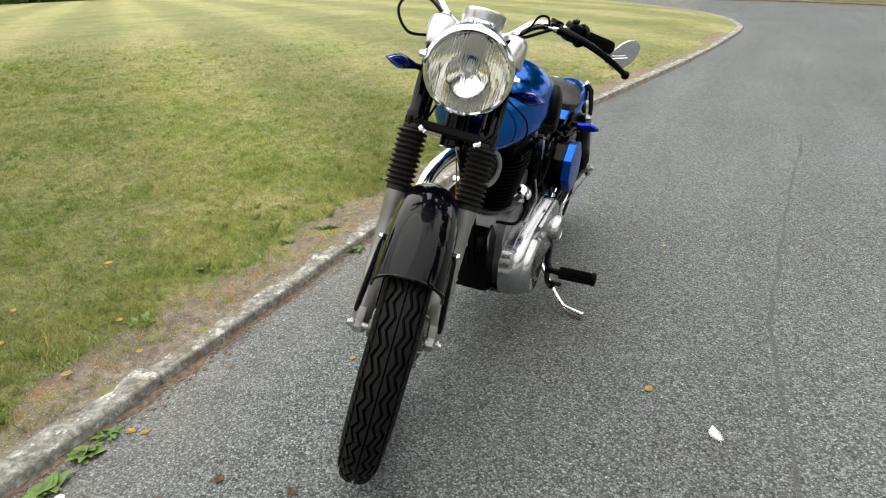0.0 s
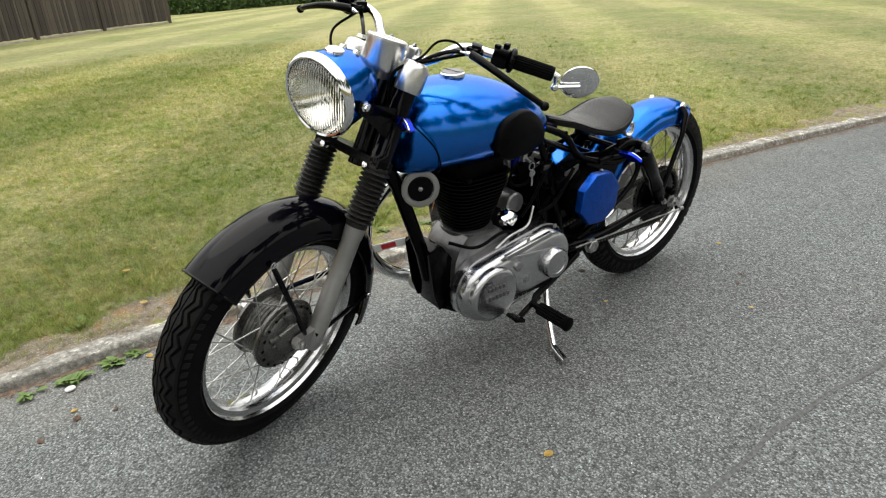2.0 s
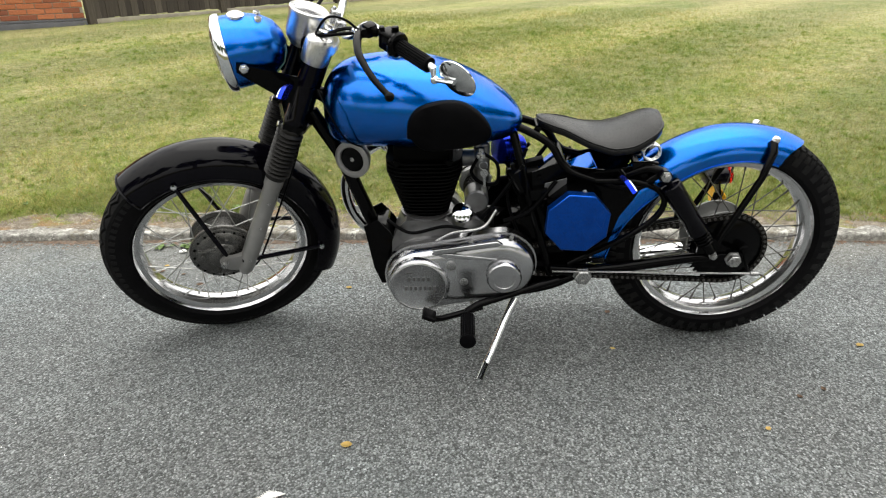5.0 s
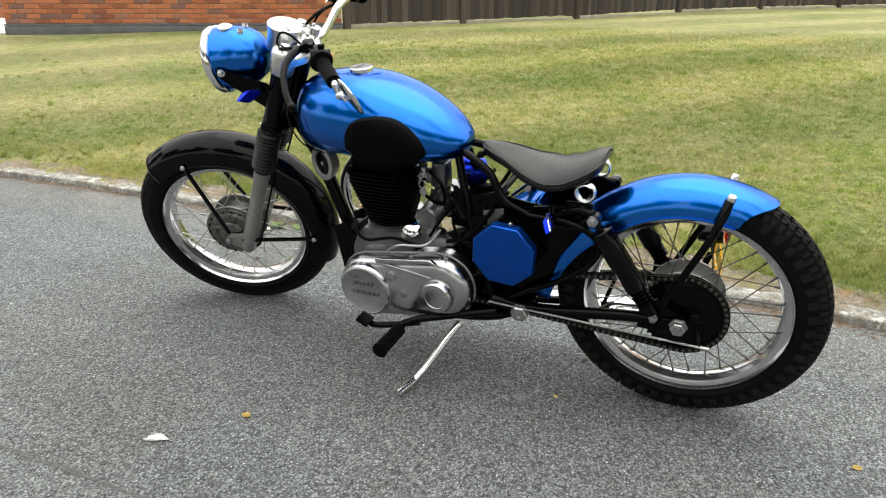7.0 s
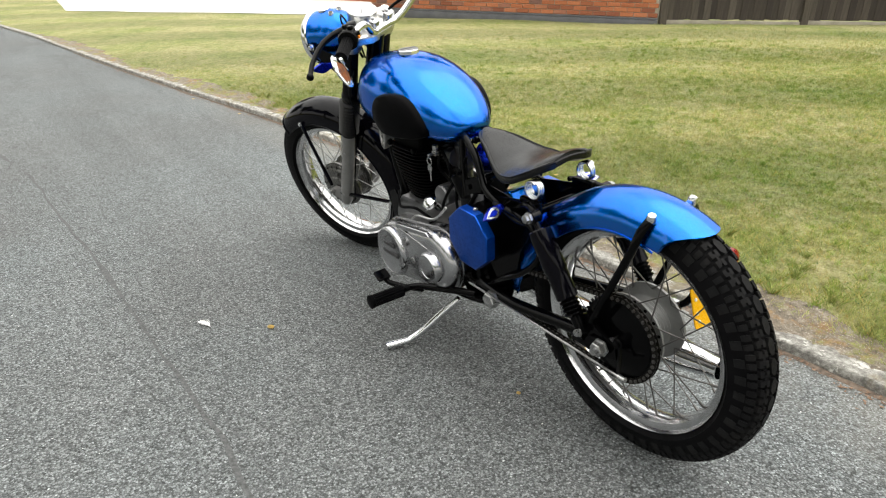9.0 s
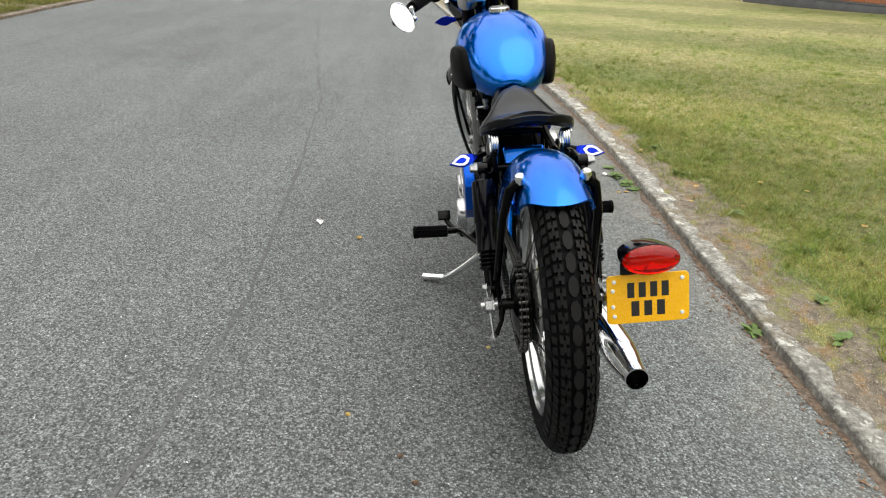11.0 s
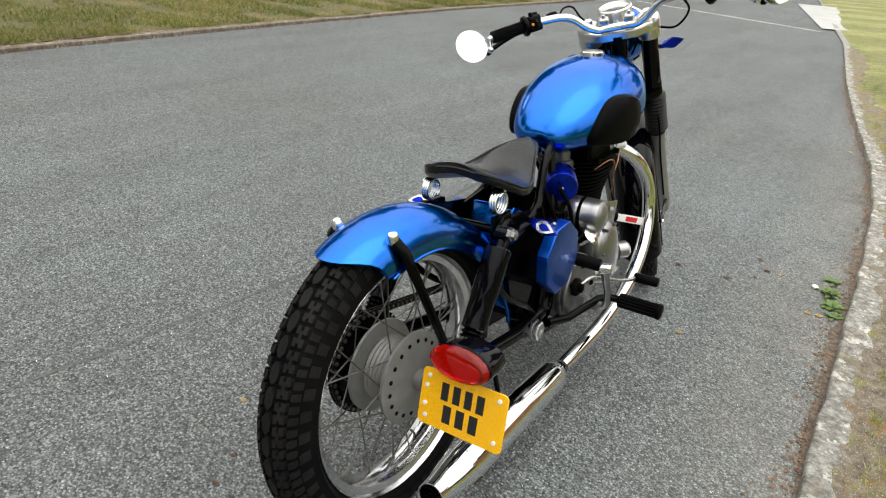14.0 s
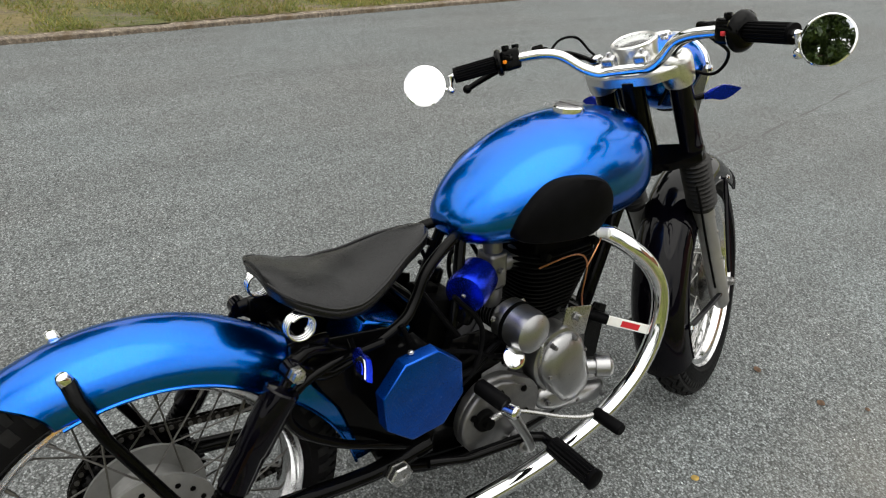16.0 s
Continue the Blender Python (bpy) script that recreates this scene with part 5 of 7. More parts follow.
lathe(b, [(0.022, -0.04), (0.025, -0.036), (0.025, 0.036), (0.02, 0.04), (0.008, 0.042), (0.006, 0.055)], axis_at((0.6, 0.055, 0.55), (0.35, 0.1, 0.9)), 18)
lathe(b, [(0.018, -0.03), (0.021, -0.026), (0.021, 0.026), (0.018, 0.03)], axis_at((0.61, -0.07, 0.55), (0.5, -0.1, 0.85)), 18)
split_parts("ignition_coil", b, M_SATIN, frame_part, "black coil under the tank's tail")

b = bm_()
box(b, (0.05, 0.105, 0.2), pose(0.985, 0, 0.31, 0, 8, 0), 0.01)
part("engine_mount", b, M_SATIN, frame_part, "black front engine mount")

# seat
def seat():
    xs = np.concatenate([np.linspace(0.552, 0.5, 7), np.linspace(0.485, 0.27, 16), np.linspace(0.262, 0.228, 6)])
    half = lambda x: float(np.interp(x, [0.228, 0.236, 0.255, 0.29, 0.33, 0.38, 0.43, 0.48, 0.52, 0.543, 0.552], [0.05, 0.08, 0.1, 0.114, 0.117, 0.106, 0.083, 0.06, 0.043, 0.028, 0.012]))
    mid = lambda x: float(np.interp(x, [0.228, 0.26, 0.3, 0.35, 0.4, 0.46, 0.52, 0.552], [0.716, 0.708, 0.69, 0.674, 0.672, 0.685, 0.706, 0.712]))
    edge = lambda x: float(np.interp(x, [0.228, 0.26, 0.31, 0.36, 0.42, 0.48, 0.552], [0.706, 0.688, 0.664, 0.655, 0.667, 0.691, 0.708]))
    rings = []
    for x in xs:
        w, zm, ze = half(x), mid(x), edge(x)
        ring = []
        for k in range(25):
            u = -1 + 2 * k / 24
            z = ze + (zm - ze) * (1 - abs(u) ** 2.0) + 0.006 * (1 - abs(u) ** 6)
            ring.append((x, w * u, z))
        low = [(x, w * 1.02, ze - 0.005), (x, w * 1.015, ze - 0.012), (x, w * 0.99, ze - 0.016), (x, w * 0.9, ze - 0.014)] + [(x, w * u, (ze + (zm - ze) * (1 - u * u)) - 0.018) for u in (0.6, 0.2, -0.2, -0.6)] + [(x, -w * 0.9, ze - 0.014), (x, -w * 0.99, ze - 0.016), (x, -w * 1.015, ze - 0.012), (x, -w * 1.02, ze - 0.005)]
        rings.append(ring + low)
    b = bm_()
    loft(b, rings)
    st = part("seat", b, M_LEATHER, bike, "black leather sprung solo saddle", None, 70)
    b = bm_()
    for s in (1, -1):
        tube(b, [(x, s * half(x) * 0.985, edge(x) + 0.002) for x in xs], 0.0035, 6)
    tube(b, [(0.228, 0.05 * u, 0.7055 + 0.005 * (1 - u * u)) for u in (-1, -0.5, 0, 0.5, 1)], 0.0035, 6)
    split_parts("seat_piping", b, M_LEATHER, st)
    b = bm_()
    box(b, (0.05, 0.05, 0.008), Matrix.Translation((0.53, 0, 0.687)), 0.003)
    tube(b, [(0.55, -0.035, 0.69), (0.55, 0.035, 0.69)], 0.008, 10)
    bolt(b, (0.552, 0.036, 0.69), YAX, 0.008, 0.008)
    part("seat_hinge", b, M_SATIN, st, "black seat nose bracket")
    for s in (1, -1):
        c = Vector((0.258, s * 0.088, 0.642))
        b = bm_()
        coil = []
        for k in range(99):
            a = 2 * math.pi * k / 28 - 0.9
            coil.append(c + Vector((0.0225 * math.cos(a), s * (-0.0105 + 0.021 * k / 98), 0.0225 * math.sin(a))))
        tube(b, coil, 0.003, 14)
        part("seat_spring", b, M_CHROME, st, "chrome torsion seat spring")


seat()

# under the seat: oil box, battery and side boxes
b = bm_()
box(b, (0.11, 0.112, 0.1), pose(0.42, 0, 0.522, 0, 24, 0), 0.008, 3)
part("oil_tank", b, M_BLUE, bike, "blue painted centre box under the seat")
b = bm_()
box(b, (0.075, 0.1, 0.13), pose(0.565, 0.0, 0.505, 0, 14, 0), 0.006)
box(b, (0.05, 0.03, 0.02), pose(0.552, 0.0, 0.58, 0, 14, 0), 0.004)
bt = part("battery", b, M_FIN, bike, "black battery in its cradle")
b = bm_()
prism(b, [(0.37, 0.5), (0.5, 0.44), (0.56, 0.46), (0.565, 0.58), (0.5, 0.605), (0.42, 0.59), (0.372, 0.585)], 0.004, Matrix.Translation((0, 0.072, 0)) @ Matrix.Rotation(radians(90), 4, "X"), 0.001, 1)
for x, z in ((0.545, 0.565), (0.4, 0.57), (0.53, 0.48)):
    bolt(b, (x, 0.072, z), YAX, 0.006, 0.006)
box(b, (0.05, 0.02, 0.03), pose(0.545, 0.08, 0.52, 0, 12, 0), 0.005)
part("carrier_plate", b, M_SATIN, bt, "black battery carrier plate")
b = bm_()
prism(b, [(0.56, 0.36), (0.62, 0.395), (0.69, 0.405), (0.7, 0.45), (0.64, 0.5), (0.56, 0.505), (0.53, 0.44)], 0.005, Matrix.Translation((0, -0.084, 0)) @ Matrix.Rotation(radians(90), 4, "X"), 0.001, 1)
for x, z in ((0.66, 0.46), (0.58, 0.48), (0.67, 0.42)):
    bolt(b, (x, -0.09, z), (0, -1, 0), 0.006, 0.006)
part("upper_engine_plate", b, M_SATIN, frame_part, "black upper engine plate")
b = bm_()
prism(b, [(-0.03, -0.035), (0.028, -0.02), (0.03, 0.03), (0.0, 0.02), (-0.03, 0.035)], 0.003, Matrix.Translation((0.502, 0.078, 0.53)) @ Matrix.Rotation(radians(-90), 4, "X"), 0.0005, 1)
part("battery_plate", b, M_GREYPAINT, bt, "grey painted bracket plate")
for s in (1, -1):
    b = bm_()
    o = [(0.0895 * math.cos(math.pi / 8 + k * math.pi / 4), 0.0895 * math.sin(math.pi / 8 + k * math.pi / 4)) for k in range(8)]
    M = Matrix.Translation((0.447, s * 0.135, 0.468)) @ Matrix.Rotation(radians(-90 * s), 4, "X") @ Matrix.Rotation(radians(-4 * s), 4, "Z")
    prism(b, o, 0.028, M, 0.004, 3)
    ob = part("side_box", b, M_BOXBLUE, bike, "octagonal blue side box")
    b = bm_()
    prism(b, [(x * 0.95, y * 0.95) for x, y in o], 0.055, Matrix.Translation((0.447, s * 0.08, 0.468)) @ Matrix.Rotation(radians(-90 * s), 4, "X") @ Matrix.Rotation(radians(-4 * s), 4, "Z"), 0.004, 1)
    part("box_body", b, M_SATIN, ob, "black box behind the blue lid")
    b = bm_()
    for a in (100, 280):
        bolt(b, (0.447 + 0.095 * math.cos(radians(a)) * 0.9, s * 0.14, 0.468 + 0.095 * math.sin(radians(a)) * 0.9), (math.cos(radians(a)), 0, math.sin(radians(a))), 0.005, 0.004)
    split_parts("box_screw", b, M_STEEL, ob)
b = bm_()
tube(b, [(0.47, 0.05, 0.6), (0.55, 0.065, 0.5), (0.62, 0.06, 0.42), (0.66, 0.05, 0.4)], 0.005, 8, 4)
tube(b, [(0.58, 0.05, 0.64), (0.63, 0.06, 0.52), (0.6, 0.07, 0.4), (0.56, 0.08, 0.33)], 0.0045, 8, 4)
tube(b, [(0.5, -0.07, 0.62), (0.58, -0.08, 0.5), (0.64, -0.07, 0.44)], 0.006, 8, 4)
tube(b, [(0.44, -0.1, 0.585), (0.5, -0.11, 0.43), (0.6, -0.1, 0.42), (0.68, -0.09, 0.46)], 0.005, 8, 4)
tube(b, [(0.56, -0.09, 0.6), (0.62, -0.1, 0.52), (0.6, -0.11, 0.44), (0.55, -0.11, 0.4)], 0.0055, 8, 4)
tube(b, [(0.52, -0.1, 0.5), (0.6, -0.105, 0.47), (0.67, -0.1, 0.43), (0.73, -0.09, 0.43)], 0.005, 8, 4)
tube(b, [(0.52, -0.1, 0.44), (0.58, -0.11, 0.43), (0.66, -0.095, 0.46), (0.74, -0.08, 0.45)], 0.005, 8, 4)
tube(b, [(0.59, 0.07, 0.6), (0.66, 0.08, 0.5), (0.7, 0.07, 0.44)], 0.005, 8, 4)
tube(b, [(0.5, 0.085, 0.56), (0.57, 0.09, 0.47), (0.64, 0.085, 0.44)], 0.006, 8, 4)
split_parts("hose", b, M_RUBBER, bike, "black wiring and hoses")

# engine
b = bm_()
prism(b, [(0.64, 0.22), (0.68, 0.17), (0.8, 0.15), (0.91, 0.17), (0.95, 0.24), (0.962, 0.32), (0.958, 0.37), (0.938, 0.415), (0.915, 0.438), (0.8, 0.438), (0.77, 0.415), (0.74, 0.37), (0.68, 0.35), (0.64, 0.3)], 0.16, Matrix.Translation((0, 0.08, 0)) @ Matrix.Rotation(radians(90), 4, "X"), 0.024, 4)
lathe(b, [(0.075, 0.0), (0.078, 0.003), (0.078, 0.012), (0.07, 0.014)], axis_at((0.857, 0, 0.428), (0, 0, 1)), 32)
lathe(b, [(0.09, -0.085), (0.098, -0.08), (0.098, 0.08), (0.09, 0.084)], axis_at((0.865, 0, 0.29), YAX), 32)
part("crankcase", b, M_CAST, bike, "cast aluminium crankcase")
b = bm_()
lathe(b, [(0.062, 0), (0.062, 0.012), (0.05, 0.013), (0.066, 0.2)], axis_at((0.855, 0, 0.43), (0.0, 0, 1)), 28)
box(b, (0.16, 0.15, 0.05), Matrix.Translation((0.86, 0, 0.635)), 0.012, 3)
cyl = part("cylinder_barrel", b, M_FIN, bike, "black finned cylinder")


def fin_outline(hx, hy, r):
    o = []
    for cx, cy, a0 in ((hx - r, hy - r, 0), (-hx + r, hy - r, 90), (-hx + r, -hy + r, 180), (hx - r, -hy + r, 270)):
        for k in range(5):
            a = radians(a0 + 22.5 * k)
            o.append((cx + r * math.cos(a), cy + r * math.sin(a)))
    return o


for k in range(15):
    z = 0.447 + 0.0118 * k
    g_ = 0.66 + 0.4 * min(1, k / 11)
    b = bm_()
    prism(b, fin_outline(0.1 * g_, 0.09 * g_, 0.058 * g_), 0.0032, Matrix.Translation((0.86, 0, z)), 0.001, 1)
    part("cooling_fin", b, M_FIN, cyl)
b = bm_()
for s in (1, -1):
    box(b, (0.055, 0.11, 0.035), Matrix.Translation((0.86 + s * 0.042, 0, 0.655)), 0.01, 3)
head = part("rocker_cover", b, M_ALLOY, bike, "alloy rocker covers under the tank")
b = bm_()
for s in (1, -1):
    for x in (0.79, 0.93):
        bolt(b, (x, s * 0.088, 0.62), (0, s, 0), 0.009, 0.012)
split_parts("head_nut", b, M_FIN, head)
cable([(0.77, -0.095, 0.6), (0.86, -0.105, 0.61), (0.9, -0.105, 0.58), (0.9, -0.1, 0.5), (0.92, -0.09, 0.455)], 0.002, None, M_COPPER, "thin copper oil pipe")
cable([(0.9, -0.105, 0.57), (0.92, -0.105, 0.6), (0.96, -0.09, 0.63)], 0.002, None, M_COPPER, "thin copper oil pipe")
b = bm_()
lathe(b, [(0.01, 0), (0.01, 0.02), (0.014, 0.021), (0.014, 0.026), (0.011, 0.028), (0.014, 0.032), (0.011, 0.036), (0.011, 0.055), (0.005, 0.06)], axis_at((0.93, -0.06, 0.63), (0.45, -0.8, 0.1)), 12)
part("spark_plug", b, M_DIAL, head, "white spark plug insulator")


def hull_outline(c1, r1, c2, r2, n=20):
    """The outline of two discs joined by their tangents."""
    c1, c2 = Vector(c1), Vector(c2)
    d = c2 - c1
    base = math.atan2(d.y, d.x)
    t = math.acos(max(-1, min(1, (r1 - r2) / d.length)))
    o = []
    for k in range(n + 1):
        a = base - t + 2 * t * k / n
        o.append((c2.x + r2 * math.cos(a), c2.y + r2 * math.sin(a)))
    for k in range(n + 1):
        a = base + t + (2 * math.pi - 2 * t) * k / n
        o.append((c1.x + r1 * math.cos(a), c1.y + r1 * math.sin(a)))
    return o


SIDE = Matrix.Rotation(radians(90), 4, "X")


def left_plate(bm, outline, y0, h, bev, seg=3):
    """A plate standing off the left side from y0 outwards."""
    return prism(bm, [(x, z) for x, z in outline], h, Matrix(((1, 0, 0, 0), (0, 0, 1, y0), (0, 1, 0, 0), (0, 0, 0, 1))), bev, seg)


def right_plate(bm, outline, y0, h, bev, seg=3):
    return prism(bm, [(x, z) for x, z in outline], h, Matrix(((1, 0, 0, 0), (0, 0, -1, y0), (0, 1, 0, 0), (0, 0, 0, 1))), bev, seg)


def dome_plate(bm, outline, y0, h, flat=0.35):
    """A convex cover on the right side, rising from its rim at y0."""
    cx, cz = sum(p[0] for p in outline) / len(outline), sum(p[1] for p in outline) / len(outline)
    rings = [[(x, y0 + 0.02, z) for x, z in outline]]
    for k in range(8):
        a = radians(90 * k / 7)
        q = flat + (1 - flat) * math.cos(a) if k < 7 else flat * 0.5
        rings.append([(cx + (x - cx) * q, y0 - h * (math.sin(a) if k < 7 else 1.02), cz + (z - cz) * q) for x, z in outline])
    rings.append([(cx + (x - cx) * 0.02, y0 - h * 1.03, cz + (z - cz) * 0.02) for x, z in outline])
    loft(bm, rings)


FC, BC = (0.878, 0.275), (0.647, 0.315)
b = bm_()
left_plate(b, hull_outline(FC, 0.104, BC, 0.103), 0.082, 0.03, 0.004, 2)
loft(b, [[(x, y, z) for x, z in hull_outline(FC, 0.1 - q, BC, 0.099 - q, 28)] for q, y in ((0.0, 0.11), (0.0005, 0.124), (0.003, 0.136), (0.008, 0.146), (0.016, 0.1535), (0.027, 0.158), (0.042, 0.1605), (0.07, 0.1615))])
cover = part("primary_cover", b, M_ALLOY, bike, "polished alloy primary chaincase")
b = bm_()
lathe(b, [(0.088, 0.12), (0.087, 0.16), (0.083, 0.169), (0.078, 0.1735), (0.075, 0.1745), (0.073, 0.173), (0.0, 0.1735)], axis_at((FC[0], 0, FC[1]), YAX), 48)
alt = part("alternator_cap", b, M_ALLOY, cover, "round polished alternator cap")
b = bm_()
lathe(b, [(0.05, 0.145), (0.049, 0.178), (0.044, 0.184), (0.031, 0.185), (0.03, 0.183), (0.0, 0.183)], axis_at((BC[0] - 0.007, 0, BC[1] - 0.008), YAX), 36)
part("clutch_boss", b, M_ALLOY, cover, "round raised clutch boss")
b = bm_()
left_plate(b, [(0.84, 0.388), (0.66, 0.415), (0.645, 0.405), (0.66, 0.4), (0.83, 0.372)], 0.152, 0.012, 0.004)
left_plate(b, [(0.84, 0.375), (0.8, 0.378), (0.66, 0.36), (0.66, 0.353), (0.8, 0.362)], 0.152, 0.011, 0.003)
split_parts("raised_rib", b, M_ALLOY, cover, "tapered raised ribs")
b = bm_()
bolt(b, (0.788, 0.157, 0.339), YAX, 0.014, 0.01, 18)
bolt(b, (0.752, 0.157, 0.285), YAX, 0.012, 0.005, 18)
for x, z in ((0.62, 0.415), (0.73, 0.4), (0.556, 0.3), (0.6, 0.232), (0.73, 0.2)):
    bolt(b, (x, 0.138, z), YAX, 0.005, 0.004, 10)
split_parts("cover_screw", b, M_STEEL, cover, "chaincase screws")
# worn raised marks
b = bm_()
for z, x0, x1, hh in ((0.302, 0.905, 0.852, 0.013), (0.272, 0.915, 0.835, 0.014)):
    n = 5 if z > 0.29 else 7
    for k in range(n):
        xx = x0 + (x1 - x0) * k / (n - 1)
        box(b, (0.008, 0.002, hh), Matrix.Translation((xx, 0.1745, z)), 0.0006, 1)
box(b, (0.018, 0.002, 0.005), Matrix.Translation((0.905, 0.1745, 0.322)), 0.0006, 1)
split_parts("raised_mark", b, M_CAST, alt, "worn raised marks on the cap")

# right side: timing chest, gearbox
b = bm_()
right_plate(b, hull_outline((0.822, 0.378), 0.072, (0.865, 0.3), 0.058, 16), -0.07, 0.05, 0.008, 2)
dome_plate(b, hull_outline((0.828, 0.374), 0.066, (0.863, 0.3), 0.054, 16), -0.12, 0.03)
timing = part("timing_cover", b, M_DULL, bike, "polished alloy timing cover", None, 50)
b = bm_()
right_plate(b, hull_outline((0.795, 0.28), 0.034, (0.965, 0.232), 0.032, 12), -0.07, 0.045, 0.006, 2)
dome_plate(b, hull_outline((0.797, 0.28), 0.029, (0.963, 0.232), 0.027, 12), -0.112, 0.026)
part("oil_pump_cover", b, M_DULL, timing, "polished oil pump cover")
b = bm_()
lathe(b, [(0.02, 0), (0.02, 0.03), (0.027, 0.031), (0.027, 0.062), (0.02, 0.07), (0.012, 0.072)], axis_at((0.925, -0.1, 0.305), (0.75, -0.6, 0.05)), 20)
part("oil_filter_cap", b, M_DULL, timing, "bright end plug")
b = bm_()
for x, z in ((0.79, 0.425), (0.848, 0.428), (0.88, 0.39), (0.78, 0.355), (0.83, 0.34), (0.895, 0.32), (0.835, 0.275)):
    bolt(b, (x, -0.128, z), (0, -1, 0), 0.005, 0.016)
for x, z in ((0.785, 0.283), (0.965, 0.232), (0.88, 0.25)):
    bolt(b, (x, -0.135, z), (0, -1, 0), 0.006, 0.006)
split_parts("timing_screw", b, M_CAST, timing, "dark timing cover screws")
b = bm_()
tube(b, [(0.775, -0.1, 0.33), (0.765, -0.12, 0.38), (0.775, -0.115, 0.43), (0.8, -0.1, 0.46)], 0.0045, 8, 4)
part("oil_pipe", b, M_STEEL, timing, "thin steel oil pipe")
DY = axis_at((0.716, 0, 0.486), (0.02, -1, 0.02))
b = bm_()
lathe(b, [(0.03, -0.06), (0.034, -0.055), (0.034, 0.055), (0.031, 0.06), (0.031, 0.07)], DY, 28)
dyn = part("dynamo", b, M_CAST, bike, "dull grey cylindrical dynamo behind the barrel")
b = bm_()
for k in range(6):
    lathe(b, [(0.0342, 0.002 + 0.009 * k), (0.0352, 0.003 + 0.009 * k), (0.0352, 0.007 + 0.009 * k), (0.0342, 0.008 + 0.009 * k)], DY, 26, False)
split_parts("dynamo_band", b, M_FIN, dyn, "dark clamp ring")
b = bm_()
lathe(b, [(0.038, 0.066), (0.0475, 0.068), (0.0475, 0.088), (0.046, 0.09), (0.046, 0.13), (0.042, 0.146), (0.03, 0.155), (0.0, 0.159)], DY, 36)
dis = part("distributor", b, M_DULL, dyn, "polished domed contact breaker housing")
b = bm_()
lathe(b, [(0.0465, 0.091), (0.0485, 0.092), (0.0485, 0.1), (0.0465, 0.101)], DY, 36, False)
part("clip_band", b, M_FIN, dis, "black clip band")
b = bm_()
for a in (40, 160, 280):
    bolt(b, DY @ Vector((0.046 * math.cos(radians(a)), 0.046 * math.sin(radians(a)), 0.07)), (0, -1, 0), 0.006, 0.006)
split_parts("distributor_screw", b, M_STEEL, dis)
b = bm_()
lathe(b, [(0.012, -0.03), (0.012, 0), (0.026, 0.002), (0.03, 0.008), (0.028, 0.018), (0.018, 0.025), (0.001, 0.027)], axis_at((0.755, 0.065, 0.45), (0.1, 0.6, 0.75)), 28)
part("breather_cap", b, M_CHROME, bike, "domed chrome breather cap")
b = bm_()
right_plate(b, hull_outline((0.648, 0.305), 0.092, (0.7, 0.3), 0.07), -0.098, 0.021, 0.01, 4)
right_plate(b, hull_outline((0.64, 0.305), 0.085, (0.695, 0.3), 0.058), -0.118, 0.014, 0.007, 3)
gb = part("gearbox", b, M_CAST, bike, "cast alloy gearbox end cover")
b = bm_()
for x, z in ((0.58, 0.335), (0.595, 0.24), (0.67, 0.235), (0.712, 0.353), (0.65, 0.366), (0.722, 0.29)):
    bolt(b, (x, -0.133, z), (0, -1, 0), 0.006, 0.005)
lathe(b, [(0.024, -0.006), (0.024, 0.012), (0.021, 0.016), (0.013, 0.017), (0.012, 0.026), (0.004, 0.028)], axis_at((0.606, -0.13, 0.322), (0, -1, 0)), 22)
split_parts("gearbox_screw", b, M_FIN, gb)
b = bm_()
lathe(b, [(0.01, -0.03), (0.011, 0), (0.021, 0.002), (0.0235, 0.007), (0.0235, 0.012), (0.018, 0.016), (0.001, 0.018)], axis_at((0.675, -0.132, 0.44), (-0.1, -0.72, 0.7)), 26)
part("filler_knob", b, M_CHROME, gb, "round chrome filler cap")
# carburettor and filter
b = bm_()
lathe(b, [(0.03, 0.0), (0.024, 0.01), (0.022, 0.05), (0.03, 0.055), (0.03, 0.06)], axis_at((0.77, -0.01, 0.59), (-1, 0, 0.05)), 20)
box(b, (0.045, 0.05, 0.08), Matrix.Translation((0.7, -0.03, 0.595)), 0.01, 3)
lathe(b, [(0.02, 0), (0.02, 0.045), (0.016, 0.05)], axis_at((0.7, -0.03, 0.63), (0, 0, 1)), 16)
lathe(b, [(0.024, 0), (0.022, -0.04), (0.012, -0.048)], axis_at((0.7, -0.03, 0.555), (0, 0, 1)), 16)
bolt(b, (0.7, -0.056, 0.6), (0, -1, 0), 0.006, 0.01)
carb = part("carburettor", b, M_CAST, bike, "cast alloy carburettor")
b = bm_()
lathe(b, [(0.03, 0.0), (0.041, 0.004), (0.042, 0.01), (0.042, 0.068), (0.039, 0.076), (0.014, 0.08), (0.0, 0.08)], axis_at((0.655, -0.045, 0.6), (-0.85, -0.5, -0.12)), 30)
flt = part("air_filter", b, M_ANOD, carb, "blue round air filter cap")
b = bm_()
bolt(b, Vector((0.655, -0.045, 0.6)) + Vector((-0.85, -0.5, -0.12)).normalized() * 0.079, (-0.85, -0.5, -0.12), 0.004, 0.003)
part("filter_screw", b, M_STEEL, flt)
cable([(0.7, 0.05, 0.63), (0.66, 0.06, 0.6), (0.66, 0.05, 0.54), (0.7, 0.03, 0.53), (0.73, 0.045, 0.57), (0.71, 0.055, 0.62)], 0.005, None, M_RUBBER, "black fuel hose loop")
cable([(0.97, 0.06, 0.43), (0.9, 0.1, 0.41), (0.8, 0.1, 0.43), (0.7, 0.08, 0.4), (0.62, 0.07, 0.42)], 0.005, None, M_RUBBER, "black cable across the crankcase")
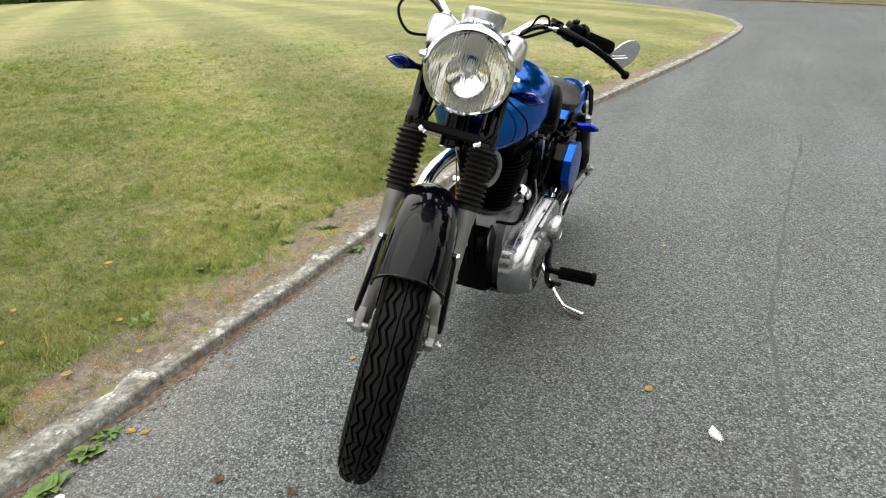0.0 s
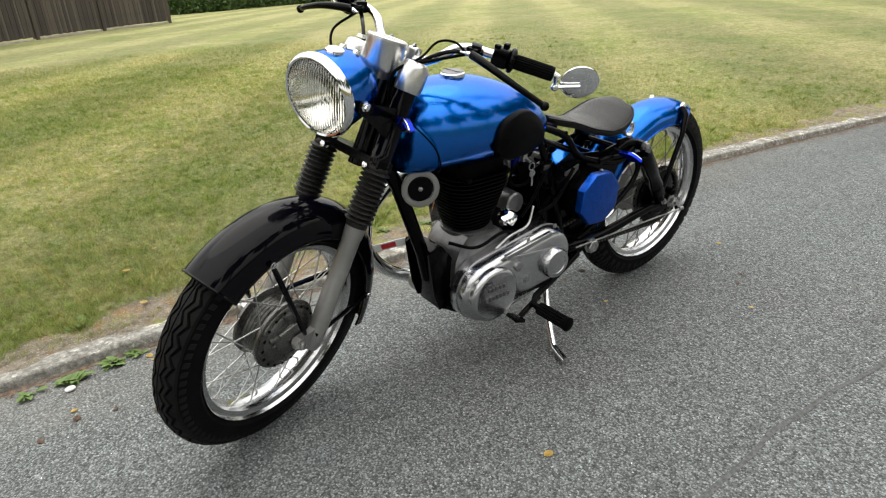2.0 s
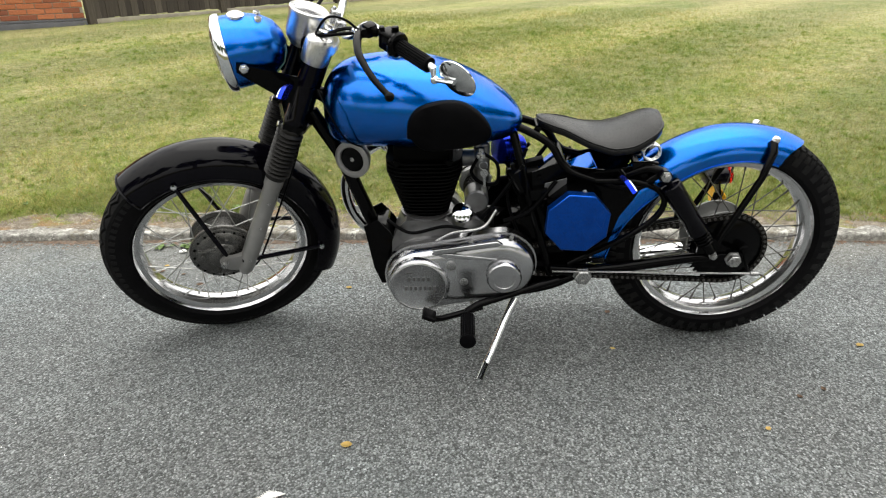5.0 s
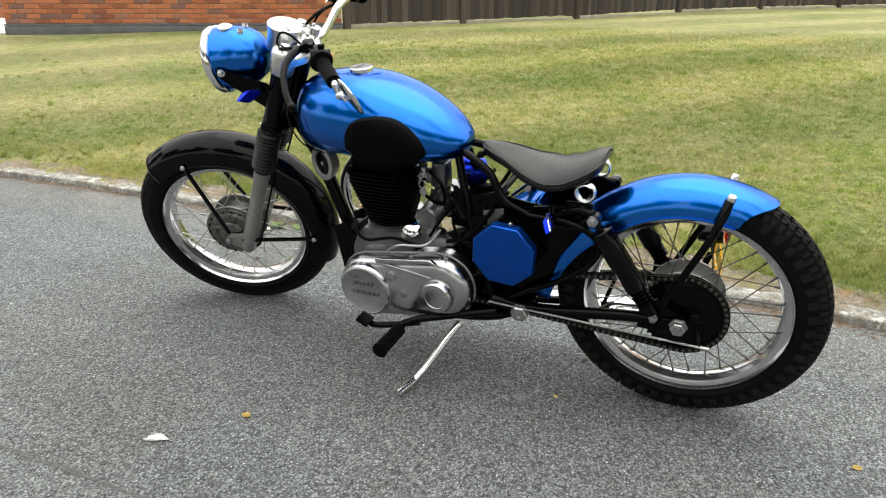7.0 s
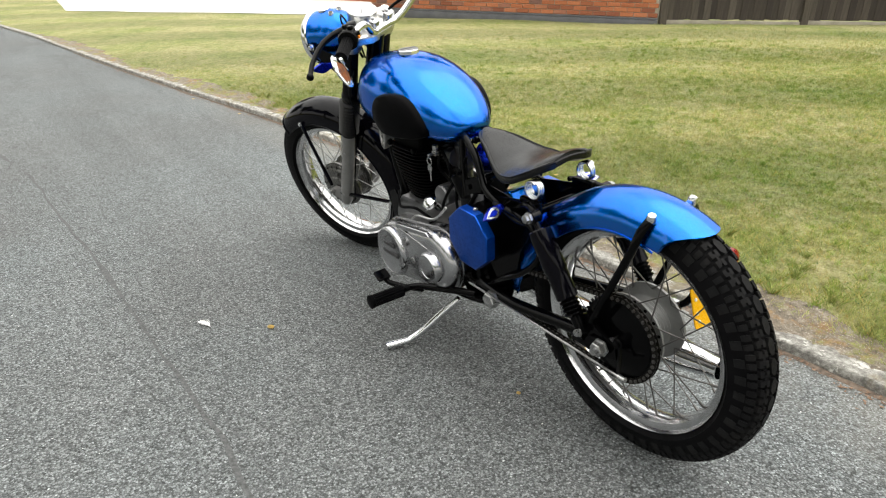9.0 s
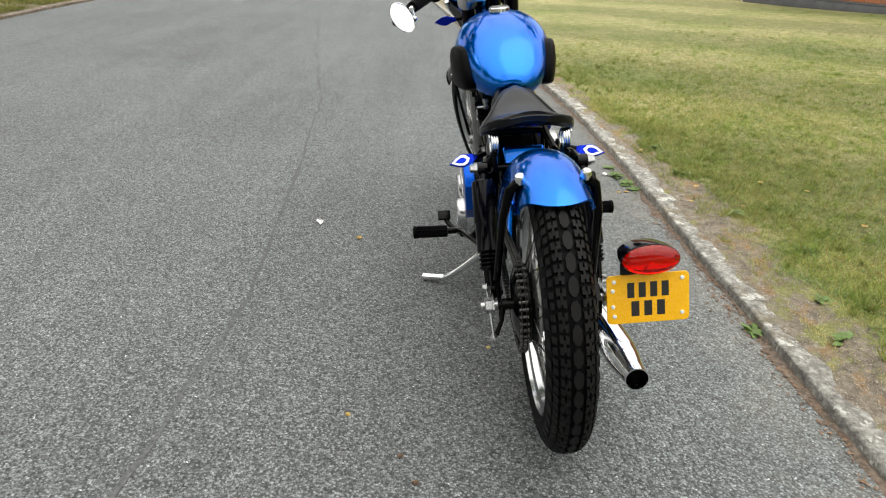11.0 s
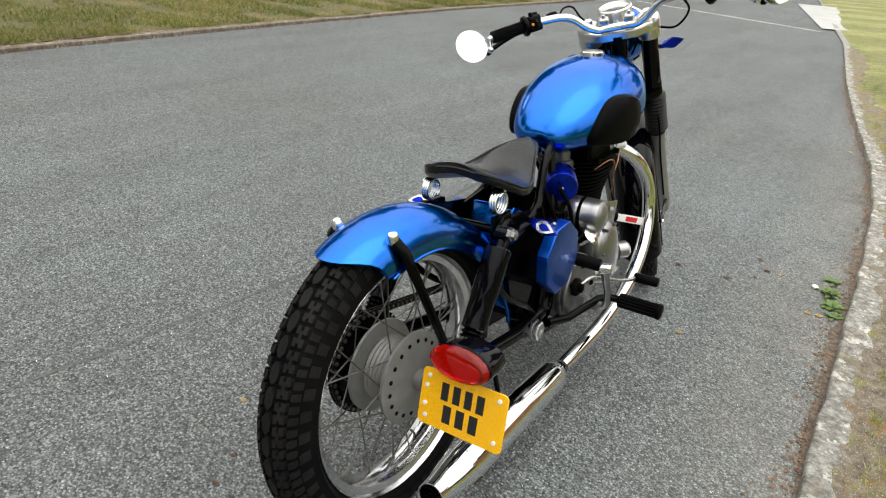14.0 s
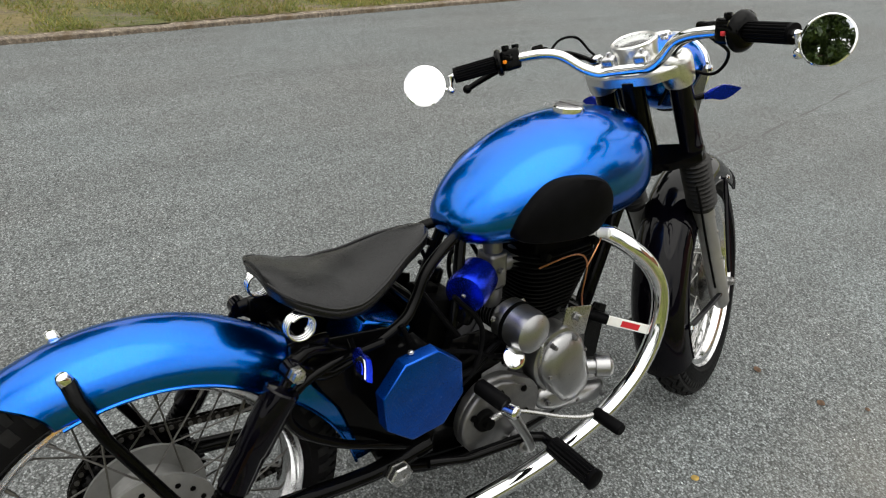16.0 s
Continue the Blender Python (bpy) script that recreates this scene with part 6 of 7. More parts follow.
cable([(0.83, 0.105, 0.385), (0.78, 0.11, 0.415), (0.7, 0.1, 0.425), (0.66, 0.08, 0.47)], 0.004, None, M_STEEL, "bright metal pipe")
b = bm_()
lathe(b, [(0.009, 0), (0.009, 0.012), (0.006, 0.013), (0.006, 0.024)], axis_at((0.704, 0.072, 0.652), (0, 0, -1)), 10)
box(b, (0.022, 0.014, 0.014), Matrix.Translation((0.704, 0.072, 0.628)), 0.004)
tube(b, [(0.704, 0.076, 0.628), (0.704, 0.098, 0.628)], 0.0045, 8)
tap = part("fuel_tap", b, M_STEEL, bike, "bright fuel tap under the tank")
b = bm_()
tube(b, [(0.698 + 0.011 * math.cos(a_), 0.1, 0.612 + 0.011 * math.sin(a_)) for a_ in (2 * math.pi * k / 14 for k in range(15))], 0.0014, 6)
part("key_ring", b, M_STEEL, tap, "steel key ring")
b = bm_()
prism(b, circle(0.011, 14), 0.0022, Matrix.Translation((0.696, 0.102, 0.591)) @ Matrix.Rotation(radians(90), 4, "X"), 0.0006, 1)
box(b, (0.0065, 0.002, 0.032), Matrix.Translation((0.695, 0.101, 0.568)), 0.0005, 1)
part("key", b, M_STEEL, tap, "small steel key hanging from its ring")
# horn
b = bm_()
HM = axis_at((1.055, 0.045, 0.612), (0.35, 0.93, 0.02))
lathe(b, [(0.02, -0.035), (0.04, -0.03), (0.05, -0.008), (0.052, 0.0), (0.052, 0.006), (0.046, 0.009), (0.037, 0.008), (0.035, 0.003)], HM, 36, False)
horn = part("horn", b, M_FORK, bike, "round grey-rimmed horn")
b = bm_()
lathe(b, [(0.036, 0.002), (0.03, 0.005), (0.012, 0.002), (0.0, 0.006)], HM, 30)
part("horn_face", b, M_SATIN, horn, "black horn face")
b = bm_()
bolt(b, HM @ Vector((0, 0, 0.004)), (0.35, 0.93, 0.02), 0.005, 0.003)
part("horn_screw", b, M_STEEL, horn)

# exhaust
EX = [(0.95, -0.045, 0.622), (0.985, -0.075, 0.618), (1.035, -0.112, 0.582), (1.088, -0.133, 0.525), (1.118, -0.146, 0.455), (1.11, -0.156, 0.365), (1.06, -0.163, 0.285), (0.97, -0.168, 0.222), (0.85, -0.17, 0.182), (0.7, -0.168, 0.155), (0.5, -0.158, 0.138)]
b = bm_()
tube(b, EX, 0.0205, 20, 7)
pipe = part("exhaust_pipe", b, M_CHROME, bike, "chrome exhaust downpipe")
b = bm_()
E0, E1 = Vector((0.49, -0.156, 0.136)), Vector((-0.115, -0.178, 0.185))
lathe(b, [(0.02, 0), (0.023, 0.004), (0.039, 0.05), (0.042, 0.065), (0.042, 0.47), (0.0405, 0.5), (0.036, 0.535), (0.031, 0.565), (0.0285, 0.585), (0.028, (E1 - E0).length), (0.0255, (E1 - E0).length), (0.024, 0.5)], axis_at(E0, E1 - E0), 36)
sil = part("silencer", b, M_CHROME, bike, "long chrome silencer")
b = bm_()
lathe(b, [(0.0243, 0.0), (0.0, 0.001)], axis_at(E0 + (E1 - E0).normalized() * 0.52, E1 - E0), 20)
tube(b, [E0 + Vector((-0.25, 0.035, 0.03)), (0.2, -0.12, 0.3)], 0.006, 8)
split_parts("silencer_bracket", b, M_FIN, sil, "dark baffle and hanger")
b = bm_()
lathe(b, [(0.026, 0), (0.028, 0.004), (0.028, 0.012), (0.025, 0.016), (0.028, 0.02), (0.028, 0.026)], axis_at((0.95, -0.045, 0.622), (0.75, -0.66, -0.05)), 24)
part("exhaust_collar", b, M_CHROME, pipe, "finned exhaust collar")
b = bm_()
A0, A1 = Vector((1.01, -0.085, 0.392)), Vector((1.1, -0.148, 0.362))
md = axis_at((A0 + A1) / 2, (A1 - A0))
box(b, (0.004, 0.024, (A1 - A0).length), md, 0.001, 1)
strap = part("exhaust_strap", b, M_WHITE, pipe, "white painted steel strap with a red label")
b = bm_()
box(b, (0.0048, 0.016, 0.045), md @ Matrix.Translation((0, 0, 0.005)), 0.0, 1)
part("strap_label", b, M_REDINK, strap, "red label bar")
b = bm_()
tube(b, [(0.985, -0.05, 0.4), (1.015, -0.087, 0.391)], 0.013, 14)
part("strap_rubber", b, M_RUBBER, strap)
b = bm_()
box(b, (0.07, 0.004, 0.07), pose(0.874, -0.112, 0.45, 0, 10, -8), 0.002)
tube(b, [(0.872, -0.1, 0.462), (0.87, -0.06, 0.455)], 0.006, 8)
bolt(b, (0.872, -0.115, 0.462), (0.1, -1, 0), 0.008, 0.012)
part("oil_plate", b, M_STEEL, bike, "bright square cover plate beside the barrel")

# controls at foot level
for s, px, pz in ((1, 0.742, 0.208), (-1, 0.722, 0.255)):
    b = bm_()
    P0, P1 = Vector((px, s * 0.22, pz - 0.004 * s)), Vector((px, s * 0.335, pz))
    M = axis_at(P0, P1 - P0)
    L = (P1 - P0).length
    ribbed(b, [(0.012, 0), (0.02, 0.0005), (0.02, 0.004), (0.0172, 0.006), (0.0172, L - 0.012), (0.022, L - 0.008), (0.022, L), (0.016, L + 0.003)], M, 14, 0.003, (0, 1, 2, 5, 6, 7))
    peg = part("footrest", b, M_RUBBER, bike, "ribbed black rubber footrest")
    b = bm_()
    tube(b, [P0, P0 + Vector((0, -s * 0.03, 0)), (px - 0.03, s * 0.17, pz + 0.005), (0.56, s * 0.14, 0.25), (0.48, s * 0.12, 0.265)], 0.011, 12)
    part("footrest_hanger", b, M_SATIN, peg, "black footrest hanger")
b = bm_()
tube(b, [(0.7, 0.17, 0.205), (0.78, 0.19, 0.19), (0.83, 0.215, 0.195), (0.845, 0.225, 0.215)], 0.009, 10, 4)
box(b, (0.04, 0.045, 0.012), pose(0.85, 0.228, 0.218, 0, -25, 0), 0.004)
part("brake_pedal", b, M_SATIN, bike, "black foot brake pedal")
b = bm_()
tube(b, [(0.606, -0.146, 0.325), (0.645, -0.158, 0.338), (0.69, -0.17, 0.326), (0.76, -0.195, 0.298), (0.81, -0.212, 0.284), (0.85, -0.22, 0.279)], [0.008, 0.0055, 0.005, 0.005, 0.0055, 0.007], 10, 4)
gl_ = part("gear_lever", b, M_STEEL, bike, "bright steel gear lever")
b = bm_()
lathe(b, [(0.013, 0), (0.0145, 0.004), (0.0145, 0.066), (0.012, 0.07)], axis_at((0.85, -0.215, 0.279), (0.05, -1, -0.02)), 16)
part("lever_rubber", b, M_RUBBER, gl_, "black rubber toe peg")
b = bm_()
tube(b, [(0.69, -0.14, 0.245), (0.685, -0.19, 0.25), (0.66, -0.205, 0.3), (0.605, -0.21, 0.395)], [0.015, 0.011, 0.009, 0.012], 12, 4)
lathe(b, [(0.015, -0.012), (0.019, -0.01), (0.019, 0.012), (0.015, 0.014)], axis_at((0.688, -0.165, 0.246), (0, -1, 0)), 18)
kick = part("kick_starter", b, M_DULL, bike, "folding alloy kick starter")
b = bm_()
lathe(b, [(0.009, -0.016), (0.014, -0.013), (0.014, 0.012), (0.01, 0.016), (0.004, 0.017)], axis_at((0.607, -0.212, 0.394), (0.2, -1, 0.1)), 16)
part("kick_knuckle", b, M_CHROME, kick, "chrome knuckle joint")
b = bm_()
lathe(b, [(0.014, 0), (0.0165, 0.004), (0.0165, 0.07), (0.013, 0.074)], axis_at((0.605, -0.2, 0.4), (-0.15, 1, 0.1)), 18)
part("kick_rubber", b, M_RUBBER, kick, "black kick starter rubber")
b = bm_()
stand = [(0.6, 0.1, 0.185), (0.625, 0.135, 0.15), (0.665, 0.2, 0.085), (0.686, 0.236, 0.058), (0.694, 0.256, 0.0525), (0.712, 0.316, 0.0515)]
tube(b, stand, [0.013, 0.012, 0.011, 0.011, 0.0115, 0.0125], 14, 4)
part("side_stand", b, M_CHROME, bike, "chrome side stand down on the road")

# drive chain
path = []
c2 = Vector((0.6, 0.0, 0.3))
for k in range(0, 25):
    a = radians(95 + 175 * k / 24)
    path.append(RW + Vector((0.107 * math.cos(a), 0, 0.107 * math.sin(a))))
for k in range(0, 9):
    a = radians(-85 + 175 * k / 8)
    path.append(c2 + Vector((0.042 * math.cos(a), 0, 0.042 * math.sin(a))))
path.append(path[0])
seg = [(b_ - a_).length for a_, b_ in zip(path, path[1:])]
total = sum(seg)
n_links = round(total / 0.0159)
b = bm_()
for s in (1, -1):
    prism(b, hull_outline((-0.0056, 0), 0.0074, (0.0056, 0), 0.0074, 6), 0.0018, Matrix.Translation((0, s * 0.0048 + 0.0009, 0)) @ SIDE)
n_side = len(b.faces)
lathe(b, [(0.0042, -0.0095), (0.0042, 0.0095), (0.002, 0.0102)], axis_at((0.0056, 0, 0), YAX), 8)
b.faces.ensure_lookup_table()
for f in b.faces[n_side:]:
    f.material_index = 1
link_me = to_mesh(b, "chain_link")
link_me.materials.append(M_CHAIN)
link_me.materials.append(M_DARKSPOKE)
chain_e = part("drive_chain", tube(bm_(), [(0.602, 0.078, 0.3), (0.602, 0.09, 0.3)], 0.036, 20), M_CHAIN, bike, "dark oily drive chain with front sprocket")
pos, si, acc = 0.0, 0, 0.0
for k in range(n_links):
    want = total * k / n_links
    while acc + seg[si] < want:
        acc += seg[si]
        si += 1
    p = path[si].lerp(path[si + 1], (want - acc) / seg[si])
    d = path[si + 1] - path[si]
    piece("chain_link", link_me, chain_e, Matrix.Translation((p.x, 0.068, p.z)) @ Matrix.Rotation(-math.atan2(d.z, d.x), 4, "Y"))
b = bm_()
tube(b, [(0.5, 0.128, 0.298), (-0.055, 0.132, 0.29)], 0.003, 8)
lathe(b, [(0.007, 0), (0.007, 0.02), (0.004, 0.022)], axis_at((-0.055, 0.132, 0.29), (-1, 0, 0)), 10)
rod_ = part("brake_rod", b, M_STEEL, bike, "thin steel brake rod")
b = bm_()
tube(b, [(-0.05, 0.126, 0.288), (-0.042, 0.112, 0.32), (-0.032, 0.106, 0.356)], [0.006, 0.005, 0.006], 8)
lathe(b, [(0.013, 0.08), (0.013, 0.11), (0.009, 0.112), (0.009, 0.118), (0.003, 0.119)], axis_at((-0.032, 0, 0.356), YAX), 16)
part("brake_arm", b, M_SATIN, rod_, "black brake arm on its spindle")

# tail lamp and number plate on the right of the axle
b = bm_()
tube(b, [(0.015, -0.13, 0.331), (-0.02, -0.15, 0.35), (-0.04, -0.165, 0.4)], 0.009, 10, 3)
box(b, (0.006, 0.05, 0.13), pose(-0.046, -0.175, 0.4, 0, 14, 0), 0.002)
part("plate_bracket", b, M_SATIN, bike, "black side plate bracket")
PM = pose(-0.058, -0.208, 0.366, 0, 14, 0) @ Matrix.Rotation(radians(-90), 4, "Y") @ Matrix.Rotation(radians(-90), 4, "Z")
o = []
for cx, cy, a0 in ((0.08, 0.04, 0), (-0.08, 0.04, 90), (-0.08, -0.05, 180), (0.08, -0.05, 270)):
    for k in range(5):
        a = radians(a0 + 22.5 * k)
        o.append((cx + 0.01 * math.cos(a), cy + 0.01 * math.sin(a)))
b = bm_()
prism(b, o, 0.003, PM, 0.0006, 1)
plate = part("number_plate", b, M_PLATE, bike, "small yellow rear number plate")
b = bm_()
for row, n, w in ((0.015, 4, 0.1), (-0.027, 3, 0.084)):
    for k in range(n):
        box(b, (w / n * 0.62, 0.034, 0.0008), PM @ Matrix.Translation((-w / 2 + w / n * (k + 0.5), row, 0.0032)), 0, 1)
split_parts("plate_bar", b, M_INK, plate, "short black bar")
b = bm_()
for x, y in ((-0.074, 0.036), (0.074, 0.036), (-0.074, -0.042), (0.074, -0.042), (-0.077, 0.016), (-0.077, -0.02)):
    lathe(b, [(0.0045, 0), (0.0045, 0.002), (0.003, 0.0032)], PM @ Matrix.Translation((x, y, 0.003)), 12)
split_parts("plate_screw", b, M_DIAL, plate, "pale plate screws")
b = bm_()
LM = pose(-0.056, -0.207, 0.456, 0, 8, 0) @ Matrix.Rotation(radians(-90), 4, "Y") @ Matrix.Rotation(radians(-90), 4, "Z")
ell = lambda a, c, z: [LM @ Vector((a * math.cos(t_), c * math.sin(t_), z)) for t_ in (2 * math.pi * k / 36 for k in range(36))]
loft(b, [ell(0.045, 0.02, -0.06), ell(0.055, 0.028, -0.055), ell(0.062, 0.033, -0.02), ell(0.063, 0.034, 0.006), ell(0.061, 0.032, 0.008)])
tl = part("tail_lamp", b, M_BLACK, bike, "black oval tail lamp housing")
b = bm_()
loft(b, [ell(0.058, 0.029, 0.0082), ell(0.058, 0.029, 0.009), ell(0.03, 0.014, 0.0105), ell(0.004, 0.003, 0.009)])
part("lamp_reflector", b, M_REFL, tl, "silvered reflector behind the lens")
b = bm_()
loft(b, [ell(0.062, 0.033, 0.0125), ell(0.059, 0.03, 0.018), ell(0.045, 0.022, 0.024), ell(0.02, 0.01, 0.0265), ell(0.002, 0.001, 0.027)])
part("tail_lens", b, M_RED, tl, "red oval lens")
b = bm_()
for s in (1, -1):
    lathe(b, [(0.004, 0), (0.004, 0.002), (0.002, 0.003)], LM @ Matrix.Translation((s * 0.052, 0, 0.016)), 10)
split_parts("lens_screw", b, M_STEEL, tl)


# ---- kerb stones ----
def kerb_stone(seed, material=None):
    r = random.Random(seed)
    b = bm_()
    bmesh.ops.create_cube(b, size=1, matrix=Matrix.Diagonal((0.916, 0.105, 0.14, 1)))
    bevelled(b, [e for e in b.edges if abs(e.verts[0].co.x - e.verts[1].co.x) > 0.5], 0.011, 3)
    bmesh.ops.subdivide_edges(b, edges=[e for e in b.edges if e.calc_length() > 0.5], cuts=15, use_grid_fill=True)
    for v in b.verts:
        f = noise.noise((v.co.x * 9 + seed * 7, v.co.y * 9, v.co.z * 9))
        q = noise.noise((v.co.x * 30 + seed * 5, v.co.y * 25, v.co.z * 25))
        v.co += Vector((0, 0.009 * f + 0.006 * q, 0.004 * f + 0.004 * q + 0.0015 * r.uniform(-1, 1)))
    me = to_mesh(b, "kerb_stone", 50)
    me.materials.append(material or M_KERB)
    return me


STONES = [kerb_stone(k) for k in range(4)]
STONES_FAR = [kerb_stone(k, M_KERBFAR) for k in range(4)]


def kerb_row(name, edge, side, label, stones):
    rng = random.Random(name)
    x, k, root = -38.0, 0, None
    while x < 38:
        y0 = float(edge(x))
        d = Vector((0.914, float(edge(x + 0.914)) - y0, 0)).normalized()
        c = Vector((x, y0, 0)) + d * 0.457 + Vector((-d.y, d.x, 0)) * side * 0.05
        m = Matrix.Translation((c.x, c.y, -0.034 + rng.uniform(-0.003, 0.003))) @ Matrix.Rotation(math.atan2(d.y, d.x) + rng.uniform(-0.004, 0.004), 4, "Z") @ Matrix.Rotation(rng.uniform(-0.01, 0.01), 4, "X")
        if root is None:
            root = tagged(new(name, stones[0]), label, "kerb", kind="structure")
            root.matrix_basis = m
            inv = m.inverted()
        else:
            piece("kerb_stone", stones[k % 4], root, inv @ m)
        k += 1
        x += 0.914 * d.x
    return root


kerb_row("kerb", kerb_y, -1, "weathered lichen-spotted concrete kerb edging", STONES)
kerb_row("kerb_far", far_y, 1, "low stained concrete kerb across the road", STONES_FAR)

# ---- grass, weeds and litter ----
def lawn_grass():
    rg_ = np.random.default_rng(5)
    n = 760000
    x = np.clip(rg_.normal(0.9, 2.6, n), -7, 10)
    u = rg_.random(n)
    d = 0.12 + 9.0 * u ** 1.8
    ky = kerb_y(x)
    y = ky - d
    bare = earth_width(x)
    clump = 0.5 + 0.5 * np.sin(x * 5.1 + 2 * np.sin(y * 3)) * np.sin(y * 6.3 + x)
    ragged = 0.09 * np.sin(x * 7.3 + 2 * np.sin(x * 3.1)) * np.sin(y * 11 + x * 2) + 0.05 * np.sin(x * 19 + y * 23)
    worn = np.sin(x * 3.7 + 1.5 * np.sin(y * 2.9)) * np.sin(y * 4.3 - x * 1.9 + 1)
    keep = (d > bare + 0.12 + ragged - 0.2 * rg_.random(n) ** 2) & (rg_.random(n) > 0.75 * np.clip(worn - 0.35, 0, 1) * np.exp(-d / 1.2) * 2)
    keep |= rg_.random(n) < 0.35 * np.clip(np.sin(x * 9.0 + 3 * np.sin(y * 17)) - 0.35, 0, 1)
    keep &= rg_.random(n) < np.clip((9.2 - d) / 4.5, 0, 1)
    x, y, d, clump = x[keep], y[keep], d[keep], clump[keep]
    n = len(x)
    z = np.interp(d, LD, LZ) + 0.008 * np.sin(x * 1.7 + y) * np.clip(d, 0, 1) - 0.003
    tufts = np.clip(np.sin(x * 31 + 3 * np.sin(y * 11)) * np.sin(y * 37 + 3 * np.sin(x * 13)), 0, 1)
    h = (0.008 + 0.02 * rg_.random(n) ** 1.8) * (0.55 + 0.6 * clump + 0.9 * tufts) * (1.0 + 0.35 * np.exp(-((d - bare[keep] - 0.15) / 0.16) ** 2))
    a, w = rg_.random(n) * 2 * np.pi, 0.0011 + 0.0012 * rg_.random(n) + 0.0004 * np.clip(d - 2, 0, 6)
    lean, la = h * (0.3 + 0.9 * rg_.random(n)), rg_.random(n) * 2 * np.pi
    return blades("grass", x, y, z, h, a, w, lean, la, M_BLADE, "short dry mown grass blades")


def blades(name, x, y, z, h, a, w, lean, la, material, label):
    n = len(x)
    v = np.empty((n, 3, 3))
    v[:, 0] = np.stack([x - w * np.cos(a), y - w * np.sin(a), z], 1)
    v[:, 1] = np.stack([x + w * np.cos(a), y + w * np.sin(a), z], 1)
    v[:, 2] = np.stack([x + lean * np.cos(la), y + lean * np.sin(la), z + h], 1)
    me = bpy.data.meshes.new(name)
    me.vertices.add(3 * n)
    me.vertices.foreach_set("co", v.reshape(-1).astype(np.float32))
    me.loops.add(3 * n)
    me.loops.foreach_set("vertex_index", np.arange(3 * n, dtype=np.int32))
    me.polygons.add(n)
    me.polygons.foreach_set("loop_start", np.arange(0, 3 * n, 3, dtype=np.int32))
    me.update(calc_edges=True)
    me.materials.append(material)
    return tagged(new(name, me), label, "grass", kind="stuff")


def verge_grass():
    rg_ = np.random.default_rng(8)
    n = 110000
    x, d = rg_.uniform(-4, 16, n), 0.12 + 6 * rg_.random(n) ** 1.5
    y = far_y(x) + d
    clump = np.sin(x * 2.1 + 2 * np.sin(y * 1.3)) * np.sin(y * 3.1 + x) + 0.6 * np.sin(x * 7 + y * 2)
    keep = (clump > -0.5 + 0.8 * np.exp(-d / 0.35)) | (rg_.random(n) < 0.15)
    x, y, d, clump = x[keep], y[keep], d[keep], clump[keep]
    n = len(x)
    h = (0.02 + 0.05 * rg_.random(n) ** 1.5) * (0.8 + 0.3 * clump)
    z = 0.034 + 0.025 * np.minimum(3, d)
    return blades("verge_grass", x, y, z, h, rg_.random(n) * 6.283, 0.004 + 0.004 * rg_.random(n), h * (0.3 + 0.9 * rg_.random(n)), rg_.random(n) * 6.283,
                  M_VERGEBLADE, "rough dry verge grass across the road")


def lawn_leaves():
    """Small flat leaves of clover and plantain in patches through the turf."""
    rg_ = np.random.default_rng(17)
    n = 260000
    x = np.clip(rg_.normal(0.9, 2.2, n), -6, 9)
    d = 0.2 + 5.0 * rg_.random(n) ** 1.7
    y = kerb_y(x) - d
    c1 = np.sin(x * 4.1 + 2.2 * np.sin(y * 2.3)) * np.sin(y * 5.2 + 1.7 * np.sin(x * 2.9))
    c2 = np.sin(x * 13 + 2 * np.sin(y * 9)) * np.sin(y * 15 + 2 * np.sin(x * 7))
    keep = (c1 + 1.1 * c2 > 0.25 + 0.9 * rg_.random(n)) & (d > earth_width(x) + 0.02) | (rg_.random(n) < 0.04) & (d > earth_width(x) + 0.1)
    x, y, d = x[keep], y[keep], d[keep]
    n = len(x)
    z = np.interp(d, LD, LZ) + 0.008 * np.sin(x * 1.7 + y) * np.clip(d, 0, 1) + 0.001 + 0.014 * rg_.random(n) ** 1.5
    a, r = rg_.random(n) * 6.283, 0.0024 + 0.0034 * rg_.random(n) ** 2
    tilt = rg_.normal(0, 0.35, (n, 2))
    v = np.empty((n, 4, 3))
    for k, (u, w) in enumerate(((1, 0), (0.1, 0.62), (-1, 0), (0.1, -0.62))):
        px, py = r * (u * np.cos(a) - w * np.sin(a)), r * (u * np.sin(a) + w * np.cos(a))
        v[:, k] = np.stack([x + px, y + py, z + px * tilt[:, 0] + py * tilt[:, 1]], 1)
    me = bpy.data.meshes.new("clover")
    me.vertices.add(4 * n)
    me.vertices.foreach_set("co", v.reshape(-1).astype(np.float32))
    me.loops.add(4 * n)
    me.loops.foreach_set("vertex_index", np.arange(4 * n, dtype=np.int32))
    me.polygons.add(n)
    me.polygons.foreach_set("loop_start", np.arange(0, 4 * n, 4, dtype=np.int32))
    me.update(calc_edges=True)
    me.materials.append(M_CLOVER)
    return tagged(new("clover", me), "patches of small green clover leaves in the turf", "clover", kind="stuff")


